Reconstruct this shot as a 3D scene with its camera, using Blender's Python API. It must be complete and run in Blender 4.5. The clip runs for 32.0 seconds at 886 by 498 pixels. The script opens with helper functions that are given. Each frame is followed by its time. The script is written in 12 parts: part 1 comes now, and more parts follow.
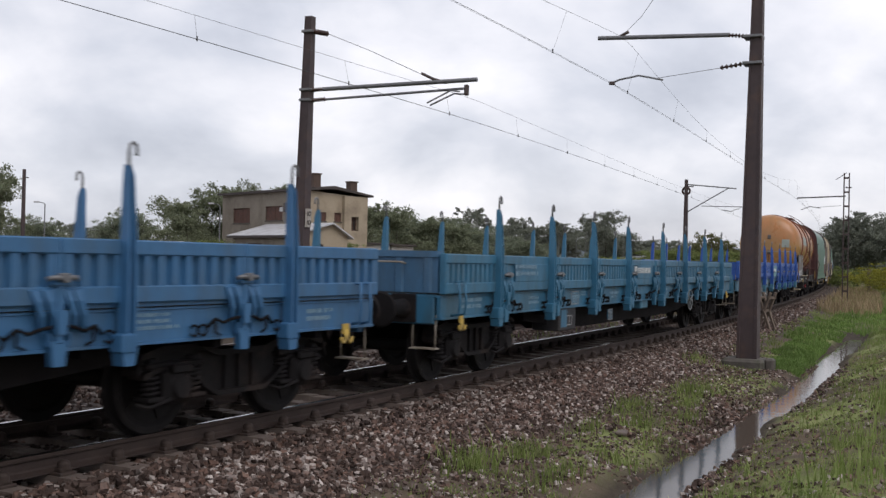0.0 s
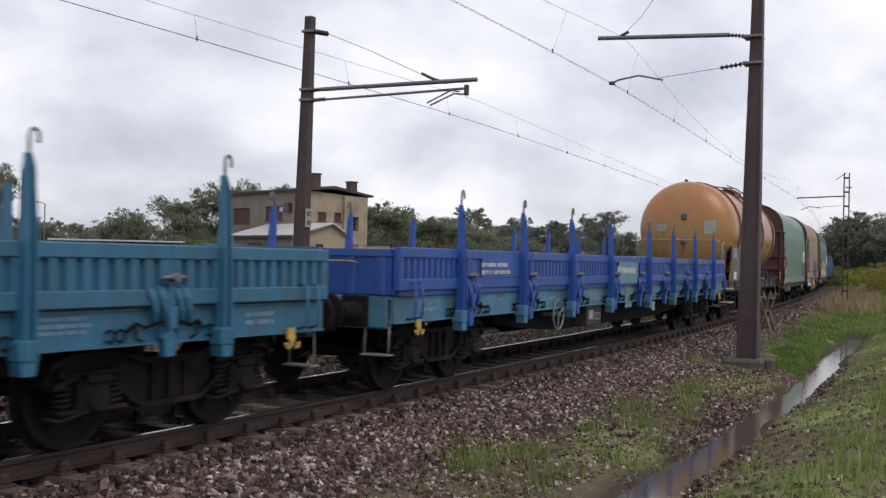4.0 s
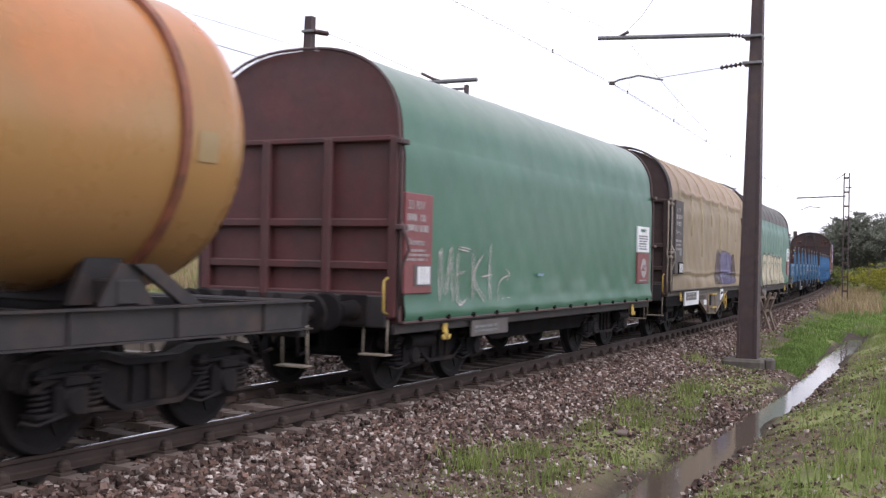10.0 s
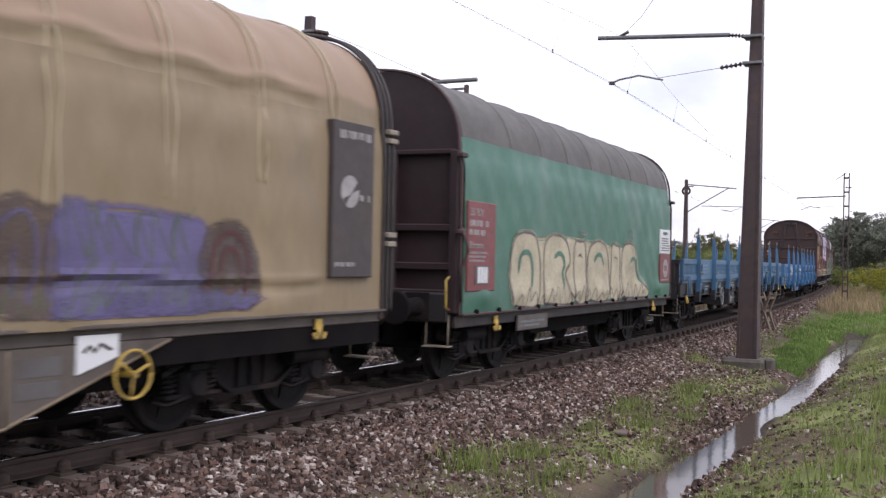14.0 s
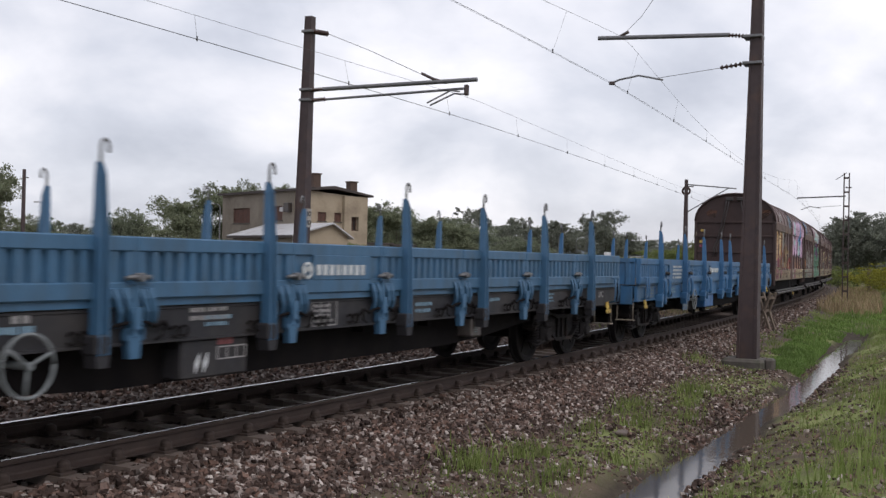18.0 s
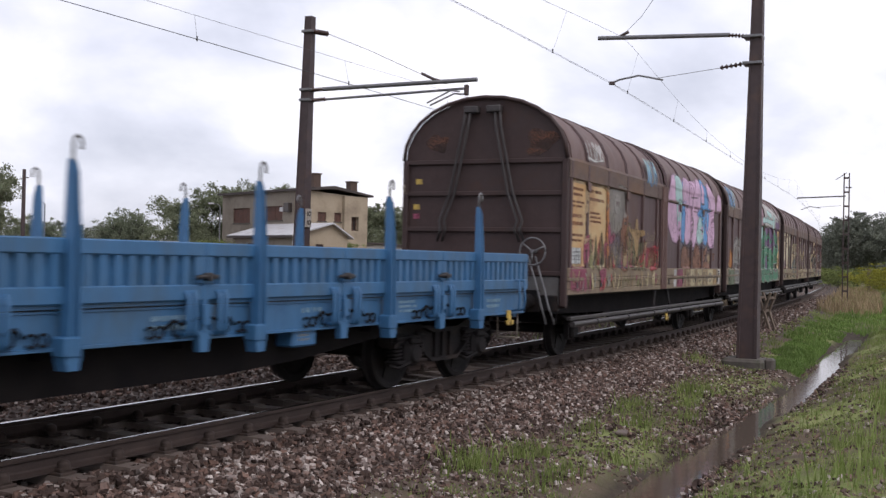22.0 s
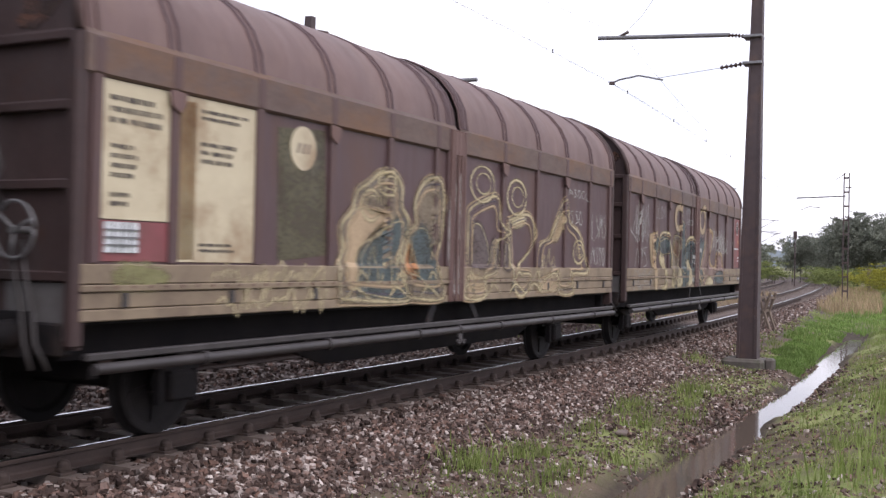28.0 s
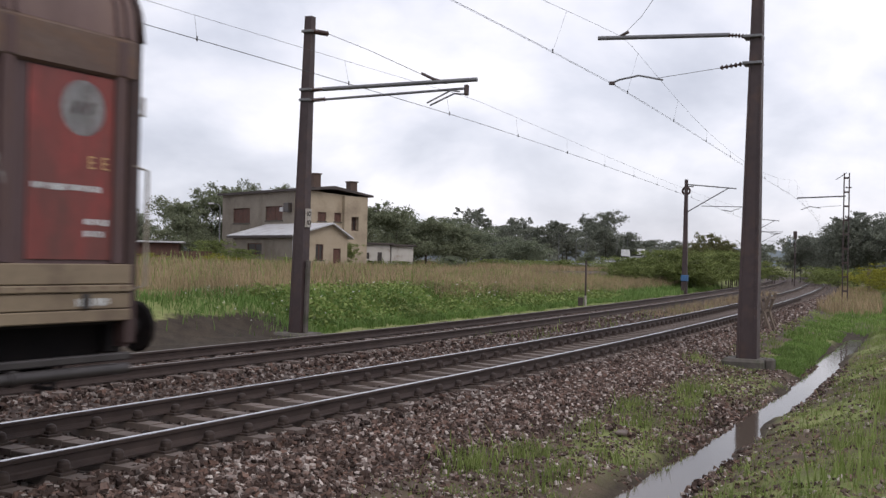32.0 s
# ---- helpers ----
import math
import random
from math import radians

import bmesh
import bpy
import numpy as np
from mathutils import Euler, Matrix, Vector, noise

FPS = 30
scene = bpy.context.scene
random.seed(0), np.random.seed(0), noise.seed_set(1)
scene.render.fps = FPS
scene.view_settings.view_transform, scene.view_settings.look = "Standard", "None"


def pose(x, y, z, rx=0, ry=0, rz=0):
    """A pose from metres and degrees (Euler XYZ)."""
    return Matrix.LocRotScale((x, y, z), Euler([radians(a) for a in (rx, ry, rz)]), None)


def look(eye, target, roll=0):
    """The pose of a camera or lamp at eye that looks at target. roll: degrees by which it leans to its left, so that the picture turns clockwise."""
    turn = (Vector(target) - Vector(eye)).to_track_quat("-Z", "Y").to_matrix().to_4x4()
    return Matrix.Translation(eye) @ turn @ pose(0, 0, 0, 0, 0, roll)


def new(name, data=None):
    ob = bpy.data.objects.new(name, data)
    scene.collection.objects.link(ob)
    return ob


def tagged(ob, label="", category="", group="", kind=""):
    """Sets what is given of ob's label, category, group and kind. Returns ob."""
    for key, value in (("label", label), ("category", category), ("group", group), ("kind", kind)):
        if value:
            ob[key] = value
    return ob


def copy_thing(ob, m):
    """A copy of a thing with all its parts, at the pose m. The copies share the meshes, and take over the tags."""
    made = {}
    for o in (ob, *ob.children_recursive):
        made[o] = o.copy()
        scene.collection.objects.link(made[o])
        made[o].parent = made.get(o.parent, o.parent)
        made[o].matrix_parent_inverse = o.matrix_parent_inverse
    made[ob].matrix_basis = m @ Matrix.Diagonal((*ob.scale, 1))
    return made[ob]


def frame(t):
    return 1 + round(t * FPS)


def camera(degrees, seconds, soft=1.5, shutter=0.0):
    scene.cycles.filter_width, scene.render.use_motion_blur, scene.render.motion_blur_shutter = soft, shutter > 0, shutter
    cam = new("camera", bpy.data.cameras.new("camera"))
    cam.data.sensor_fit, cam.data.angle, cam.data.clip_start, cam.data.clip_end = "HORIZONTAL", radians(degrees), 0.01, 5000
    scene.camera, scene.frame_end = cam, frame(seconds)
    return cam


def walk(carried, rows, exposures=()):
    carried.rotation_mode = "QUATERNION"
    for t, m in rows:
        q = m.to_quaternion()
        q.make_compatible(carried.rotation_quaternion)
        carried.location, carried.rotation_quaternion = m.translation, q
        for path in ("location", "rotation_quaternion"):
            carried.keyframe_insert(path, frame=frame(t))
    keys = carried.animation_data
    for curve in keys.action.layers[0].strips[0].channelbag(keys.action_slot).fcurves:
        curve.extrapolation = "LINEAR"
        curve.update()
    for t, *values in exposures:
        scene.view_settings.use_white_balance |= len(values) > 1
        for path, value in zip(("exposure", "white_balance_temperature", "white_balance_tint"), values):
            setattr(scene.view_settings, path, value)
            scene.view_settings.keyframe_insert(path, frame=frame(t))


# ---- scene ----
# Camera: stands still beside a double-track main line, rail head at z = 0.
EYE = (0.0, 0.0, 1.641)
PITCH = radians(0.569)
cam = camera(45.867, 32.0, soft=1.4, shutter=0.35)
STAND = look(EYE, (0, 10 * math.cos(PITCH), EYE[2] + 10 * math.sin(PITCH)), 1.218)
walk(cam, [(0, STAND), (32, STAND)], exposures=[
    (t, e, 6480 - 130 * min(1, e / 0.4), 15 + 6 * min(1, e / 0.4)) for t, e in (
    (0, -0.03), (6.0, 0.0), (7.0, 0.1), (8.0, 0.38), (9.0, 0.7), (12.0, 0.7), (13.0, 0.62), (14.5, 0.46), (16.0, 0.1), (17.0, 0.0),
    (20.5, 0.0), (22.0, 0.2), (23.0, 0.5), (24.0, 0.78), (29.0, 0.78), (30.0, 0.64), (30.6, 0.48), (31.2, 0.3), (32.0, 0.08))])

# Sky: a bright broken overcast; the sun stays behind cloud.
world = bpy.data.worlds.new("overcast_sky")
scene.world = world
world.use_nodes = True
wn, wl = world.node_tree.nodes, world.node_tree.links
wn.clear()
w_out = wn.new("ShaderNodeOutputWorld")
w_bg = wn.new("ShaderNodeBackground")
w_sky = wn.new("ShaderNodeTexSky")
w_sky.sky_type, w_sky.sun_disc = "NISHITA", False
w_sky.sun_elevation, w_sky.sun_rotation = radians(42), radians(35)
w_dim = wn.new("ShaderNodeVectorMath")
w_dim.operation = "SCALE"
w_dim.inputs[3].default_value = 0.085
wl.new(w_sky.outputs[0], w_dim.inputs[0])
w_geo = wn.new("ShaderNodeTexCoord")
w_sep = wn.new("ShaderNodeSeparateXYZ")
wl.new(w_geo.outputs["Generated"], w_sep.inputs[0])


def wmath(op, a, b=None, clamp=False):
    n = wn.new("ShaderNodeMath")
    n.operation, n.use_clamp = op, clamp
    for k, v in enumerate((a, b)):
        if v is None:
            continue
        if isinstance(v, (int, float)):
            n.inputs[k].default_value = v
        else:
            wl.new(v, n.inputs[k])
    return n.outputs[0]


# cloud layer seen from below: the direction laid on a flat sheet
w_up = wmath("ADD", wmath("MAXIMUM", w_sep.outputs[2], 0.0), 0.5)
w_uv = wn.new("ShaderNodeCombineXYZ")
wl.new(wmath("DIVIDE", w_sep.outputs[0], w_up), w_uv.inputs[0])
wl.new(wmath("DIVIDE", w_sep.outputs[1], w_up), w_uv.inputs[1])
w_n1, w_n2 = wn.new("ShaderNodeTexNoise"), wn.new("ShaderNodeTexNoise")
for n, sc, det, dist in ((w_n1, 2.6, 6, 0.15), (w_n2, 1.1, 3, 0.1)):
    n.inputs["Scale"].default_value, n.inputs["Detail"].default_value = sc, det
    n.inputs["Distortion"].default_value, n.inputs["Roughness"].default_value = dist, 0.52
    wl.new(w_uv.outputs[0], n.inputs["Vector"])
w_mix = wmath("ADD", wmath("MULTIPLY", w_n1.outputs[0], 0.6), wmath("MULTIPLY", w_n2.outputs[0], 0.4))
w_ramp = wn.new("ShaderNodeValToRGB")
w_ramp.color_ramp.elements[0].position, w_ramp.color_ramp.elements[0].color = 0.38, (0.43, 0.465, 0.525, 1)
w_ramp.color_ramp.elements[1].position, w_ramp.color_ramp.elements[1].color = 0.62, (0.95, 0.955, 0.965, 1)
e = w_ramp.color_ramp.elements.new(0.47)
e.color = (0.60, 0.635, 0.69, 1)
wl.new(w_mix, w_ramp.inputs[0])
w_col = wn.new("ShaderNodeMix")
w_col.data_type = "RGBA"
w_col.inputs["Factor"].default_value = 0.9
wl.new(w_dim.outputs[0], w_col.inputs[6])
wl.new(w_ramp.outputs[0], w_col.inputs[7])
wl.new(w_col.outputs[2], w_bg.inputs[0])
w_bg.inputs[1].default_value = 1.22
wl.new(w_bg.outputs[0], w_out.inputs[0])

sun_lamp = bpy.data.lights.new("sun", "SUN")
sun_lamp.energy, sun_lamp.angle, sun_lamp.color = 1.1, radians(35), (1.0, 0.96, 0.9)
sun = new("sun", sun_lamp)
sun.matrix_world = look((20, -30, 40), (0, 0, 0))
tagged(sun, kind="structure")
# ---- materials ----
def link(t, a, b):
    t.links.new(a, b)


def mat(name, c1, c2=None, scale=3.0, rough=0.6, metal=0.0, bump=0.0, bscale=40.0, dirt=None, dscale=1.2, dcut=(0.5, 0.7),
        stretch=(1, 1, 1), vary=0.0, island=0.0, damt=1.0, rvar=0.15, spec=0.5, fine=0.0):
    """A surface of two tones, stains with a shape of their own, fine relief and uneven gloss."""
    m = bpy.data.materials.new(name)
    m.use_nodes = True
    t = m.node_tree
    b = t.nodes["Principled BSDF"]
    co = t.nodes.new("ShaderNodeTexCoord")
    mp = t.nodes.new("ShaderNodeMapping")
    mp.inputs["Scale"].default_value = stretch
    link(t, co.outputs["Object"], mp.inputs[0])

    def nz(sc, det=5.0, rg=0.6):
        n = t.nodes.new("ShaderNodeTexNoise")
        n.inputs["Scale"].default_value, n.inputs["Detail"].default_value, n.inputs["Roughness"].default_value = sc, det, rg
        link(t, mp.outputs[0], n.inputs["Vector"])
        return n.outputs[0]

    def ramp(fac, lo, hi):
        r = t.nodes.new("ShaderNodeMapRange")
        r.inputs[1].default_value, r.inputs[2].default_value = lo, hi
        link(t, fac, r.inputs[0])
        return r.outputs[0]

    def mix(fac, a, bb, mode="MIX"):
        n = t.nodes.new("ShaderNodeMix")
        n.data_type, n.blend_type = "RGBA", mode
        for k, v in ((0, fac), (6, a), (7, bb)):
            if isinstance(v, (int, float)):
                n.inputs[k].default_value = v
            elif isinstance(v, tuple):
                n.inputs[k].default_value = (*v, 1)
            else:
                link(t, v, n.inputs[k])
        return n.outputs[2]

    c2 = c2 or tuple(v * 0.8 for v in c1)
    col = mix(ramp(nz(scale), 0.35, 0.65), c1, c2)
    if fine:
        col = mix(ramp(nz(scale * 14, 3.0), 0.3, 0.7), col, mix(1.0, col, (fine, fine, fine), "MULTIPLY"))
    if dirt:
        f = t.nodes.new("ShaderNodeMath")
        f.operation = "MULTIPLY"
        link(t, ramp(nz(dscale, 8.0, 0.65), *dcut), f.inputs[0])
        f.inputs[1].default_value = damt
        col = mix(f.outputs[0], col, dirt)
    for amount, node, sock in ((vary, "ShaderNodeObjectInfo", "Random"), (island, "ShaderNodeNewGeometry", "Random Per Island")):
        if amount:
            src = t.nodes.new(node)
            r = t.nodes.new("ShaderNodeMapRange")
            r.inputs[3].default_value, r.inputs[4].default_value = 1 - amount, 1 + amount
            link(t, src.outputs[sock], r.inputs[0])
            cc = t.nodes.new("ShaderNodeCombineColor")
            for k in range(3):
                link(t, r.outputs[0], cc.inputs[k])
            col = mix(1.0, col, cc.outputs[0], "MULTIPLY")
    link(t, col, b.inputs["Base Color"])
    rr = t.nodes.new("ShaderNodeMapRange")
    rr.inputs[3].default_value, rr.inputs[4].default_value = max(0.02, rough - rvar), min(1.0, rough + rvar)
    link(t, nz(scale * 4, 4.0), rr.inputs[0])
    link(t, rr.outputs[0], b.inputs["Roughness"])
    b.inputs["Metallic"].default_value = metal
    b.inputs["Specular IOR Level"].default_value = spec
    if bump:
        bp = t.nodes.new("ShaderNodeBump")
        bp.inputs["Strength"].default_value, bp.inputs["Distance"].default_value = bump, 0.02
        link(t, nz(bscale, 6.0), bp.inputs["Height"])
        link(t, bp.outputs[0], b.inputs["Normal"])
    return m


def worn(m, loss):
    """Thin sprayed paint: patches and specks have flaked away and show what lies below."""
    t = m.node_tree
    co = t.nodes.new("ShaderNodeTexCoord")
    tot = None
    for sc, lo, hi in ((3.0, 0.45, 0.75), (38.0, 0.42, 0.72)):
        n = t.nodes.new("ShaderNodeTexNoise")
        n.inputs["Scale"].default_value, n.inputs["Detail"].default_value = sc, 5.0
        link(t, co.outputs["Object"], n.inputs["Vector"])
        r = t.nodes.new("ShaderNodeMapRange")
        r.inputs[1].default_value, r.inputs[2].default_value, r.inputs[4].default_value = lo, hi, loss * 1.5
        link(t, n.outputs[0], r.inputs[0])
        if tot is None:
            tot = r.outputs[0]
        else:
            a = t.nodes.new("ShaderNodeMath")
            a.operation, a.use_clamp = "ADD", True
            link(t, tot, a.inputs[0])
            link(t, r.outputs[0], a.inputs[1])
            tot = a.outputs[0]
    rim = t.nodes.new("ShaderNodeAttribute")
    rim.attribute_name = "thin"
    both = t.nodes.new("ShaderNodeMath")
    both.operation, both.use_clamp = "ADD", True
    link(t, tot, both.inputs[0])
    link(t, rim.outputs["Fac"], both.inputs[1])
    clear = t.nodes.new("ShaderNodeBsdfTransparent")
    mx = t.nodes.new("ShaderNodeMixShader")
    link(t, both.outputs[0], mx.inputs[0])
    link(t, t.nodes["Principled BSDF"].outputs[0], mx.inputs[1])
    link(t, clear.outputs[0], mx.inputs[2])
    link(t, mx.outputs[0], t.nodes["Material Output"].inputs[0])


RUST = (0.10, 0.045, 0.025)
GRIME = (0.035, 0.030, 0.028)
M = {}


def pale_top(m, top_tone):
    """Paler tone on the upward faces of a sheet, patchy at its edge."""
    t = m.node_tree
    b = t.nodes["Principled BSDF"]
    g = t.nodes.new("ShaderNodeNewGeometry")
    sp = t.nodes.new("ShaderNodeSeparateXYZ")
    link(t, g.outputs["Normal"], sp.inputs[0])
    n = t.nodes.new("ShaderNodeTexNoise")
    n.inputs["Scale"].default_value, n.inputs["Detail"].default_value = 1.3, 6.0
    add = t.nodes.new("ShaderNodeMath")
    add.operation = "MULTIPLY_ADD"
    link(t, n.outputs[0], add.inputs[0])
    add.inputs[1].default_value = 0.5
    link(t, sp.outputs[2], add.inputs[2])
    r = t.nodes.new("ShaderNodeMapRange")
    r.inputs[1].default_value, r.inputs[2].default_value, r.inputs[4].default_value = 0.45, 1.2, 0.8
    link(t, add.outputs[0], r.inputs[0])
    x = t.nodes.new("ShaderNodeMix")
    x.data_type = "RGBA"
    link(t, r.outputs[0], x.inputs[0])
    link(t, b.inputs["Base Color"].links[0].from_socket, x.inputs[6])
    x.inputs[7].default_value = (*top_tone, 1)
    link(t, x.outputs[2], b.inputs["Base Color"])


def stonemat(name, tone=1.0):
    """Broken granite: each stone has its own tone, most brown-grey, a few pale."""
    m = bpy.data.materials.new(name)
    m.use_nodes = True
    t = m.node_tree
    b = t.nodes["Principled BSDF"]
    g = t.nodes.new("ShaderNodeNewGeometry")
    r = t.nodes.new("ShaderNodeValToRGB")
    el = r.color_ramp.elements
    el[0].color, el[1].color = (0.034, 0.021, 0.017, 1), (0.50, 0.44, 0.40, 1)
    for p, c in ((0.3, (0.080, 0.053, 0.043, 1)), (0.52, (0.132, 0.096, 0.082, 1)), (0.70, (0.175, 0.105, 0.080, 1)), (0.86, (0.25, 0.205, 0.185, 1))):
        el.new(p).color = c
    link(t, g.outputs["Random Per Island"], r.inputs[0])
    n = t.nodes.new("ShaderNodeTexNoise")
    n.inputs["Scale"].default_value, n.inputs["Detail"].default_value = 30.0, 4.0
    co = t.nodes.new("ShaderNodeTexCoord")
    link(t, co.outputs["Object"], n.inputs["Vector"])
    mr = t.nodes.new("ShaderNodeMapRange")
    mr.inputs[1].default_value, mr.inputs[2].default_value, mr.inputs[3].default_value, mr.inputs[4].default_value = 0.3, 0.7, 0.7 * tone, 1.2 * tone
    link(t, n.outputs[0], mr.inputs[0])
    hs = t.nodes.new("ShaderNodeHueSaturation")
    link(t, r.outputs[0], hs.inputs["Color"])
    link(t, mr.outputs[0], hs.inputs["Value"])
    link(t, hs.outputs[0], b.inputs["Base Color"])
    b.inputs["Roughness"].default_value = 0.9
    b.inputs["Specular IOR Level"].default_value = 0.25
    return m


# wagons
M["blue_a"] = mat("light_blue_paint", (0.042, 0.145, 0.30), (0.034, 0.118, 0.245), 1.5, 0.5, bump=0.08, dirt=(0.05, 0.09, 0.13), dcut=(0.47, 0.72), damt=0.85, stretch=(1.6, 1.6, 0.5), fine=0.86)
M["blue_b"] = mat("teal_blue_paint", (0.034, 0.155, 0.265), (0.028, 0.125, 0.215), 1.5, 0.5, bump=0.08, dirt=(0.05, 0.08, 0.09), dcut=(0.47, 0.72), damt=0.85, stretch=(1.6, 1.6, 0.5), fine=0.86)
M["blue_b2"] = mat("bright_blue_box_paint", (0.030, 0.135, 0.36), (0.026, 0.115, 0.30), 1.5, 0.45, bump=0.06, dirt=(0.04, 0.08, 0.15), dcut=(0.5, 0.75))
M["blue_c"] = mat("royal_blue_paint", (0.022, 0.088, 0.36), (0.019, 0.072, 0.29), 1.5, 0.42, bump=0.08, dirt=(0.03, 0.06, 0.16), dcut=(0.47, 0.72), damt=0.85, stretch=(1.6, 1.6, 0.5), fine=0.88)
M["teal_sole"] = mat("faded_teal_paint", (0.07, 0.24, 0.36), (0.055, 0.18, 0.28), 1.2, 0.55, bump=0.1, dirt=(0.05, 0.07, 0.08), dcut=(0.46, 0.7), damt=0.85, fine=0.82)
M["blue_d"] = mat("steel_blue_paint", (0.055, 0.145, 0.26), (0.045, 0.12, 0.215), 1.5, 0.5, bump=0.08, dirt=(0.05, 0.08, 0.11), dcut=(0.47, 0.72), damt=0.85, stretch=(1.6, 1.6, 0.5), fine=0.85)
M["grey_sole"] = mat("sooty_grey_paint", (0.022, 0.022, 0.028), (0.016, 0.016, 0.021), 1.8, 0.65, bump=0.1, dirt=(0.042, 0.037, 0.036), dcut=(0.45, 0.7), fine=0.8)
M["deck_wood"] = mat("oily_deck_planks", (0.09, 0.07, 0.05), (0.05, 0.04, 0.03), 5, 0.85, bump=0.3)
# bogie and wheel tones go near black: under-train shade put into the colour
M["bogie"] = mat("sooty_shade_bogie_steel", (0.007, 0.0058, 0.0068), (0.012, 0.0098, 0.0106), 4, 0.75, bump=0.25, dirt=(0.03, 0.021, 0.018), dscale=2.5, fine=0.7, spec=0.25)
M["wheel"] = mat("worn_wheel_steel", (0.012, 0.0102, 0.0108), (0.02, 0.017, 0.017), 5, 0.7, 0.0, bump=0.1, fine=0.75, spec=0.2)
M["yellow"] = mat("yellow_paint", (0.50, 0.35, 0.07), (0.40, 0.27, 0.06), 6, 0.6, dirt=(0.15, 0.11, 0.05), dscale=5)
M["white"] = mat("white_marking_paint", (0.62, 0.65, 0.66), (0.5, 0.53, 0.54), 6, 0.6, dirt=(0.25, 0.26, 0.26), dscale=8)
M["label_white"] = mat("clean_white_label", (0.70, 0.72, 0.74), (0.62, 0.64, 0.66), 1.2, 0.5, dirt=(0.42, 0.40, 0.38), dscale=1.5, dcut=(0.6, 0.85), damt=0.6)
M["paleblue"] = mat("pale_stencil_paint", (0.21, 0.33, 0.42), (0.15, 0.26, 0.35), 8, 0.6)
M["orange"] = mat("orange_tank_paint", (0.44, 0.165, 0.048), (0.40, 0.19, 0.072), 0.6, 0.30, bump=0.05, bscale=9, dirt=(0.235, 0.15, 0.06), dscale=0.75, dcut=(0.44, 0.66), damt=0.85, stretch=(0.8, 1, 0.55), fine=0.9)
def ochre_flank(m, tone):
    """Ochre tone mixed in below a ragged level line."""
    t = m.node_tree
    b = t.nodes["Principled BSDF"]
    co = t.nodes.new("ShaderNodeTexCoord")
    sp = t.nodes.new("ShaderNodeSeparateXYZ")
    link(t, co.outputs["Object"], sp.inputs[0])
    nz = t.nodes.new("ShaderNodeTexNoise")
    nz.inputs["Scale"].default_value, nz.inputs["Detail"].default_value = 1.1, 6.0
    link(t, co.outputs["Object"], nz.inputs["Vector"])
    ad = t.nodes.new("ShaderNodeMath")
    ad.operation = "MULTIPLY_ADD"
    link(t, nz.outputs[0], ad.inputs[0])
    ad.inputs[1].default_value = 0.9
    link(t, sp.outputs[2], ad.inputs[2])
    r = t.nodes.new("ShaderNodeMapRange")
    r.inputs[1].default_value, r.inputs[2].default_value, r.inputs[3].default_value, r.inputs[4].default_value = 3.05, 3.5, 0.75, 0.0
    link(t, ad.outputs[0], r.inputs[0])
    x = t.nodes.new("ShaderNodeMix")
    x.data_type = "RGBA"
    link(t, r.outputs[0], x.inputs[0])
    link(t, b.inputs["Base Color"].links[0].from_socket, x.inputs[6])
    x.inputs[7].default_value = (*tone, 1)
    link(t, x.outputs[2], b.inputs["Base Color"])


ochre_flank(M["orange"], (0.34, 0.20, 0.075))
M["ladder"] = mat("dark_rusty_ladder_steel", (0.13, 0.06, 0.042), (0.085, 0.045, 0.036), 4.0, 0.7, bump=0.08)
M["band"] = mat("rust_red_band_paint", (0.24, 0.085, 0.045), (0.18, 0.06, 0.035), 3, 0.6, bump=0.1, dirt=RUST, dscale=4)
M["patch"] = mat("grey_green_patch_paint", (0.30, 0.34, 0.31), (0.25, 0.285, 0.26), 3, 0.55)
M["patch_faded"] = mat("faded_ochre_patch_paint", (0.34, 0.24, 0.12), (0.29, 0.205, 0.10), 3, 0.45)
# frame tone is lowered to carry some of the under-train shade
M["frame"] = mat("dark_frame_paint", (0.022, 0.0195, 0.0215), (0.034, 0.029, 0.030), 3, 0.62, bump=0.12, dirt=(0.055, 0.036, 0.030), dscale=2.2, fine=0.8)
M["plate"] = mat("grey_brown_plate_paint", (0.105, 0.092, 0.088), (0.085, 0.075, 0.072), 2, 0.5, bump=0.05, dirt=(0.06, 0.05, 0.045), damt=0.7)
M["handrail"] = mat("worn_handrail_paint", (0.27, 0.24, 0.20), (0.17, 0.135, 0.10), 6, 0.6)
M["green"] = mat("green_tarpaulin", (0.036, 0.133, 0.080), (0.030, 0.113, 0.069), 0.8, 0.36, rvar=0.08, bump=0.06, bscale=6, dirt=(0.075, 0.145, 0.105), dscale=0.5, dcut=(0.5, 0.8), damt=0.6, fine=0.92)
pale_top(M["green"], (0.19, 0.225, 0.185))
M["green2"] = mat("faded_green_tarpaulin", (0.042, 0.155, 0.105), (0.036, 0.132, 0.09), 0.8, 0.42, bump=0.14, bscale=6, dirt=(0.12, 0.19, 0.16), dscale=0.6, damt=0.6, fine=0.9)
M["greytop"] = mat("grey_tarpaulin_top", (0.13, 0.125, 0.12), (0.10, 0.097, 0.093), 1.0, 0.7, bump=0.15, bscale=8, fine=0.85)
M["beige"] = mat("dusty_beige_tarpaulin", (0.285, 0.215, 0.128), (0.235, 0.178, 0.106), 0.9, 0.55, bump=0.7, bscale=3, dirt=(0.20, 0.16, 0.11), dscale=1.5, dcut=(0.45, 0.75), damt=0.8, stretch=(1, 1, 0.35), fine=0.88)
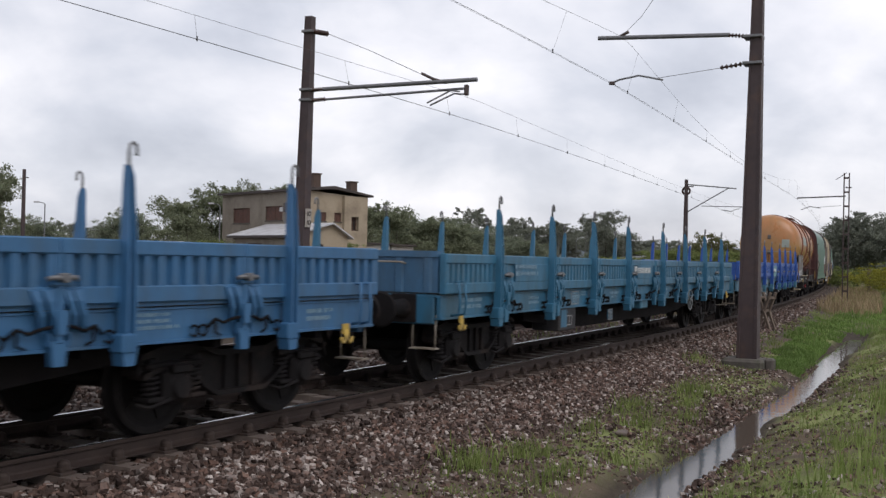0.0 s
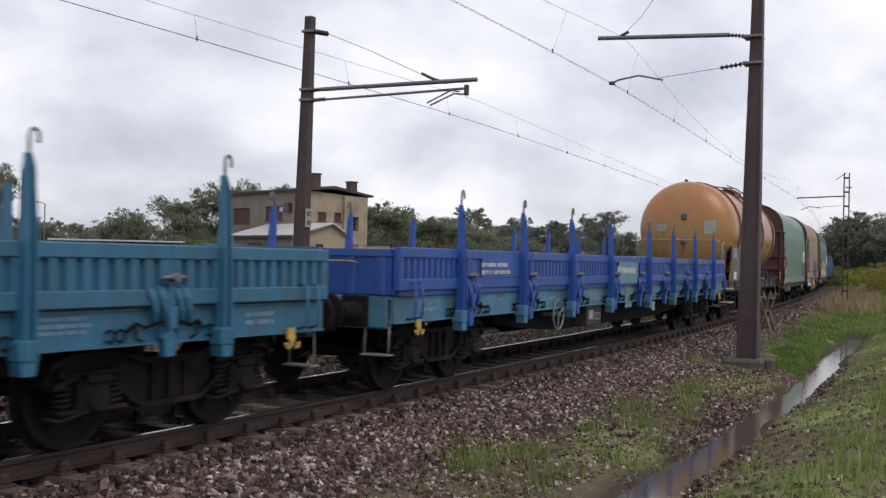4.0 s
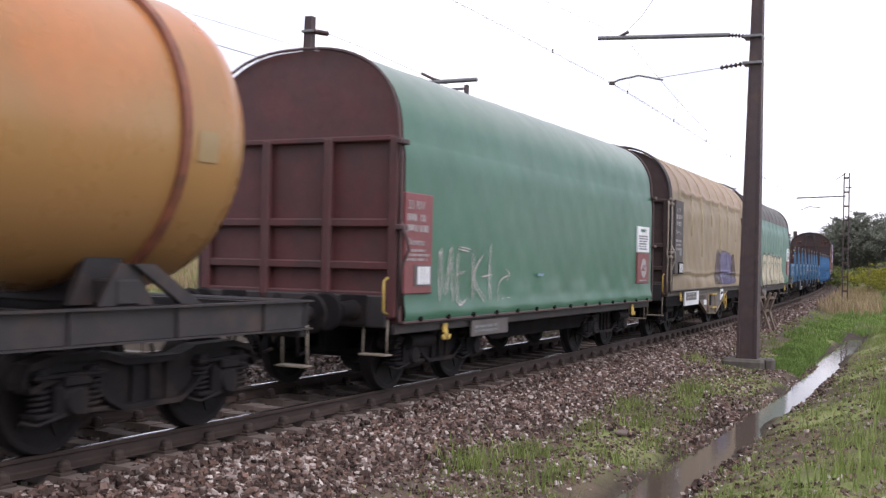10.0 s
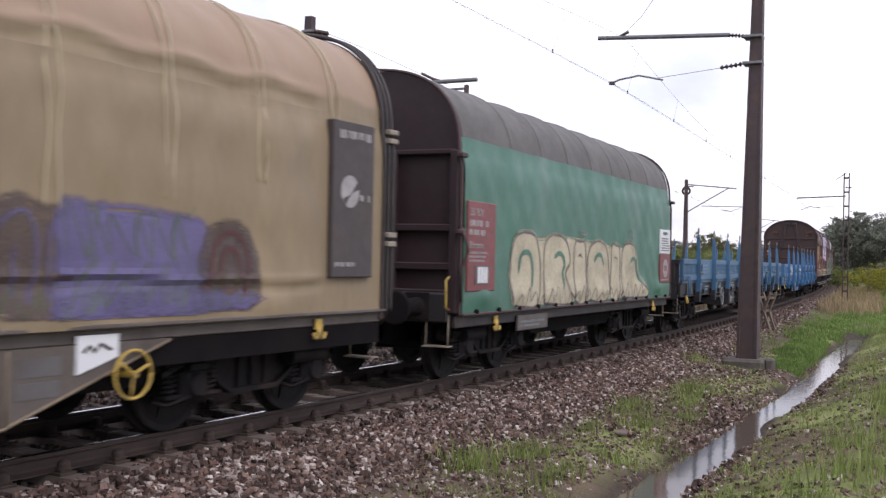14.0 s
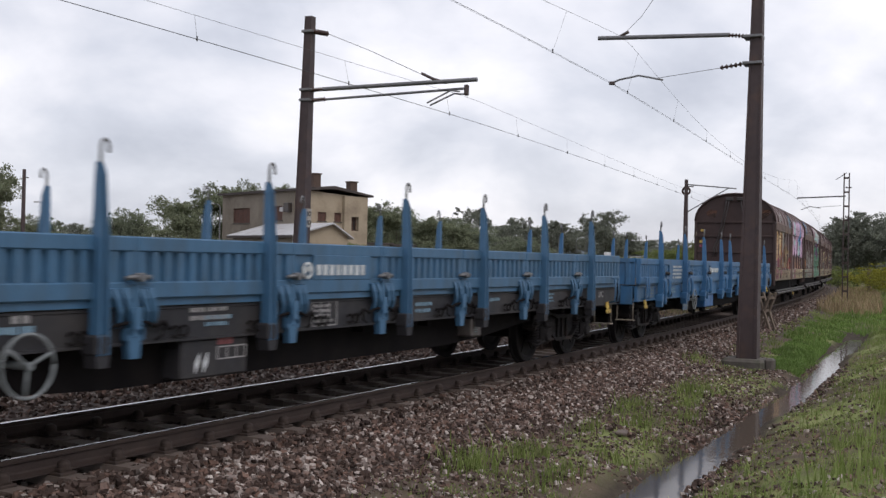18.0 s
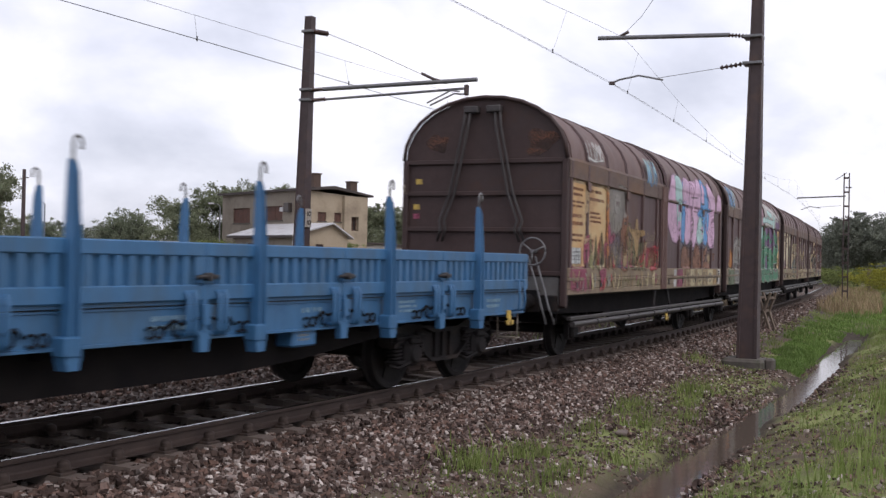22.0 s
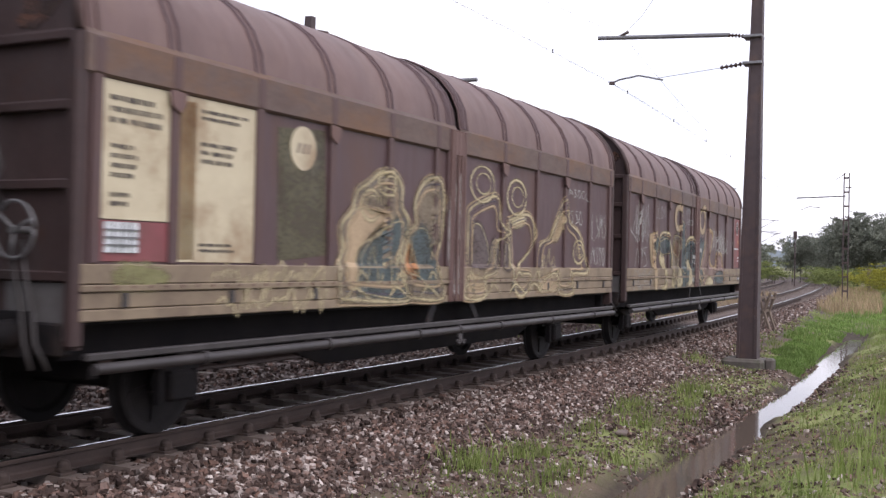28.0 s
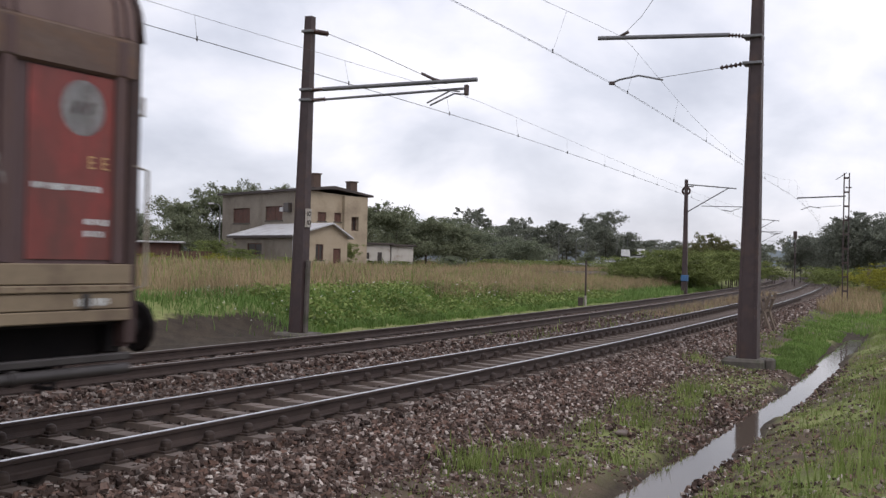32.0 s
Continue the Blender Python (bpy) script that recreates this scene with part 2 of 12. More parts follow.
def bleached_top(m, top):
    """The roof of a sheet has faded to another tone, down to a line that sags between its bows."""
    t = m.node_tree
    b = t.nodes["Principled BSDF"]
    co = t.nodes.new("ShaderNodeTexCoord")
    sp = t.nodes.new("ShaderNodeSeparateXYZ")
    link(t, co.outputs["Object"], sp.inputs[0])

    def op(kind, a, b_, c=None):
        n = t.nodes.new("ShaderNodeMath")
        n.operation = kind
        for k, v in enumerate((a, b_, c)):
            if v is None:
                continue
            if isinstance(v, (int, float)):
                n.inputs[k].default_value = v
            else:
                link(t, v, n.inputs[k])
        return n.outputs[0]
    nz = t.nodes.new("ShaderNodeTexNoise")
    nz.inputs["Scale"].default_value, nz.inputs["Detail"].default_value = 2.5, 5.0
    link(t, co.outputs["Object"], nz.inputs["Vector"])
    wave = op("COSINE", op("MULTIPLY_ADD", sp.outputs[0], 5.193, -12.98), 0)
    edge = op("MULTIPLY_ADD", nz.outputs[0], 0.14, op("MULTIPLY_ADD", wave, 0.03, 3.23))
    r = t.nodes.new("ShaderNodeMapRange")
    r.inputs[1].default_value, r.inputs[2].default_value = -0.03, 0.05
    link(t, op("SUBTRACT", sp.outputs[2], edge), r.inputs[0])
    x = t.nodes.new("ShaderNodeMix")
    x.data_type = "RGBA"
    link(t, r.outputs[0], x.inputs[0])
    link(t, b.inputs["Base Color"].links[0].from_socket, x.inputs[6])
    tone = t.nodes.new("ShaderNodeMix")
    tone.data_type = "RGBA"
    link(t, nz.outputs[0], tone.inputs[0])
    tone.inputs[6].default_value, tone.inputs[7].default_value = (*top, 1), (*(v * 0.8 for v in top), 1)
    link(t, tone.outputs[2], x.inputs[7])
    link(t, x.outputs[2], b.inputs["Base Color"])


bleached_top(M["beige"], (0.325, 0.228, 0.155))
M["oxide"] = mat("red_oxide_end_paint", (0.105, 0.032, 0.031), (0.078, 0.027, 0.027), 1.5, 0.6, bump=0.1, dirt=(0.05, 0.03, 0.03), dcut=(0.45, 0.7), fine=0.85)
M["oxdark"] = mat("dark_maroon_end_paint", (0.085, 0.045, 0.045), (0.065, 0.037, 0.037), 1.5, 0.6, bump=0.1, dirt=(0.04, 0.03, 0.03), dcut=(0.45, 0.7), fine=0.85)
M["brownend"] = mat("dark_brown_end_paint", (0.078, 0.046, 0.043), (0.056, 0.034, 0.032), 1.5, 0.7, bump=0.1, dirt=(0.04, 0.03, 0.025), dcut=(0.45, 0.7), fine=0.85)
M["maroon"] = mat("deep_maroon_end_paint", (0.032, 0.014, 0.017), (0.024, 0.012, 0.014), 1.5, 0.65, bump=0.1, dirt=(0.03, 0.02, 0.02), dcut=(0.45, 0.7), fine=0.85)
M["plate_dark"] = mat("dark_brown_grey_panel_paint", (0.062, 0.052, 0.052), (0.05, 0.042, 0.042), 2, 0.6, bump=0.05, dirt=(0.075, 0.06, 0.05), damt=0.7)
M["truss"] = mat("dusty_truss_paint", (0.125, 0.105, 0.092), (0.10, 0.084, 0.074), 2, 0.65, bump=0.08, dirt=(0.06, 0.048, 0.04), dscale=2.2, fine=0.85)
M["stencil_grey"] = mat("dull_grey_stencil_paint", (0.22, 0.24, 0.25), (0.16, 0.175, 0.18), 8, 0.65)
M["stencil_pale"] = mat("worn_pale_stencil_paint", (0.36, 0.35, 0.35), (0.26, 0.25, 0.25), 9, 0.65)
M["greyplate"] = mat("grey_end_panel_paint", (0.12, 0.115, 0.115), (0.10, 0.095, 0.095), 2, 0.6, bump=0.05, dirt=(0.07, 0.06, 0.055))
M["patch_teal"] = mat("pale_teal_patch_paint", (0.13, 0.27, 0.33), (0.10, 0.225, 0.285), 3, 0.55)
M["signred"] = mat("red_brown_notice_paint", (0.20, 0.055, 0.06), (0.16, 0.05, 0.05), 3, 0.5)
# on the underframes this black also holds the shade below the wagons
M["black"] = mat("near_black_steel", (0.009, 0.008, 0.009), (0.014, 0.012, 0.012), 3, 0.85, bump=0.1, fine=0.8, spec=0.08)
M["van"] = mat("brown_van_paint", (0.146, 0.083, 0.074), (0.118, 0.068, 0.061), 1.2, 0.6, bump=0.08, dirt=(0.135, 0.068, 0.038), stretch=(1.4, 1.4, 0.4), dcut=(0.48, 0.72), damt=0.8, fine=0.86)
M["vanrail"] = mat("rust_stained_rail_paint", (0.125, 0.083, 0.066), (0.10, 0.064, 0.054), 1.0, 0.65, bump=0.08, dirt=(0.15, 0.075, 0.035), stretch=(0.8, 1.4, 1.6), dcut=(0.46, 0.68), damt=0.85, fine=0.8)
M["vanroof"] = mat("brown_van_roof_paint", (0.145, 0.088, 0.078), (0.112, 0.068, 0.061), 0.9, 0.6, bump=0.06, dirt=(0.20, 0.13, 0.10), dcut=(0.5, 0.8), damt=0.7, stretch=(1.6, 0.5, 0.5), fine=0.88)
M["vandoor"] = mat("dark_brown_door_paint", (0.090, 0.052, 0.054), (0.070, 0.042, 0.044), 1.2, 0.62, bump=0.08, dirt=(0.105, 0.055, 0.042), dcut=(0.48, 0.75), stretch=(1.3, 1.3, 0.35), fine=0.86)
M["vanend"] = mat("sooty_brown_end_paint", (0.050, 0.026, 0.024), (0.037, 0.021, 0.020), 1.2, 0.68, bump=0.1, dirt=(0.065, 0.028, 0.018), dcut=(0.55, 0.75), fine=0.82)
M["rust_stain"] = mat("flaking_rust", (0.13, 0.055, 0.032), (0.075, 0.036, 0.028), 5, 0.85, bump=0.2, dirt=(0.05, 0.03, 0.026), dscale=4, dcut=(0.4, 0.6))
worn(M["rust_stain"], 0.35)
M["sill"] = mat("dusty_sill_paint", (0.245, 0.19, 0.125), (0.195, 0.148, 0.10), 1.3, 0.7, bump=0.08, dirt=(0.10, 0.07, 0.05), dscale=2, dcut=(0.5, 0.75), fine=0.85)
M["cream"] = mat("cream_notice_board", (0.52, 0.46, 0.32), (0.45, 0.39, 0.27), 2.5, 0.6, dirt=(0.28, 0.2, 0.12), dscale=1.6)
M["ochre"] = mat("ochre_notice_board", (0.47, 0.27, 0.105), (0.50, 0.40, 0.23), 1.2, 0.6, dirt=(0.30, 0.16, 0.07), dscale=1.6)
M["ink"] = mat("dark_stencil_ink", (0.06, 0.05, 0.045), None, 5, 0.7)
M["rodsteel"] = mat("grimy_tube_steel", (0.062, 0.055, 0.054), (0.042, 0.037, 0.037), 4, 0.5, 0.3, fine=0.8)
M["railred"] = mat("red_end_panel_paint", (0.30, 0.05, 0.042), (0.21, 0.04, 0.036), 1.5, 0.55, dirt=(0.085, 0.038, 0.032), dcut=(0.42, 0.66), stretch=(1.4, 1.4, 0.5), fine=0.82)
for nm, c in (("pink", (0.70, 0.46, 0.64)), ("skyblue", (0.12, 0.35, 0.68)), ("mint", (0.44, 0.66, 0.64)), ("spray_green", (0.045, 0.205, 0.11)),
              ("spray_purple", (0.14, 0.062, 0.165)), ("umber_spray", (0.105, 0.075, 0.07)), ("moss_spray", (0.135, 0.19, 0.085)), ("spray_white", (0.62, 0.62, 0.6)), ("spray_cream", (0.53, 0.45, 0.27)), ("spray_orange", (0.50, 0.21, 0.07)),
              ("spray_red", (0.42, 0.06, 0.08)), ("spray_lilac", (0.135, 0.115, 0.25)),
              ("spray_silver", (0.28, 0.265, 0.24)), ("spray_olive", (0.22, 0.21, 0.09)), ("spray_tan", (0.34, 0.25, 0.14)), ("spray_shade", (0.11, 0.095, 0.12)), ("spray_rust", (0.235, 0.105, 0.062)), ("dim_olive", (0.095, 0.085, 0.045)), ("spray_slate", (0.062, 0.086, 0.088)), ("dim_pink", (0.23, 0.145, 0.12)), ("tag_silver", (0.52, 0.51, 0.48)), ("spray_magenta", (0.30, 0.065, 0.12)), ("spray_violet", (0.145, 0.125, 0.27)), ("dim_tan", (0.19, 0.15, 0.10)), ("soft_orange", (0.36, 0.235, 0.105)), ("pale_tan", (0.42, 0.31, 0.19)), ("pale_cream", (0.55, 0.50, 0.36)), ("spray_grey", (0.225, 0.205, 0.185)), ("dim_green", (0.12, 0.16, 0.09)), ("faded_pink", (0.36, 0.22, 0.27)), ("haze_white", (0.48, 0.46, 0.44))):
    M[nm] = mat(nm + "_paint", c, tuple(v * 0.85 for v in c), 1.5, 0.6, dirt=tuple(v * 0.5 + 0.03 for v in c), dscale=1.6, dcut=(0.55, 0.8), damt=0.75, fine=0.85)
    worn(M[nm], 0.12 if nm in ("pink", "skyblue", "mint", "pale_cream", "spray_green", "spray_grey", "pale_tan", "spray_violet", "spray_purple", "haze_white", "faded_pink") else 0.26)
# line and land
M["rail_side"] = mat("rusty_rail_steel", (0.042, 0.027, 0.023), (0.06, 0.04, 0.033), 4, 0.75, 0.2, bump=0.1, fine=0.75)
M["rail_top"] = mat("polished_rail_head", (0.62, 0.62, 0.64), (0.5, 0.5, 0.52), 3, 0.24, 1.0, rvar=0.08)
M["rail_dull"] = mat("dull_rail_head", (0.22, 0.19, 0.175), (0.17, 0.145, 0.13), 3, 0.5, 0.6)
M["sleeper"] = mat("weathered_concrete_sleeper", (0.18, 0.142, 0.122), (0.13, 0.10, 0.086), 4, 0.9, bump=0.3, dirt=(0.10, 0.071, 0.058), dscale=3, vary=0.12, fine=0.8)
M["clip"] = mat("rusty_rail_fastening", (0.035, 0.025, 0.022), (0.055, 0.036, 0.028), 8, 0.8, 0.2)
M["mast"] = mat("brown_painted_mast", (0.058, 0.038, 0.038), (0.044, 0.029, 0.03), 2, 0.6, bump=0.08, dirt=(0.09, 0.05, 0.035), dscale=3, damt=0.6)
M["concrete"] = mat("mossy_concrete", (0.115, 0.10, 0.088), (0.075, 0.066, 0.056), 4, 0.9, bump=0.4, dirt=(0.05, 0.06, 0.03), dscale=3)
M["galv"] = mat("grey_galvanised_steel", (0.20, 0.20, 0.205), (0.15, 0.15, 0.155), 6, 0.5, 0.5)
M["insul"] = mat("brown_porcelain", (0.06, 0.035, 0.03), None, 5, 0.25)
M["wire"] = mat("oxidised_wire", (0.10, 0.10, 0.10), None, 5, 0.5, 0.5)
M["wall_old"] = mat("stained_grey_render", (0.27, 0.235, 0.19), (0.23, 0.195, 0.155), 0.6, 0.9, bump=0.2, dirt=(0.16, 0.13, 0.10), dscale=0.4, fine=0.88)
M["wall_tan"] = mat("tan_rendered_wall", (0.40, 0.33, 0.24), (0.36, 0.295, 0.21), 0.5, 0.9, bump=0.15, dirt=(0.25, 0.20, 0.145), dscale=0.5, fine=0.9)
M["roof_dark"] = mat("dark_roof_edge", (0.05, 0.042, 0.04), (0.07, 0.055, 0.05), 3, 0.8)
M["roof_tin"] = mat("pale_tin_roof", (0.52, 0.52, 0.53), (0.43, 0.43, 0.44), 1.5, 0.45, dirt=(0.3, 0.28, 0.27), dscale=1.2)
M["chimney"] = mat("brown_brick_chimney", (0.10, 0.065, 0.05), (0.075, 0.05, 0.04), 6, 0.9)
M["board"] = mat("rotten_boarding", (0.12, 0.055, 0.04), (0.08, 0.045, 0.035), 4, 0.85)
M["pane_dark"] = mat("dark_window_opening", (0.03, 0.028, 0.027), (0.05, 0.035, 0.03), 2, 0.35)
M["wall_white"] = mat("flaking_white_wall", (0.48, 0.46, 0.42), (0.40, 0.37, 0.33), 1.0, 0.9, dirt=(0.25, 0.2, 0.16), dscale=1)
M["bark"] = mat("grey_brown_bark", (0.09, 0.075, 0.06), (0.06, 0.05, 0.042), 5, 0.95, bump=0.5)
M["timber"] = mat("weathered_timber", (0.17, 0.13, 0.10), (0.12, 0.09, 0.07), 5, 0.9, bump=0.3)
M["asphalt"] = mat("pale_asphalt", (0.12, 0.12, 0.125), (0.10, 0.10, 0.105), 1.0, 0.85)
M["guard"] = mat("guard_rail_steel", (0.40, 0.41, 0.42), (0.34, 0.35, 0.36), 2, 0.4, 0.4)
M["lorry_white"] = mat("white_lorry_paint", (0.7, 0.7, 0.7), None, 1, 0.4)
M["tyre"] = mat("black_rubber", (0.025, 0.025, 0.026), None, 4, 0.85)
M["glass"] = mat("dark_glass", (0.03, 0.035, 0.04), None, 2, 0.08)
M["signplate"] = mat("worn_enamel_plate", (0.42, 0.40, 0.36), (0.35, 0.32, 0.28), 12, 0.6, dirt=(0.2, 0.15, 0.11), dscale=15)
# blue haze of the distance is mixed into this base colour
M["farblue"] = mat("haze_tinted_far_structures", (0.30, 0.35, 0.41), None, 0.02, 0.95)
M["bluetape"] = mat("blue_tape", (0.05, 0.14, 0.30), None, 4, 0.6)


def leafmat(name, c1, c2, c3, rough=0.75, trans=0.25):
    """Foliage: the tone changes from leaf to leaf and from clump to clump; some light passes through."""
    m = bpy.data.materials.new(name)
    m.use_nodes = True
    t = m.node_tree
    b = t.nodes["Principled BSDF"]
    g = t.nodes.new("ShaderNodeNewGeometry")
    r = t.nodes.new("ShaderNodeValToRGB")
    r.color_ramp.elements[0].color, r.color_ramp.elements[1].color = (*c1, 1), (*c3, 1)
    el = r.color_ramp.elements.new(0.5)
    el.color = (*c2, 1)
    link(t, g.outputs["Random Per Island"], r.inputs[0])
    n = t.nodes.new("ShaderNodeTexNoise")
    n.inputs["Scale"].default_value = 0.6
    co = t.nodes.new("ShaderNodeTexCoord")
    link(t, co.outputs["Object"], n.inputs["Vector"])
    mr = t.nodes.new("ShaderNodeMapRange")
    mr.inputs[1].default_value, mr.inputs[2].default_value, mr.inputs[3].default_value, mr.inputs[4].default_value = 0.3, 0.7, 0.7, 1.25
    link(t, n.outputs[0], mr.inputs[0])
    hs = t.nodes.new("ShaderNodeHueSaturation")
    link(t, r.outputs[0], hs.inputs["Color"])
    link(t, mr.outputs[0], hs.inputs["Value"])
    link(t, hs.outputs[0], b.inputs["Base Color"])
    b.inputs["Roughness"].default_value = rough
    b.inputs["Specular IOR Level"].default_value = 0.25
    if trans:
        tr = t.nodes.new("ShaderNodeBsdfTranslucent")
        link(t, hs.outputs[0], tr.inputs[0])
        mx = t.nodes.new("ShaderNodeMixShader")
        mx.inputs[0].default_value = trans
        link(t, b.outputs[0], mx.inputs[1])
        link(t, tr.outputs[0], mx.inputs[2])
        link(t, mx.outputs[0], t.nodes["Material Output"].inputs[0])
    return m


# leaf, leaf_willow and leaf_far are paled: distance haze put into their colours
M["leaf"] = leafmat("dark_green_leaves", (0.145, 0.166, 0.10), (0.19, 0.213, 0.13), (0.245, 0.265, 0.175), trans=0.4)
M["leaf_willow"] = leafmat("grey_green_leaves", (0.14, 0.165, 0.11), (0.185, 0.215, 0.142), (0.245, 0.27, 0.19), trans=0.4)
M["leaf_bush"] = leafmat("bright_bush_leaves", (0.115, 0.15, 0.045), (0.165, 0.20, 0.062), (0.22, 0.25, 0.09))
M["leaf_far"] = leafmat("haze_paled_far_leaves", (0.15, 0.165, 0.132), (0.185, 0.20, 0.158), (0.23, 0.245, 0.195), trans=0.4)
M["leaf_yellow"] = leafmat("goldenrod_flowers", (0.16, 0.17, 0.02), (0.30, 0.27, 0.03), (0.12, 0.15, 0.03))
M["leaf_rust"] = leafmat("russet_leaves", (0.12, 0.12, 0.05), (0.15, 0.14, 0.06), (0.10, 0.125, 0.05), trans=0.4)
M["grass"] = leafmat("green_grass_blades", (0.145, 0.21, 0.05), (0.21, 0.275, 0.08), (0.30, 0.315, 0.135))
M["grass_lush"] = leafmat("lush_green_grass_blades", (0.11, 0.19, 0.04), (0.155, 0.25, 0.06), (0.21, 0.29, 0.095))
M["grass_bank"] = leafmat("embankment_grass_blades", (0.105, 0.185, 0.045), (0.15, 0.245, 0.065), (0.21, 0.29, 0.10))
M["grass_dry"] = leafmat("dry_straw_grass", (0.30, 0.215, 0.125), (0.38, 0.29, 0.18), (0.24, 0.20, 0.10))
M["weed"] = leafmat("weed_leaves", (0.14, 0.19, 0.045), (0.19, 0.25, 0.07), (0.27, 0.31, 0.115))
M["stone"] = stonemat("crushed_stone_ballast")
# stones between the rails: the train's shade is put into their tone
M["stone_shaded"] = stonemat("shade_darkened_ballast", 0.46)
M["stone_rusty"] = stonemat("brake_dust_stained_ballast", 0.76)
M["flower"] = leafmat("small_white_flowers", (0.5, 0.5, 0.45), (0.6, 0.6, 0.55), (0.45, 0.45, 0.3))


def ground_material():
    """Soil, grass, old ballast and mud, laid out by bands that follow the line (vertex colour: R grass, G gravel, B mud)."""
    m = bpy.data.materials.new("ground_soil_and_turf")
    m.use_nodes = True
    t = m.node_tree
    b = t.nodes["Principled BSDF"]
    at = t.nodes.new("ShaderNodeAttribute")
    at.attribute_name = "cover"
    sp = t.nodes.new("ShaderNodeSeparateColor")
    link(t, at.outputs["Color"], sp.inputs[0])
    co = t.nodes.new("ShaderNodeTexCoord")

    def nz(sc, det=6.0, rg=0.62):
        n = t.nodes.new("ShaderNodeTexNoise")
        n.inputs["Scale"].default_value, n.inputs["Detail"].default_value, n.inputs["Roughness"].default_value = sc, det, rg
        link(t, co.outputs["Object"], n.inputs["Vector"])
        return n.outputs[0]

    def two(c1, c2, sc):
        r = t.nodes.new("ShaderNodeValToRGB")
        r.color_ramp.elements[0].position, r.color_ramp.elements[1].position = 0.35, 0.65
        r.color_ramp.elements[0].color, r.color_ramp.elements[1].color = (*c1, 1), (*c2, 1)
        link(t, nz(sc), r.inputs[0])
        return r.outputs[0]

    def over(w, a, bb):
        n1 = t.nodes.new("ShaderNodeMath")
        n1.operation = "ADD"
        link(t, w, n1.inputs[0])
        link(t, nz(3.5), n1.inputs[1])
        mr = t.nodes.new("ShaderNodeMapRange")
        mr.inputs[1].default_value, mr.inputs[2].default_value = 0.85, 1.15
        link(t, n1.outputs[0], mr.inputs[0])
        n = t.nodes.new("ShaderNodeMix")
        n.data_type = "RGBA"
        link(t, mr.outputs[0], n.inputs[0])
        link(t, a, n.inputs[6])
        link(t, bb, n.inputs[7])
        return n.outputs[2]

    col = two((0.075, 0.056, 0.042), (0.135, 0.104, 0.073), 2.4)
    col = over(sp.outputs[0], col, two((0.15, 0.19, 0.06), (0.25, 0.26, 0.11), 2.3))
    col = over(sp.outputs[2], col, two((0.038, 0.030, 0.023), (0.065, 0.051, 0.038), 2.5))
    vo = t.nodes.new("ShaderNodeTexVoronoi")
    vo.inputs["Scale"].default_value = 17
    link(t, co.outputs["Object"], vo.inputs["Vector"])
    vr = t.nodes.new("ShaderNodeValToRGB")
    vr.color_ramp.elements[0].color, vr.color_ramp.elements[1].color = (0.030, 0.022, 0.019, 1), (0.14, 0.11, 0.095, 1)
    bw = t.nodes.new("ShaderNodeSeparateColor")
    link(t, vo.outputs["Color"], bw.inputs[0])
    link(t, bw.outputs[0], vr.inputs[0])
    col = over(sp.outputs[1], col, vr.outputs[0])
    link(t, col, b.inputs["Base Color"])
    b.inputs["Roughness"].default_value = 0.95
    b.inputs["Specular IOR Level"].default_value = 0.2
    bp = t.nodes.new("ShaderNodeBump")
    bp.inputs["Strength"].default_value, bp.inputs["Distance"].default_value = 0.6, 0.05
    link(t, nz(14), bp.inputs["Height"])
    link(t, bp.outputs[0], b.inputs["Normal"])
    return m


def water_material():
    m = bpy.data.materials.new("murky_ditch_water")
    m.use_nodes = True
    t = m.node_tree
    b = t.nodes["Principled BSDF"]
    b.inputs["Base Color"].default_value = (0.085, 0.066, 0.05, 1)
    b.inputs["Roughness"].default_value = 0.075
    b.inputs["IOR"].default_value = 1.33
    n = t.nodes.new("ShaderNodeTexNoise")
    n.inputs["Scale"].default_value, n.inputs["Detail"].default_value = 5.0, 3.0
    co = t.nodes.new("ShaderNodeTexCoord")
    link(t, co.outputs["Object"], n.inputs["Vector"])
    bp = t.nodes.new("ShaderNodeBump")
    bp.inputs["Strength"].default_value, bp.inputs["Distance"].default_value = 0.16, 0.01
    link(t, n.outputs[0], bp.inputs["Height"])
    link(t, bp.outputs[0], b.inputs["Normal"])
    return m


M["ground"] = ground_material()
M["water"] = water_material()
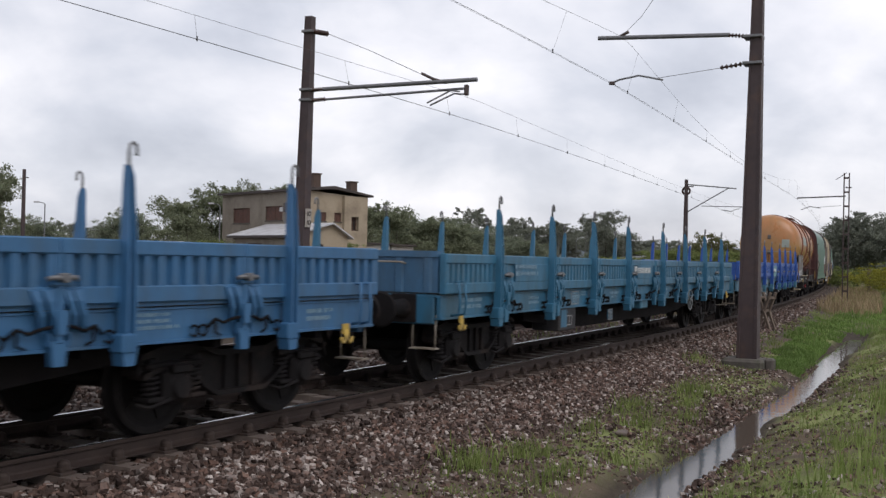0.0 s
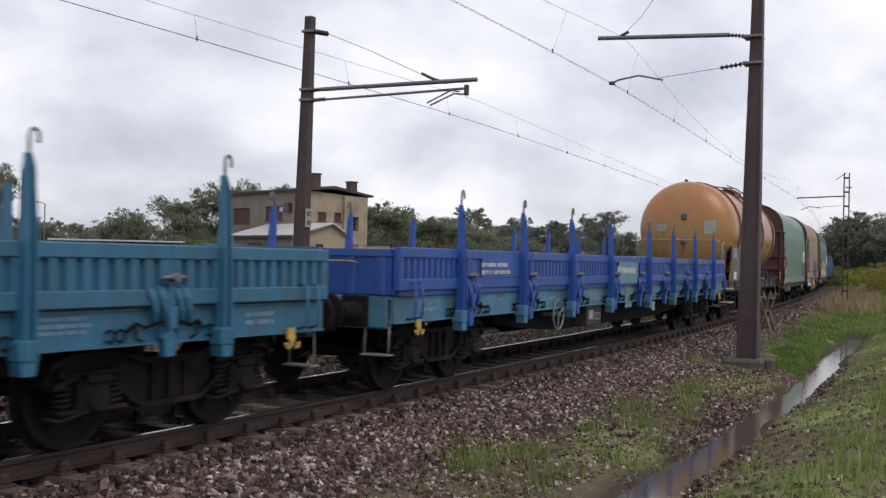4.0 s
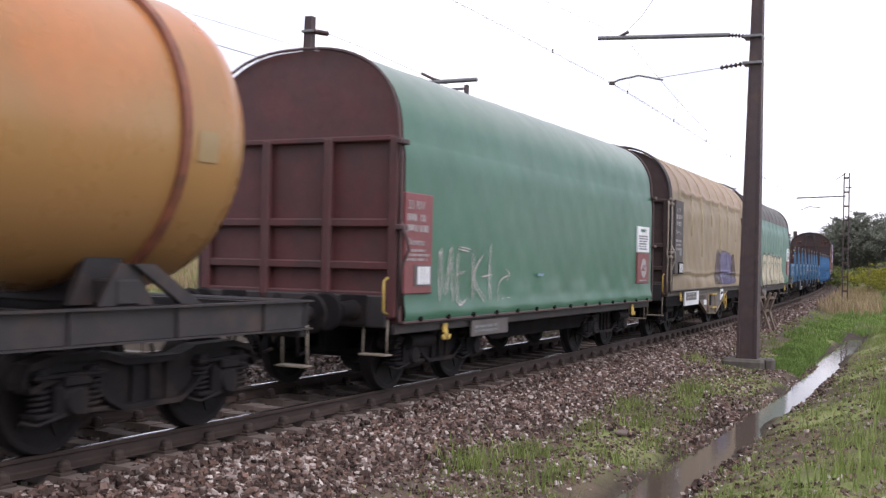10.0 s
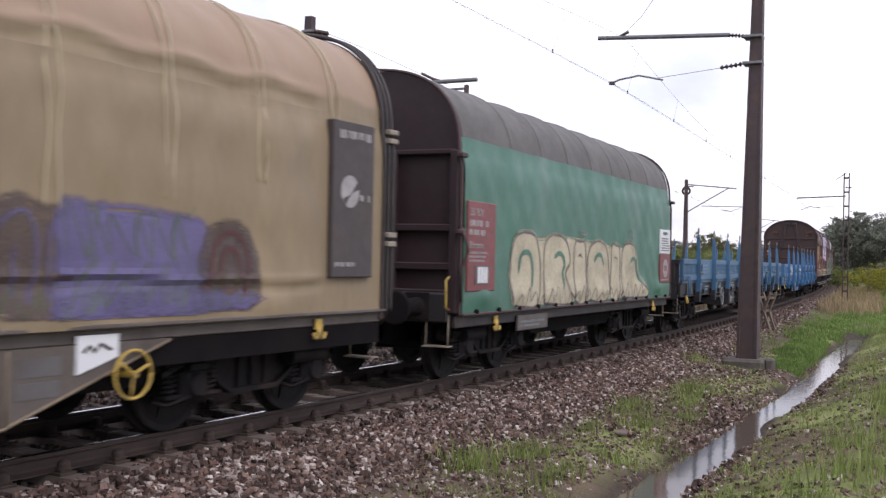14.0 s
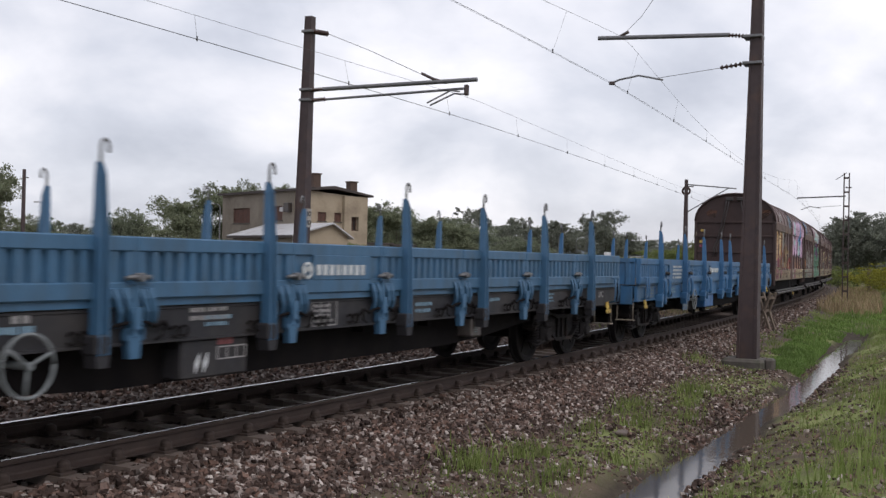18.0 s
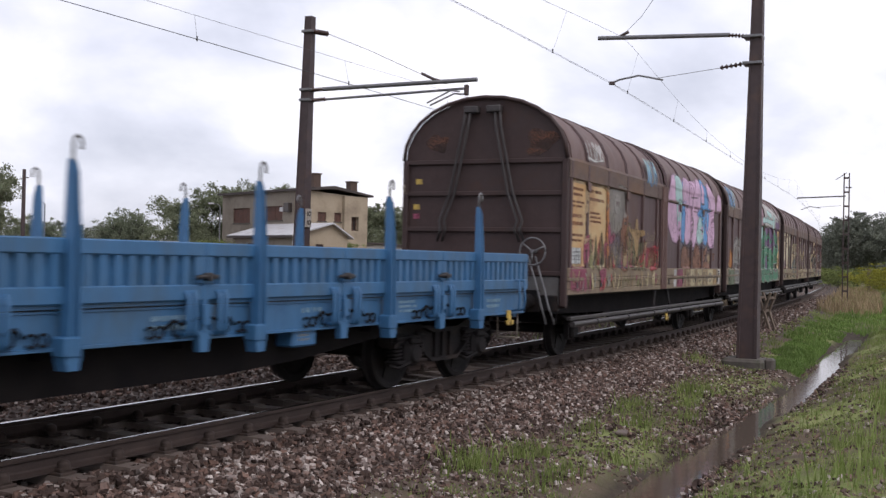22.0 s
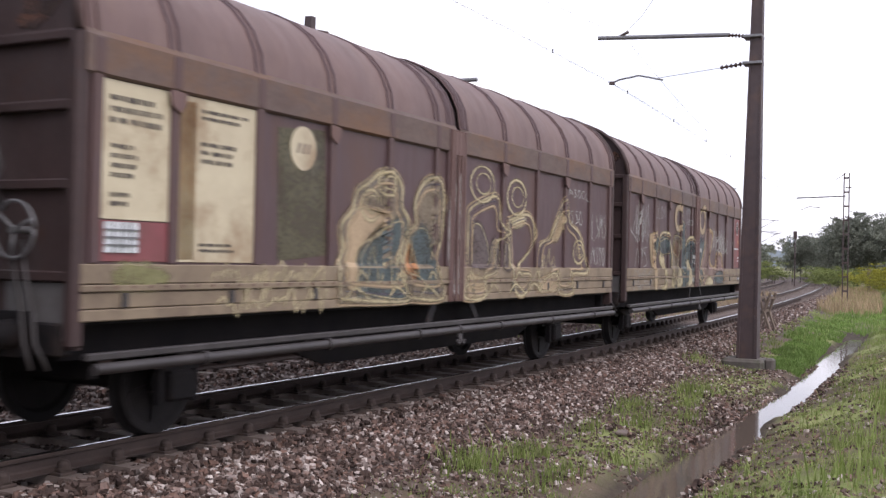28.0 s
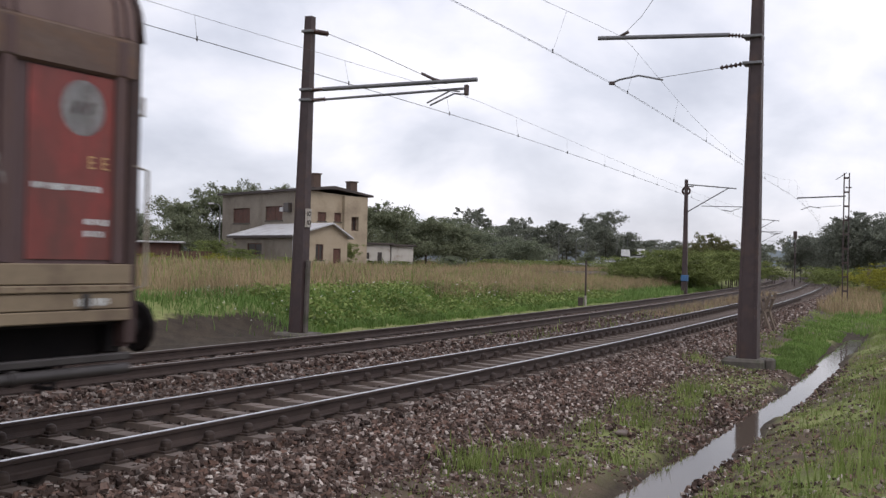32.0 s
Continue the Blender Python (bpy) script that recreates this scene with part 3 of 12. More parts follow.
# ---- building blocks ----
class Shape:
    """A mesh under construction: boxes, tubes, sweeps and lofts gathered into one part."""

    def __init__(self):
        self.v, self.f, self.s = [], [], []

    def add(self, vs, fs, smooth=False):
        o = len(self.v)
        self.v.extend(tuple(p) for p in vs)
        for f in fs:
            self.f.append(tuple(i + o for i in f))
            self.s.append(smooth)
        return self

    def box(self, x0, x1, y0, y1, z0, z1, c=0.0, m=None):
        """A box with chamfered edges."""
        x0, x1, y0, y1, z0, z1 = min(x0, x1), max(x0, x1), min(y0, y1), max(y0, y1), min(z0, z1), max(z0, z1)
        ctr = ((x0 + x1) / 2, (y0 + y1) / 2, (z0 + z1) / 2)
        h = ((x1 - x0) / 2, (y1 - y0) / 2, (z1 - z0) / 2)
        c = min(c, min(h) * 0.45)
        if c <= 0:
            vs = [(x, y, z) for x in (x0, x1) for y in (y0, y1) for z in (z0, z1)]
            fs = [(0, 1, 3, 2), (4, 6, 7, 5), (0, 4, 5, 1), (2, 3, 7, 6), (0, 2, 6, 4), (1, 5, 7, 3)]
        else:
            vs, ix, fs = [], {}, []
            sg = [(a, b, d) for a in (-1, 1) for b in (-1, 1) for d in (-1, 1)]
            for s in sg:
                for k in range(3):
                    ix[s, k] = len(vs)
                    vs.append(tuple(ctr[j] + s[j] * (h[j] if j == k else h[j] - c) for j in range(3)))
            for k in range(3):
                a, b = [j for j in range(3) if j != k]
                for sk in (-1, 1):
                    q = []
                    for sa, sb in ((-1, -1), (1, -1), (1, 1), (-1, 1)):
                        s = [0, 0, 0]
                        s[k], s[a], s[b] = sk, sa, sb
                        q.append(ix[tuple(s), k])
                    fs.append(tuple(q))
                for sa in (-1, 1):
                    for sb in (-1, 1):
                        s0, s1 = [0, 0, 0], [0, 0, 0]
                        s0[k], s1[k] = -1, 1
                        s0[a] = s1[a] = sa
                        s0[b] = s1[b] = sb
                        fs.append((ix[tuple(s0), a], ix[tuple(s1), a], ix[tuple(s1), b], ix[tuple(s0), b]))
            for s in sg:
                fs.append(tuple(ix[s, k] for k in range(3)))
        if m:
            vs = [m @ Vector(p) for p in vs]
        return self.add(vs, fs)

    def cyl(self, p0, p1, r0, r1=None, n=12, caps=True):
        r1 = r0 if r1 is None else r1
        p0, p1 = Vector(p0), Vector(p1)
        d = (p1 - p0).normalized()
        u = d.orthogonal().normalized()
        w = d.cross(u)
        ring = [u * math.cos(2 * math.pi * i / n) + w * math.sin(2 * math.pi * i / n) for i in range(n)]
        vs = [p0 + a * r0 for a in ring] + [p1 + a * r1 for a in ring]
        self.add(vs, [(i, (i + 1) % n, n + (i + 1) % n, n + i) for i in range(n)], n > 6)
        if caps:
            self.add(vs[:n], [tuple(range(n))[::-1]])
            self.add(vs[n:], [tuple(range(n))])
        return self

    def tube(self, pts, r, n=6):
        """A round bar along a path."""
        pts = [Vector(p) for p in pts]
        vs, fs = [], []
        u = None
        for i, p in enumerate(pts):
            d = (pts[min(i + 1, len(pts) - 1)] - pts[max(i - 1, 0)]).normalized()
            u = d.orthogonal() if u is None else u - d * u.dot(d)
            if u.length < 1e-5:
                u = d.orthogonal()
            u.normalize()
            w = d.cross(u)
            vs += [p + (u * math.cos(2 * math.pi * k / n) + w * math.sin(2 * math.pi * k / n)) * r for k in range(n)]
        for i in range(len(pts) - 1):
            for k in range(n):
                a, b = i * n + k, i * n + (k + 1) % n
                fs.append((a, b, b + n, a + n))
        fs.append(tuple(range(n))[::-1])
        fs.append(tuple(len(vs) - n + k for k in range(n)))
        return self.add(vs, fs, n > 4)

    def torus(self, c, r, rr, axis="y", n=24, k=6):
        pts = []
        for i in range(n + 1):
            a = 2 * math.pi * i / n
            e = {"y": (r * math.cos(a), 0, r * math.sin(a)), "x": (0, r * math.cos(a), r * math.sin(a)), "z": (r * math.cos(a), r * math.sin(a), 0)}[axis]
            pts.append((c[0] + e[0], c[1] + e[1], c[2] + e[2]))
        return self.tube(pts, rr, k)

    def prism(self, poly, y0, y1):
        """A plate of outline poly (x, z) between y0 and y1."""
        n = len(poly)
        vs = [(x, y0, z) for x, z in poly] + [(x, y1, z) for x, z in poly]
        return self.add(vs, [tuple(range(n)), tuple(range(2 * n - 1, n - 1, -1))] + [(i, (i + 1) % n, n + (i + 1) % n, n + i) for i in range(n)])

    def slab(self, poly, x0, x1):
        """A body of cross-section poly (y, z) between x0 and x1."""
        n = len(poly)
        vs = [(x0, y, z) for y, z in poly] + [(x1, y, z) for y, z in poly]
        return self.add(vs, [tuple(range(n)), tuple(range(2 * n - 1, n - 1, -1))] + [(i, (i + 1) % n, n + (i + 1) % n, n + i) for i in range(n)])

    def loft(self, rings, closed=True, smooth=True, caps=False):
        n = len(rings[0])
        vs = [p for r in rings for p in r]
        m = n if closed else n - 1
        fs = [(i * n + k, i * n + (k + 1) % n, (i + 1) * n + (k + 1) % n, (i + 1) * n + k) for i in range(len(rings) - 1) for k in range(m)]
        self.add(vs, fs, smooth)
        if caps:
            self.add(rings[0], [tuple(range(n))])
            self.add(rings[-1], [tuple(range(n))])
        return self

    def mirror(self, k):
        self.v = [(k * a, b, c) for a, b, c in self.v]
        return self

    def mesh(self, name, material):
        me = bpy.data.meshes.new(name)
        me.from_pydata(self.v, [], self.f)
        me.polygons.foreach_set("use_smooth", self.s)
        me.materials.append(material)
        me.update()
        return me


def part(name, shape, material, parent, label="", m=None):
    """Links a shape (or a mesh that is used again) as one mesh object under a thing or a part."""
    me = shape.mesh(name, material) if isinstance(shape, Shape) else shape
    ob = new(name, me)
    ob.parent = parent
    if m is not None:
        ob.matrix_basis = m
    if label:
        ob["label"] = label
    if name == "stencilled_marking":
        ob["kind"] = "stuff"
    return ob


def thing(name, label, category, m=None, group="", kind=""):
    ob = new(name)
    ob.empty_display_size = 0.2
    if m is not None:
        ob.matrix_basis = m
    return tagged(ob, label, category, group, kind)


def solid(name, shape, material, label="", category="", kind="", group="", m=None):
    """A thing made of one mesh."""
    ob = new(name, shape.mesh(name, material) if isinstance(shape, Shape) else shape)
    if m is not None:
        ob.matrix_basis = m
    return tagged(ob, label, category, group, kind)


KEPT = {}


def kept(key, material, build):
    """A mesh that is built once and shared by alike pieces."""
    k = (key, material.name)
    if k not in KEPT:
        s = Shape()
        build(s)
        KEPT[k] = s.mesh(key, material)
    return KEPT[k]


def bulk(name, verts, faces, material, smooth=False):
    """A large mesh from numpy arrays of vertices and equal-sided faces."""
    me = bpy.data.meshes.new(name)
    nv, nf, k = len(verts), len(faces), faces.shape[1]
    me.vertices.add(nv)
    me.vertices.foreach_set("co", np.asarray(verts, np.float32).ravel())
    me.loops.add(nf * k)
    me.loops.foreach_set("vertex_index", np.asarray(faces, np.int32).ravel())
    me.polygons.add(nf)
    me.polygons.foreach_set("loop_start", np.arange(nf, dtype=np.int32) * k)
    me.polygons.foreach_set("use_smooth", np.full(nf, smooth))
    me.materials.append(material)
    me.update(calc_edges=True)
    return me


# ---- the line: a long left-hand curve; s runs away from the camera, lat is to the right of it ----
DS = 0.25
SS = np.arange(-30, 260, DS)
_k = np.interp(SS, [-30, 0, 30, 60, 100, 160], [0.0033, 0.0033, 0.0009, 0.0008, 0.0012, 0.0012])
_th = np.cumsum(_k) * DS
_i0 = int(np.argmin(abs(SS)))
TH = _th - _th[_i0] + radians(62.822)
CX = np.cumsum(np.cos(TH)) * DS
CY = np.cumsum(np.sin(TH)) * DS
CX, CY = CX - CX[_i0], CY - CY[_i0] + 16.1672


def line_at(s):
    """Centre of the near track at s, and its heading; straight beyond both ends."""
    s = np.asarray(s, float)
    x, y, th = np.interp(s, SS, CX), np.interp(s, SS, CY), np.interp(s, SS, TH)
    under, over = np.minimum(s - SS[0], 0), np.maximum(s - SS[-1], 0)
    x = x + under * np.cos(TH[0]) + over * np.cos(TH[-1])
    y = y + under * np.sin(TH[0]) + over * np.sin(TH[-1])
    return x, y, th


def place(s, lat, z=0.0):
    x, y, th = line_at(s)
    return np.stack([x + lat * np.sin(th), y - lat * np.cos(th), z + 0 * x], -1)


def beside(s, lat, z=0.0, turn=0.0):
    """A pose on the line: x along the track, y to its left."""
    p = place(s, lat, z)
    return pose(p[0], p[1], p[2], 0, 0, math.degrees(float(line_at(s)[2])) + turn)


# lie of the land across the line
LATS = [-3000, -400, -120, -60, -30, -16, -10.6, -9.2, -7.9, -7.2, -6.2, -5.75, -5.45, -2.4, -2.05, -1.6, 1.65, 1.8, 2.75, 3.4, 3.9, 4.30, 4.54, 4.95, 5.5, 6.4, 7.6, 9.5, 14, 40, 120, 3000]
ZS = [1.5, 1.2, 1.0, 0.9, 0.8, 0.72, 0.66, 0.42, -0.2, -0.3, -0.3, -0.28, -0.245, -0.245, -0.26, -0.245, -0.245, -0.26, -0.52, -0.56, -0.62, -0.80, -0.80, -0.64, -0.46, -0.22, -0.02, 0.1, 0.15, 0.2, 0.3, 0.5]
ZFAR = [1.5, 1.2, 1.0, 0.9, 0.8, 0.6, 0.35, 0.1, -0.25, -0.3, -0.3, -0.28, -0.245, -0.245, -0.26, -0.245, -0.245, -0.26, -0.5, -0.55, -0.55, -0.55, -0.55, -0.55, -0.52, -0.45, -0.36, -0.3, -0.1, 0.1, 0.3, 0.5]


def land(s, lat):
    """Height of the ground."""
    w = np.clip((np.asarray(s) - 21) / 10, 0, 1)
    w = w * w * (3 - 2 * w)
    z = np.interp(lat, LATS, ZS) * (1 - w) + np.interp(lat, LATS, ZFAR) * w
    rough = np.where((lat > 2.2) | (lat < -6.3), 1.0, 0.25) * np.where((lat > 4.1) & (lat < 4.75), 0.3, 1.0)
    bump = 0.045 * np.sin(s * 1.9 + lat * 2.3) * np.sin(lat * 3.1 - s * 0.8) + 0.035 * np.sin(s * 4.7 - lat * 3.9 + 1.3) * np.sin(lat * 5.3 + s * 2.2)
    swell = 0.12 * np.sin(s * 0.11 + lat * 0.07) * np.clip((abs(lat) - 10) / 20, 0, 1)
    wide = -0.06 * np.exp(-((lat - 4.42) / 0.4) ** 2) * np.clip((-1 - np.asarray(s)) / 3, 0, 1)
    return z + rough * bump + swell + wide


def ditch_shift(s):
    """The ditch wanders a little."""
    return np.interp(s, [-14, -4, 2, 6.5, 15, 20, 30], [0.05, 0.08, -0.13, 0.07, -0.16, 0.03, 0.0]) + 0.03 * np.sin(s * 2.3)


def build_ground():
    s = np.concatenate([[-2500, -1200, -500, -240, -120, -70, -45], np.arange(-30, 45, 0.3), np.arange(45, 110, 1.0), np.arange(110, 260, 4.0), [280, 340, 430, 600, 900, 1500, 3000]])
    lat = np.concatenate([[-3000, -1500, -700, -400, -250, -160, -110, -80, -60], np.arange(-48, -14, 2.0), np.arange(-14, -5, 0.3), np.arange(-5, 1.4, 0.4),
                          np.arange(1.4, 8.6, 0.12), np.arange(8.6, 14, 0.5), [15, 18, 22, 28, 40, 60, 90, 140, 250, 500, 1200, 3000]])
    Sg, Lg = np.meshgrid(s, lat, indexing="ij")
    x, y, th = line_at(Sg)
    inner = np.clip(Lg, -60, 60)
    outer = Lg - inner
    tm = radians(66)
    X = x + inner * np.sin(th) + outer * math.sin(tm)
    Y = y - inner * np.cos(th) - outer * math.cos(tm)
    wander = np.exp(-((Lg - 4.42) / 0.9) ** 2) * ditch_shift(Sg)
    Z = land(Sg, Lg - wander)
    ns, nl = Sg.shape
    v = np.stack([X, Y, Z], -1).reshape(-1, 3)
    i = np.arange(ns * nl).reshape(ns, nl)
    f = np.stack([i[:-1, :-1], i[1:, :-1], i[1:, 1:], i[:-1, 1:]], -1).reshape(-1, 4)
    me = bulk("ground", v, f, M["ground"], True)
    gravel = np.where((Lg > -5.9) & (Lg < 2.35), 1.0, 0.0)
    gravel = np.maximum(gravel, np.clip((2.95 - Lg) / 0.6, 0, 1) * (Lg > 2))
    mud = np.exp(-((Lg - 4.42 - wander) / 0.55) ** 2) * np.clip((30 - Sg) / 6, 0, 1) + 0.35 * np.exp(-((Lg - 3.1) / 0.5) ** 2) * np.clip((14 - Sg) / 6, 0, 1)
    mud = np.maximum(mud, 0.98 * np.exp(-(np.clip(abs(Lg + 7.4) - 0.9, 0, 9) / 0.6) ** 2) * np.clip((8.6 - Sg) / 1.5, 0, 1))
    mud = np.maximum(mud, 0.8 * np.exp(-((Lg + 6.5) / 0.6) ** 2))
    mud = np.maximum(mud, 0.9 * np.exp(-((Lg + 8.8) / 1.2) ** 2 - ((Sg - 47) / 6.0) ** 2))
    green = np.where(Lg < -6.1, np.where(Lg > -12, 0.85, 0.12), 0.0) + np.where(Lg > 2.8, np.clip((Lg - 2.6) / 1.5, 0, 0.46), 0)
    green = np.clip(green + 0.25 * np.sin(Sg * 0.9) * np.sin(Lg * 1.3 + 0.5) * (Lg > 2.8), 0, 1)
    col = np.stack([green, gravel, np.clip(mud, 0, 1), np.ones_like(mud)], -1).reshape(-1, 4).astype(np.float32)
    at = me.color_attributes.new("cover", "FLOAT_COLOR", "POINT")
    at.data.foreach_set("color", col.ravel())
    tagged(new("ground", me), "grassy trackside ground with stone ballast and a muddy ditch", "ground", kind="structure")
    # water in the ditch
    s = np.arange(-60, 22.6, 0.25)
    wide = 0.30 + 0.05 * np.sin(s * 1.3) + 0.04 * np.sin(s * 3.1 + 1)
    wide = wide * np.clip((22.7 - s) / 2.0, 0.1, 1)
    a, b = place(s, 4.42 + ditch_shift(s) - wide - 0.1, -0.735), place(s, 4.42 + ditch_shift(s) + wide + 0.1, -0.735)
    v = np.concatenate([a, b])
    n = len(s)
    k = np.arange(n - 1)
    tagged(new("water", bulk("water", v, np.stack([k, k + 1, n + k + 1, n + k], -1), M["water"], True)), "narrow strip of still murky water in the ditch", "water", kind="structure")


build_ground()


# ---- tracks ----
RAIL = [(-0.075, -0.159), (0.075, -0.159), (0.075, -0.147), (0.02, -0.125), (0.009, -0.11), (0.009, -0.045), (0.034, -0.034), (0.036, -0.008), (0.026, 0.0),
        (-0.026, 0.0), (-0.036, -0.008), (-0.034, -0.034), (-0.009, -0.045), (-0.009, -0.11), (-0.02, -0.125), (-0.075, -0.147)]


def rail(lat, s0, s1, parent, dull):
    s = np.concatenate([np.arange(s0, -30, 12.0), np.arange(-30, 60, 1.0), np.arange(60, s1, 4.0)])
    s = s[(s >= s0) & (s <= s1)]
    rings = []
    for q in s:
        rings.append([tuple(place(q, lat + a, z)) for a, z in RAIL])
    r = part("rail", Shape().loft(rings, True, False, True), M["rail_side"], parent)
    top = Shape()
    rings = [[tuple(place(q, lat + a, z)) for a, z in ((-0.029, 0.0005), (-0.02, 0.003), (0.02, 0.003), (0.029, 0.0005))] for q in s]
    top.loft(rings, False, False)
    part("rail_head", top, M["rail_dull" if dull else "rail_top"], r, "dull brown running surface" if dull else "polished bright running surface")


def sleeper_mesh(s):
    for x0, x1 in ((-1.14, -0.35), (0.35, 1.14)):
        s.loft([[(-0.13, x0, -0.36), (0.13, x0, -0.36), (0.105, x0, -0.175), (-0.105, x0, -0.172)], [(-0.13, x1, -0.36), (0.13, x1, -0.36), (0.105, x1, -0.175), (-0.105, x1, -0.175)]], True, False, True)
    s.loft([[(-0.12, -0.35, -0.36), (0.12, -0.35, -0.36), (0.1, -0.35, -0.185), (-0.1, -0.35, -0.185)], [(-0.12, 0.35, -0.36), (0.12, 0.35, -0.36), (0.1, 0.35, -0.185), (-0.1, 0.35, -0.185)]], True, False, True)


def clip_mesh(s):
    """Sole plate with two domed screw heads and clamps at one rail."""
    s.box(-0.09, 0.09, -0.19, 0.19, -0.178, -0.15, 0.008)
    for y in (-0.125, 0.125):
        s.box(-0.06, 0.06, y - 0.04, y + 0.04, -0.155, -0.118, 0.012)
        for z0, z1, r0, r1 in ((-0.13, -0.085, 0.055, 0.053), (-0.085, -0.062, 0.053, 0.040), (-0.062, -0.052, 0.040, 0.016)):
            s.cyl((0, y, z0), (0, y, z1), r0, r1, 9, z1 > -0.055)


def build_track(name, off, s0, s1, label, dull, first):
    t = thing(name, label, "railway track", kind="structure")
    rail(off + 0.75, s0, s1, t, dull)
    rail(off - 0.75, s0, s1, t, dull)
    sm, cm = kept("sleeper", M["sleeper"], sleeper_mesh), kept("rail_fastening", M["clip"], clip_mesh)
    n0, n1 = first
    rest, restc = [], []
    for n in range(-380, 430):
        s = -8.1938 + 0.5853 * n + 0.04
        if s < s0 or s > s1:
            continue
        m = beside(s, off)
        if n0 <= n < n1:
            part("sleeper", sm, None, t, m=m @ pose(0, 0, 0, 0, 0, 0.7 * math.sin(n * 3.7)))
            for y in () if dull else (-0.75, 0.75):
                part("rail_fastening", cm, None, t, m=m @ pose(0, y, 0))
        elif s < 90 and s > -60:
            rest.append(m)
    far = Shape()
    for m in rest:
        one = Shape()
        one.box(-0.12, 0.12, -1.22, 1.22, -0.36, -0.18)
        for y in () if dull else (-0.855, -0.645, 0.645, 0.855):
            one.box(-0.05, 0.05, y - 0.03, y + 0.03, -0.18, -0.09)
        far.add([m @ Vector(p) for p in one.v], one.f)
    if rest:
        part("sleepers_beyond", far, M["sleeper"], t)["kind"] = "stuff"
    return t


build_track("railway_track_near", 0.0, -240, 255, "main line track with polished rails on concrete sleepers", False, (-2, 92))
build_track("railway_track_far", -4.15, -240, 255, "second track with dull rusty rails", True, (4, 60))


# ---- loose stones of the ballast bed ----
def stones(n, s0, s1, l0, l1, size, rng, lift=0.0):
    s = rng.uniform(s0, s1, n)
    lat = rng.uniform(l0, l1, n)
    for off in (0.0, -4.15) if lift < 0.03 else ():
        ph = (s + 8.1538) / 0.5853
        on = (abs(lat - off) < 1.24) & (abs(ph - np.round(ph)) < 0.2)
        s = np.where(on, s + 0.29 * np.where(rng.uniform(0, 1, n) < 0.5, 1, -1), s)
    z = land(s, lat) + lift
    base = np.array([[a, b, c] for a in (-1, 1) for b in (-1, 1) for c in (-1, 1)], float)
    f = np.array([(0, 1, 3, 2), (4, 6, 7, 5), (0, 4, 5, 1), (2, 3, 7, 6), (0, 2, 6, 4), (1, 5, 7, 3)])
    v = base[None] * rng.uniform(0.45, 1.0, (n, 8, 1)) + rng.uniform(-0.22, 0.22, (n, 8, 3))
    v *= rng.uniform(0.6, 1.15, (n, 1, 3)) * rng.uniform(size[0], size[1], (n, 1, 1))
    a, b = rng.uniform(0, 6.28, n), rng.uniform(-0.9, 0.9, n)
    ca, sa, cb, sb = np.cos(a)[:, None], np.sin(a)[:, None], np.cos(b)[:, None], np.sin(b)[:, None]
    x, y, zz = v[..., 0], v[..., 1], v[..., 2]
    y, zz = y * cb - zz * sb, y * sb + zz * cb
    x, y = x * ca - y * sa, x * sa + y * ca
    p = place(s, lat, z)
    v = np.stack([x, y, zz], -1) + p[:, None, :]
    return v.reshape(-1, 3), (f[None] + 8 * np.arange(n)[:, None, None]).reshape(-1, 4)


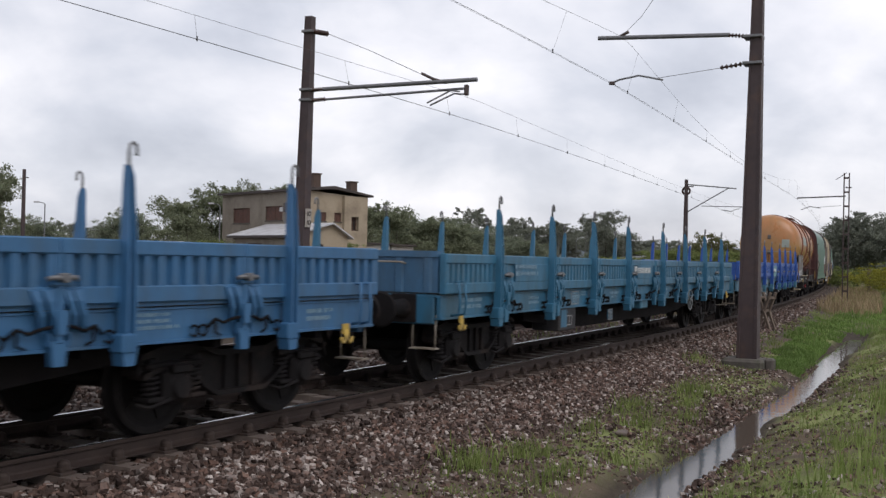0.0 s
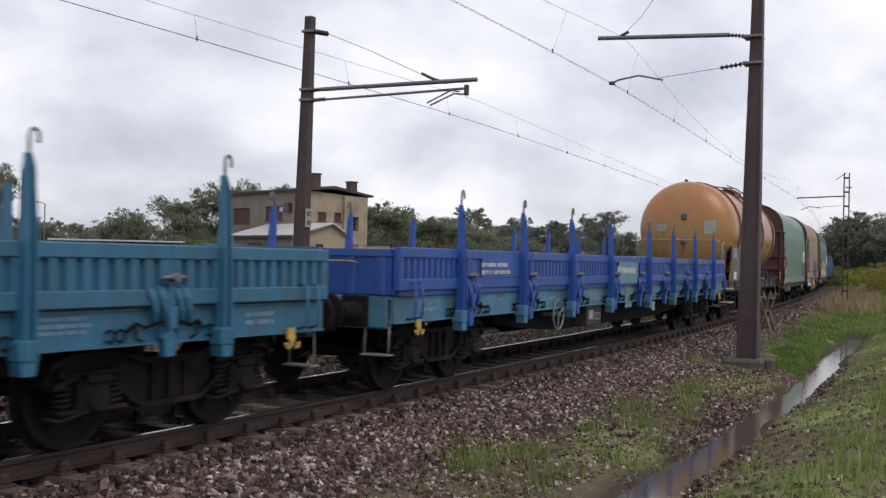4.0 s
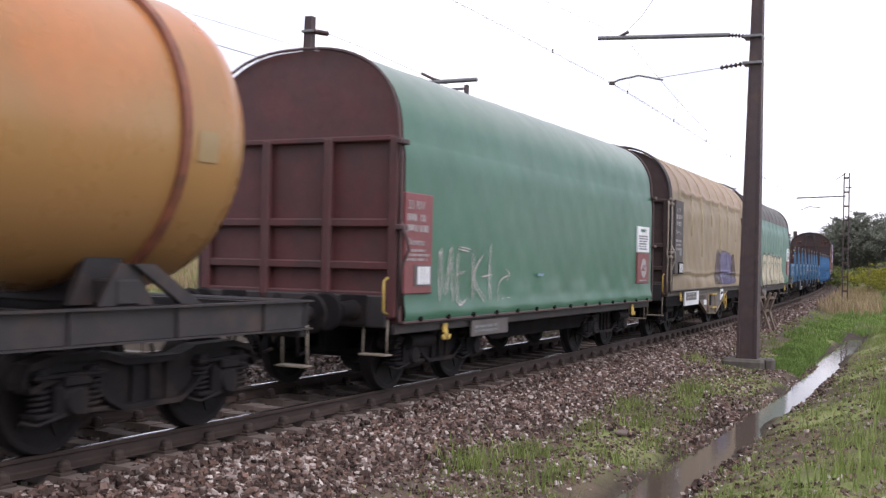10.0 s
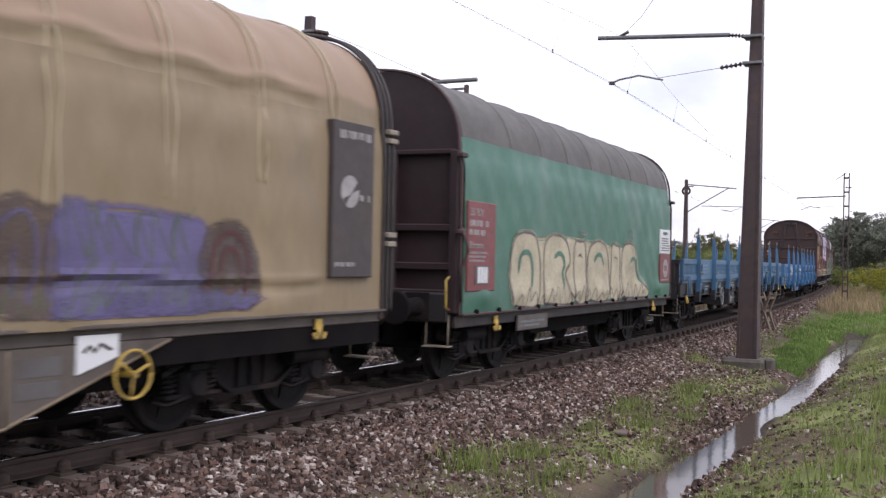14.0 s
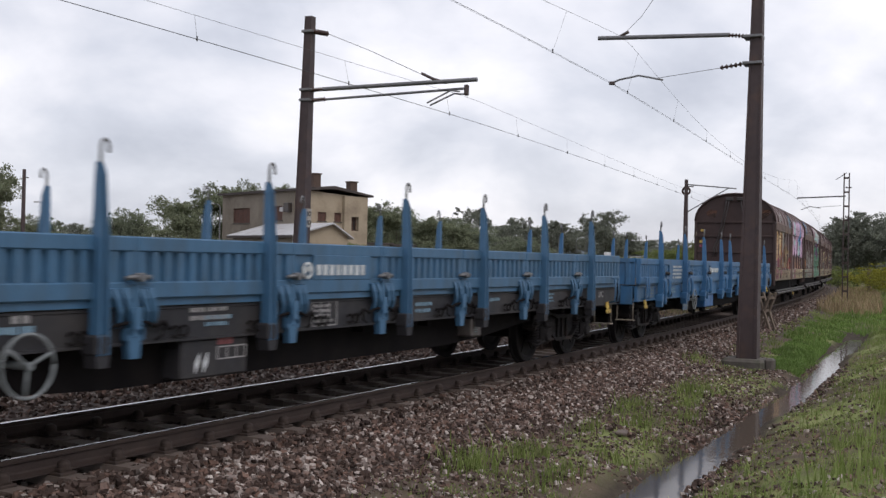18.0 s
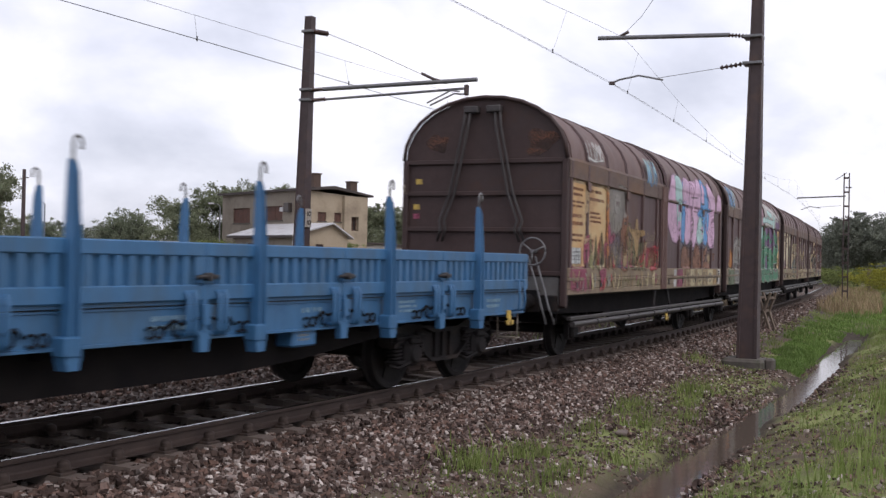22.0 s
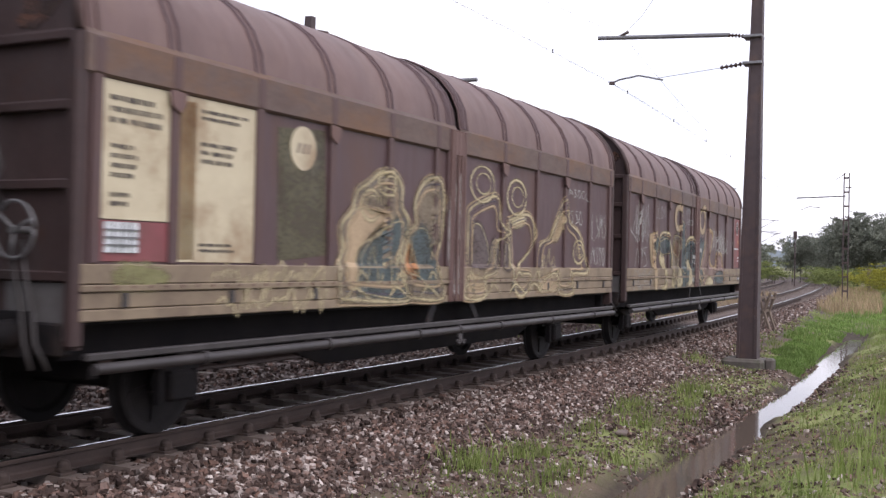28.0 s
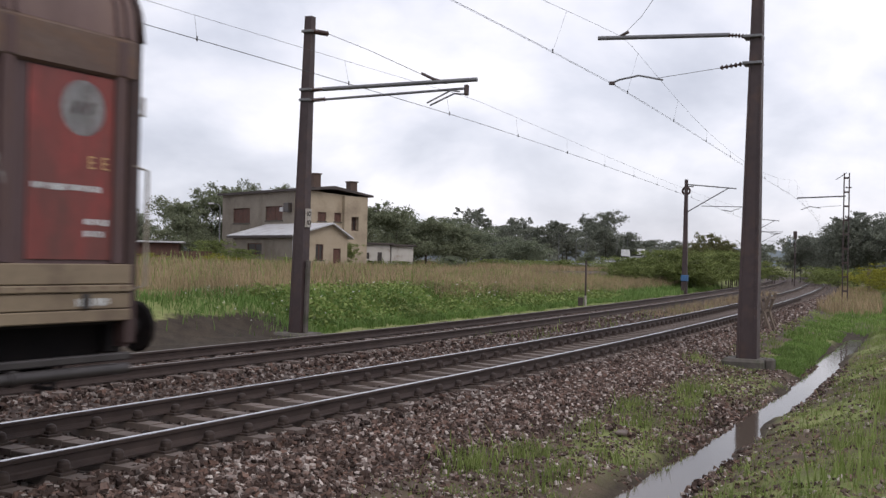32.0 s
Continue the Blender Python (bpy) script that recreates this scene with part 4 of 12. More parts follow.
def build_stones():
    rng = np.random.default_rng(5)
    heap = {"stone": ([], []), "stone_rusty": ([], []), "stone_shaded": ([], [])}
    for n, s0, s1, l0, l1, size, lift in (
            (9600, -11, 9, 0.85, 1.55, (0.015, 0.036), 0.012), (14400, -11, 9, 1.5, 2.6, (0.015, 0.036), 0.012), (2600, -11, 12, 1.02, 1.45, (0.022, 0.04), 0.045), (1200, 12, 40, 1.0, 1.45, (0.028, 0.045), 0.04), (5200, -11, 9, 2.4, 3.6, (0.012, 0.034), 0.0), (5000, -40, -11, 0.85, 2.7, (0.03, 0.05), 0.0), (4000, -40, -12, -3.4, -0.85, (0.03, 0.05), 0.0), (3000, -40, -12, -0.66, 0.66, (0.03, 0.045), 0.0), (6500, -9, 12, 3.5, 4.2, (0.01, 0.034), -0.004), (4200, -9, 16, 4.7, 7.2, (0.012, 0.036), 0.0), (1500, -9, 14, 4.66, 5.0, (0.015, 0.045), 0.0), (7000, 9, 26, 0.85, 2.45, (0.022, 0.042), 0.0), (3500, 26, 60, 0.85, 2.2, (0.03, 0.05), 0.0),
            (1600, -8, 14, 2.5, 3.3, (0.015, 0.035), 0.0), (7500, -12, 14, -0.66, 0.66, (0.018, 0.034), -0.005), (2600, 14, 40, -0.66, 0.66, (0.025, 0.036), -0.005),
            (9000, -10, 16, -3.35, -0.85, (0.02, 0.042), 0.0), (4000, 16, 50, -3.3, -0.85, (0.028, 0.046), 0.0), (2600, -6, 20, -4.75, -3.5, (0.02, 0.04), 0.0), (5200, -8, 24, -4.82, -3.48, (0.022, 0.042), 0.045), (2400, -8, 24, -3.32, -2.7, (0.022, 0.042), 0.045), (1800, -8, 24, -5.5, -4.98, (0.022, 0.042), 0.04), (700, -6, 20, -6.1, -5.0, (0.02, 0.04), 0.0)):
        v, f = stones(n, s0, s1, l0, l1, size, rng, lift)
        vs, fs = heap["stone_shaded" if -0.7 < l0 and l1 < 0.7 else "stone_rusty" if l1 < 1.6 else "stone"]
        fs.append(f + sum(len(a) for a in vs))
        vs.append(v)
    for key, label in (("stone", "loose grey and brownish crushed stones on the ballast shoulder"), ("stone_rusty", "rust-stained crushed stones along the rails and between the tracks"), ("stone_shaded", "crushed stones between the rails, darkened for the shade under the train")):
        vs, fs = heap[key]
        tagged(new("ballast_stones", bulk("ballast_stones", np.concatenate(vs), np.concatenate(fs), M[key])), label, "ballast", kind="stuff")


build_stones()
# ---- the train ----
# c: place along the train at the start of the clip; travelled(t): metres run since then
_tt = np.linspace(0, 32, 641)
_vv = np.interp(_tt, [0, 10, 20, 32], [5.157, 5.602, 6.097, 6.316])
_dd = np.concatenate([[0], np.cumsum((_vv[1:] + _vv[:-1]) / 2 * (_tt[1] - _tt[0]))])


def travelled(t):
    return float(np.interp(t, _tt, _dd))


WAGONS, WHEELSETS = [], []
RW = 0.46


def wheelset_mesh(s):
    s.cyl((0, -1.0, 0), (0, 1.0, 0), 0.085, n=12)
    for y in (-1, 1):
        prof = [(0.10, 0.02), (0.36, 0.035), (0.40, 0.065), (0.455, 0.065), (0.462, -0.035), (0.49, -0.045), (0.49, -0.07), (0.40, -0.07), (0.36, -0.03), (0.10, -0.05)]
        n = 32
        rings = [[(r * math.cos(2 * math.pi * i / n), y * (0.75 + d), r * math.sin(2 * math.pi * i / n)) for r, d in prof] for i in range(n + 1)]
        s.loft(rings, True, False)
        for i in range(5):
            a = 2 * math.pi * i / 5
            s.box(0.12, 0.35, y * 0.785 - 0.012, y * 0.785 + 0.012, -0.02, 0.02, m=Matrix.Rotation(a, 4, "Y"))


def side_frame_mesh(s):
    """Outer plate of a two-axle bogie, at y = -1.0."""
    top = [(-1.36, 0.60), (-1.30, 0.74), (-1.05, 0.80), (-0.55, 0.79), (-0.32, 0.72), (0.32, 0.72), (0.55, 0.79), (1.05, 0.80), (1.30, 0.74), (1.36, 0.60)]
    low = [(1.28, 0.56), (1.05, 0.64), (0.72, 0.62), (0.52, 0.44), (0.34, 0.34), (-0.34, 0.34), (-0.52, 0.44), (-0.72, 0.62), (-1.05, 0.64), (-1.28, 0.56)]
    s.prism(top + low, -1.03, -0.95)
    for path, r in ((top, 0.028), (low, 0.024)):
        s.loft([[(x, -1.10, z - r), (x, -1.10, z + r), (x, -0.90, z + r), (x, -0.90, z - r)] for x, z in path], True, False, True)
    for x in (-0.2, 0.0, 0.2):
        s.box(x - 0.018, x + 0.018, -1.07, -1.03, 0.36, 0.70, 0.006)


def axle_box_mesh(s):
    s.box(-0.17, 0.17, -1.16, -0.92, 0.30, 0.62, 0.05)
    s.cyl((0, -1.16, 0.46), (0, -1.20, 0.46), 0.125, 0.10, 14)
    for x in (-0.26, 0.26):
        s.box(x - 0.10, x + 0.10, -1.14, -0.93, 0.34, 0.38, 0.01)
        pts = []
        for i in range(43):
            a = i * 0.9
            pts.append((x + 0.075 * math.cos(a), -1.03 + 0.075 * math.sin(a), 0.38 + 0.27 * i / 42))
        s.tube(pts, 0.018, 5)
        s.cyl((x, -1.03, 0.38), (x, -1.03, 0.66), 0.045, n=8)
    s.box(-0.36, 0.36, -1.12, -0.94, 0.64, 0.68, 0.01)
    for x in (-0.26, 0.26):
        s.cyl((x, -1.03, 0.67), (x, -1.03, 0.72), 0.085, 0.06, 12)
    s.box(-0.12, 0.12, -1.19, -1.12, 0.58, 0.66, 0.015)
    s.tube([(-0.13, -1.17, 0.36), (-0.36, -1.14, 0.30), (-0.48, -1.10, 0.34)], 0.018, 6)


def brake_gear_mesh(s):
    for x in (-0.38, 0.38):
        for y in (-0.75, 0.75):
            s.box(x - 0.05, x + 0.05, y - 0.05, y + 0.05, 0.30, 0.60, 0.015)
            s.tube([(x, y, 0.58), (x * 0.8, y, 0.82)], 0.018, 6)
        s.cyl((x, -0.8, 0.40), (x, 0.8, 0.40), 0.03, n=8)
    s.box(-0.16, 0.16, -0.92, 0.92, 0.48, 0.74, 0.03)
    s.cyl((0, 0, 0.70), (0, 0, 0.84), 0.22, n=16)


def bogie(parent, x, wheelbase=1.8):
    b = part("bogie", kept("bogie_bolster", M["bogie"], brake_gear_mesh), None, parent, "sooty two-axle bogie, darkened for shade under the wagon", pose(x, 0, 0))
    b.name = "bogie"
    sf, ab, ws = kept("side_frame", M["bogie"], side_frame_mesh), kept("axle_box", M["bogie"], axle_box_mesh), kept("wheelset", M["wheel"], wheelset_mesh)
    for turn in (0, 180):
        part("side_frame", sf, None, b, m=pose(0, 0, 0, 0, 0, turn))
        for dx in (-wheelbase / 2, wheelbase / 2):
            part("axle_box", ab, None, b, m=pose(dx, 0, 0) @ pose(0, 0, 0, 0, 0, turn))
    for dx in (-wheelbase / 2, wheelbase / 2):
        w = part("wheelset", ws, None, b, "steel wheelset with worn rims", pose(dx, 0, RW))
        WHEELSETS.append((w, (dx, 0, RW)))
    return b


def buffer_mesh(s):
    """Points towards -x from the headstock at x = 0."""
    s.box(-0.03, 0.0, -0.18, 0.18, -0.18, 0.18, 0.02)
    s.cyl((0, 0, 0), (-0.36, 0, 0), 0.12, 0.10, 16)
    s.cyl((-0.30, 0, 0), (-0.58, 0, 0), 0.08, n=14)
    s.cyl((-0.58, 0, 0), (-0.605, 0, 0), 0.20, 0.225, 20)
    s.cyl((-0.605, 0, 0), (-0.62, 0, 0), 0.225, 0.20, 20)


def coupling_mesh(s):
    s.tube([(0, 0, 0), (-0.25, 0, 0), (-0.33, 0, 0.04), (-0.36, 0, 0.10), (-0.31, 0, 0.15)], 0.045, 8)
    s.tube([(-0.2, -0.06, -0.02), (-0.34, -0.06, -0.22), (-0.36, 0, -0.42), (-0.34, 0.06, -0.22), (-0.2, 0.06, -0.02)], 0.02, 6)
    for y in (-0.32, 0.34):
        s.tube([(0.02, y, -0.08), (-0.16, y, -0.12), (-0.30, y * 0.9, -0.34), (-0.22, y * 0.8, -0.56), (-0.02, y * 0.8, -0.52)], 0.024, 7)


def tow_hook_mesh(s):
    """Yellow lashing hook with a plate, below the sole bar, facing -y."""
    s.box(-0.06, 0.06, -0.02, 0.0, 0.05, 0.16, 0.01)
    s.tube([(-0.02, -0.02, 0.10), (-0.02, -0.03, 0.0), (-0.045, -0.03, -0.04), (-0.085, -0.03, -0.03), (-0.10, -0.03, 0.02)], 0.017, 7)
    s.tube([(0.02, -0.02, 0.10), (0.02, -0.03, 0.0), (0.045, -0.03, -0.04), (0.085, -0.03, -0.03), (0.10, -0.03, 0.02)], 0.017, 7)


def hand_wheel_mesh(s, r=0.235):
    """Brake wheel facing -y."""
    s.torus((0, 0, 0), r, 0.014, "y", 28, 6)
    for i in range(3):
        a = 2.1 * i + 0.4
        s.tube([(0, 0, 0), (r * math.cos(a), 0, r * math.sin(a))], 0.013, 6)
    s.cyl((0, -0.03, 0), (0, 0.35, 0), 0.03, n=10)


def step_mesh(s):
    """A hanging footstep with its stirrup, facing -y."""
    s.box(-0.18, 0.18, -0.06, 0.10, -0.01, 0.01, 0.004)
    for x in (-0.16, 0.16):
        s.tube([(x, 0.0, 0.0), (x, 0.02, 0.42)], 0.012, 5)


def ends(w, length, z=1.02, half=0.875, mcol="frame", squeeze=(1.0, 1.0)):
    """Headstocks, buffers and couplings at both ends of a wagon that runs from 0 to length."""
    for x, turn in ((0, 0), (length, 180)):
        m = pose(x, 0, 0, 0, 0, turn)
        part("headstock", kept("headstock_%.2f" % z, M[mcol], lambda s: s.box(0.0, 0.14, -1.3, 1.3, z - 0.2, z + 0.18, 0.02)), None, w, m=m).name = "headstock"
        for y in (-half, half):
            part("buffer", kept("buffer", M["bogie"], buffer_mesh), None, w, m=m @ pose(0, y, z) @ Matrix.Diagonal((squeeze[turn > 0], 1, 1, 1)))
        part("coupling", kept("coupling", M["bogie"], coupling_mesh), None, w, "hook, screw link and brake hoses", m @ pose(0, 0, z))
        for y in (-1.15, 1.15):
            part("footstep", kept("footstep", M["handrail"], step_mesh), None, w, m=m @ pose(0.02, y, 0.52) @ pose(0, 0, 0, 0, 0, -90))


def bars(rng, x0, x1, z0, z1, rows, y, fill=0.8, low=0.35):
    """Lines of illegible lettering: words made of plain upright bars on a face at y."""
    s = Shape()
    h = (z1 - z0) / rows
    tall = h * (0.23 + low)
    step = max(tall * 0.62, (x1 - x0) / 26)
    for r in range(rows):
        zt = z1 - r * h - h * 0.12
        x = x0
        end = x0 + (x1 - x0) * rng.uniform(0.75, 1.0)
        while x + step * 0.7 < end:
            for _ in range(rng.randint(2, 6)):
                if x + step * 0.7 > end:
                    break
                s.box(x, x + step * rng.choice((0.35, 0.62, 0.7, 0.7)), y - 0.003, y + 0.002, zt - tall * rng.choice((1.0, 1.0, 0.85)), zt)
                x += step
            x += step * (0.5 if rng.random() < fill else 1.4)
    return s


def lettering(text, size, name, material, parent, m, label=""):
    """Words in the built-in font, a few millimetres proud; reads along x on a face towards -y."""
    cu = bpy.data.curves.new(name, "FONT")
    cu.body, cu.size, cu.extrude, cu.resolution_u = text, size, 0.002, 2
    tmp = bpy.data.objects.new(name, cu)
    scene.collection.objects.link(tmp)
    bpy.context.view_layer.update()
    me = bpy.data.meshes.new_from_object(tmp.evaluated_get(bpy.context.evaluated_depsgraph_get()))
    bpy.data.objects.remove(tmp)
    me.materials.clear()
    me.materials.append(material)
    return part(name, me, None, parent, label, m @ pose(0, 0, 0, 90, 0, 0))


def wagon(name, label, c, length, pivots, group=""):
    w = thing(name, label, "freight wagon", group=group)
    WAGONS.append((w, c, pivots))
    return w


# -- low-sided stake wagons --
# two makes of wagon: where their stakes stand and where their boards meet
MAKES = {"long": ((1.60, 3.72, 5.86, 8.0, 10.62, 12.69, 14.81, 16.9), (0.0, 1.97, 4.12, 6.27, 8.42, 10.13, 12.12, 14.18, 16.27, 18.5)),
         "even": ((1.6, 4.03, 6.27, 8.67, 10.06, 12.28, 14.64, 16.86), (0.0, 2.23, 4.61, 6.96, 9.25, 11.58, 13.76, 15.92, 18.5))}
HW = 1.385


def board_mesh(length):
    def build(s):
        s.box(0.012, length - 0.012, -0.02, 0.0, 1.25, 1.72)
        s.box(0.01, length - 0.01, -0.075, 0.025, 1.62, 1.745, 0.012)
        s.box(0.01, length - 0.01, -0.075, 0.02, 1.235, 1.375, 0.012)
        n = max(3, int(length / 0.15))
        for i in range(n):
            x = (i + 0.5) * length / n
            s.loft([[(x - 0.048, -0.022, z), (x - 0.034, -0.064, z), (x + 0.034, -0.064, z), (x + 0.048, -0.022, z)] for z in (1.37, 1.625)], False, False)
        s.box(0.0, 0.035, -0.064, 0.02, 1.235, 1.745, 0.008)
        s.box(length - 0.035, length, -0.064, 0.02, 1.235, 1.745, 0.008)
    return build


def plain_board_mesh(length):
    """A board with a wide plain panel for the lettering at one end."""
    def build(s):
        s.box(0.012, length - 0.012, -0.03, 0.0, 1.25, 1.72)
        s.box(0.01, length - 0.01, -0.055, 0.025, 1.62, 1.745, 0.012)
        s.box(0.01, length - 0.01, -0.06, 0.02, 1.235, 1.375, 0.012)
        s.box(0.35, length - 0.25, -0.062, 0.0, 1.37, 1.63, 0.006)
        s.box(0.0, 0.035, -0.064, 0.02, 1.235, 1.745, 0.008)
        s.box(length - 0.035, length, -0.064, 0.02, 1.235, 1.745, 0.008)
    return build


def stake_mesh(s):
    """Tapered steel stake in its pocket, outer face at y = -0.13."""
    w0, w1 = 0.065, 0.042
    rings = []
    for z, w, d in ((0.84, 0.056, 0.11), (1.30, 0.052, 0.11), (1.78, 0.043, 0.10), (2.25, 0.032, 0.07), (2.345, 0.022, 0.04)):
        rings.append([(-w, -0.02, z), (-w, -0.02 - d, z), (-w * 0.55, -0.02 - d, z), (-w * 0.5, -0.03 - d * 0.4, z), (w * 0.5, -0.03 - d * 0.4, z), (w * 0.55, -0.02 - d, z), (w, -0.02 - d, z), (w, -0.02, z)])
    s.loft(rings, True, False, True)


def stake_hook_mesh(s):
    s.tube([(0, -0.05, 2.33), (0, -0.05, 2.465), (0.012, -0.05, 2.51), (0.045, -0.05, 2.53), (0.075, -0.05, 2.51), (0.085, -0.05, 2.465), (0.08, -0.05, 2.425)], 0.014, 7)


def pocket_mesh(s):
    s.box(-0.085, 0.085, -0.16, 0.0, 0.84, 1.0, 0.015)
    s.prism([(-0.075, 0.84), (0.075, 0.84), (0.055, 0.74), (-0.055, 0.74)], -0.15, -0.02)


def latch_mesh(s):
    """Upright locking bar between two side boards, with its bracket, pivot and the tab below the sole bar."""
    s.box(-0.035, 0.035, -0.10, -0.05, 0.95, 1.40, 0.012)
    s.prism([(-0.055, 1.20), (0.055, 1.20), (0.04, 1.02), (-0.04, 1.02)], -0.12, -0.06)
    s.box(-0.09, 0.09, -0.11, -0.05, 1.385, 1.41, 0.008)
    s.prism([(-0.075, 0.97), (0.075, 0.97), (0.055, 0.78), (-0.055, 0.78)], -0.09, -0.02)
    s.box(-0.10, -0.085, -0.10, -0.03, 0.93, 1.03, 0.004).box(0.085, 0.10, -0.10, -0.03, 0.93, 1.03, 0.004)


def latch_handle_mesh(s):
    s.tube([(-0.14, -0.10, 1.43), (-0.11, -0.13, 1.445), (0.11, -0.13, 1.445), (0.14, -0.10, 1.43)], 0.02, 6)
    s.cyl((0, -0.16, 1.44), (0, -0.06, 1.44), 0.034, n=10)
    s.box(-0.05, 0.05, -0.14, -0.11, 1.45, 1.48, 0.008)


def hinge_mesh(s, fl):
    """Drop-board hinge: a slanting strap over the gap, wider at its head."""
    rings = []
    for z, y, h, dx in ((1.37, -0.06, 0.036, -0.045), (1.35, -0.10, 0.038, -0.04), (1.27, -0.115, 0.034, -0.015), (1.16, -0.105, 0.028, 0.03), (1.08, -0.07, 0.024, 0.055), (1.03, -0.02, 0.022, 0.06)):
        rings.append([(fl * dx - h, y, z), (fl * dx + h, y, z), (fl * dx + h, y + 0.03, z), (fl * dx - h, y + 0.03, z)])
    s.loft(rings, True, False, True)


def strap_mesh(s):
    """Rounded drop-board strap of the newer make."""
    s.tube([(0, -0.02, 1.30), (0, -0.10, 1.31), (0, -0.12, 1.25), (0, -0.12, 1.0), (0, -0.10, 0.94), (0, -0.02, 0.95)], 0.024, 7)


def ring_mesh(s):
    """Open rope hook on the sole bar."""
    s.tube([(0.05 * math.cos(a), -0.035, 0.05 * math.sin(a)) for a in [radians(150 - 42 * i) for i in range(8)]], 0.012, 5)


def lever_mesh(s):
    """Cranked release lever lying along the sole bar."""
    s.tube([(-0.42, -0.04, 1.0), (-0.34, -0.06, 1.07), (-0.24, -0.06, 1.03), (-0.16, -0.07, 1.06), (-0.06, -0.10, 1.08)], 0.016, 5)
    s.tube([(-0.34, -0.05, 1.07), (-0.33, -0.05, 0.95), (-0.26, -0.05, 0.92)], 0.012, 5)


def end_board_mesh(s):
    """Corrugated end flap with a thick top rail."""
    prof = []
    for i in range(7):
        y = -1.2 + 0.4 * i
        prof += [(-0.03, y - 0.06), (-0.055, y - 0.04), (-0.055, y + 0.04), (-0.03, y + 0.06)]
    prof = [(-0.03, -1.34)] + prof + [(-0.03, 1.34)]
    s.loft([[(x, y, z) for x, y in prof] + [(0.03, 1.34, z), (0.03, -1.34, z)] for z in (1.22, 1.66)] + [[(-0.06, y, z) for x, y in prof] + [(0.03, 1.36, z), (0.03, -1.36, z)] for z in (1.665, 1.745)], True, False, True)


def end_rail_mesh(s):
    s.tube([(-0.06, -0.3, 1.58), (-0.16, -0.28, 1.60), (-0.16, 0.28, 1.60), (-0.06, 0.3, 1.58)], 0.014, 6)


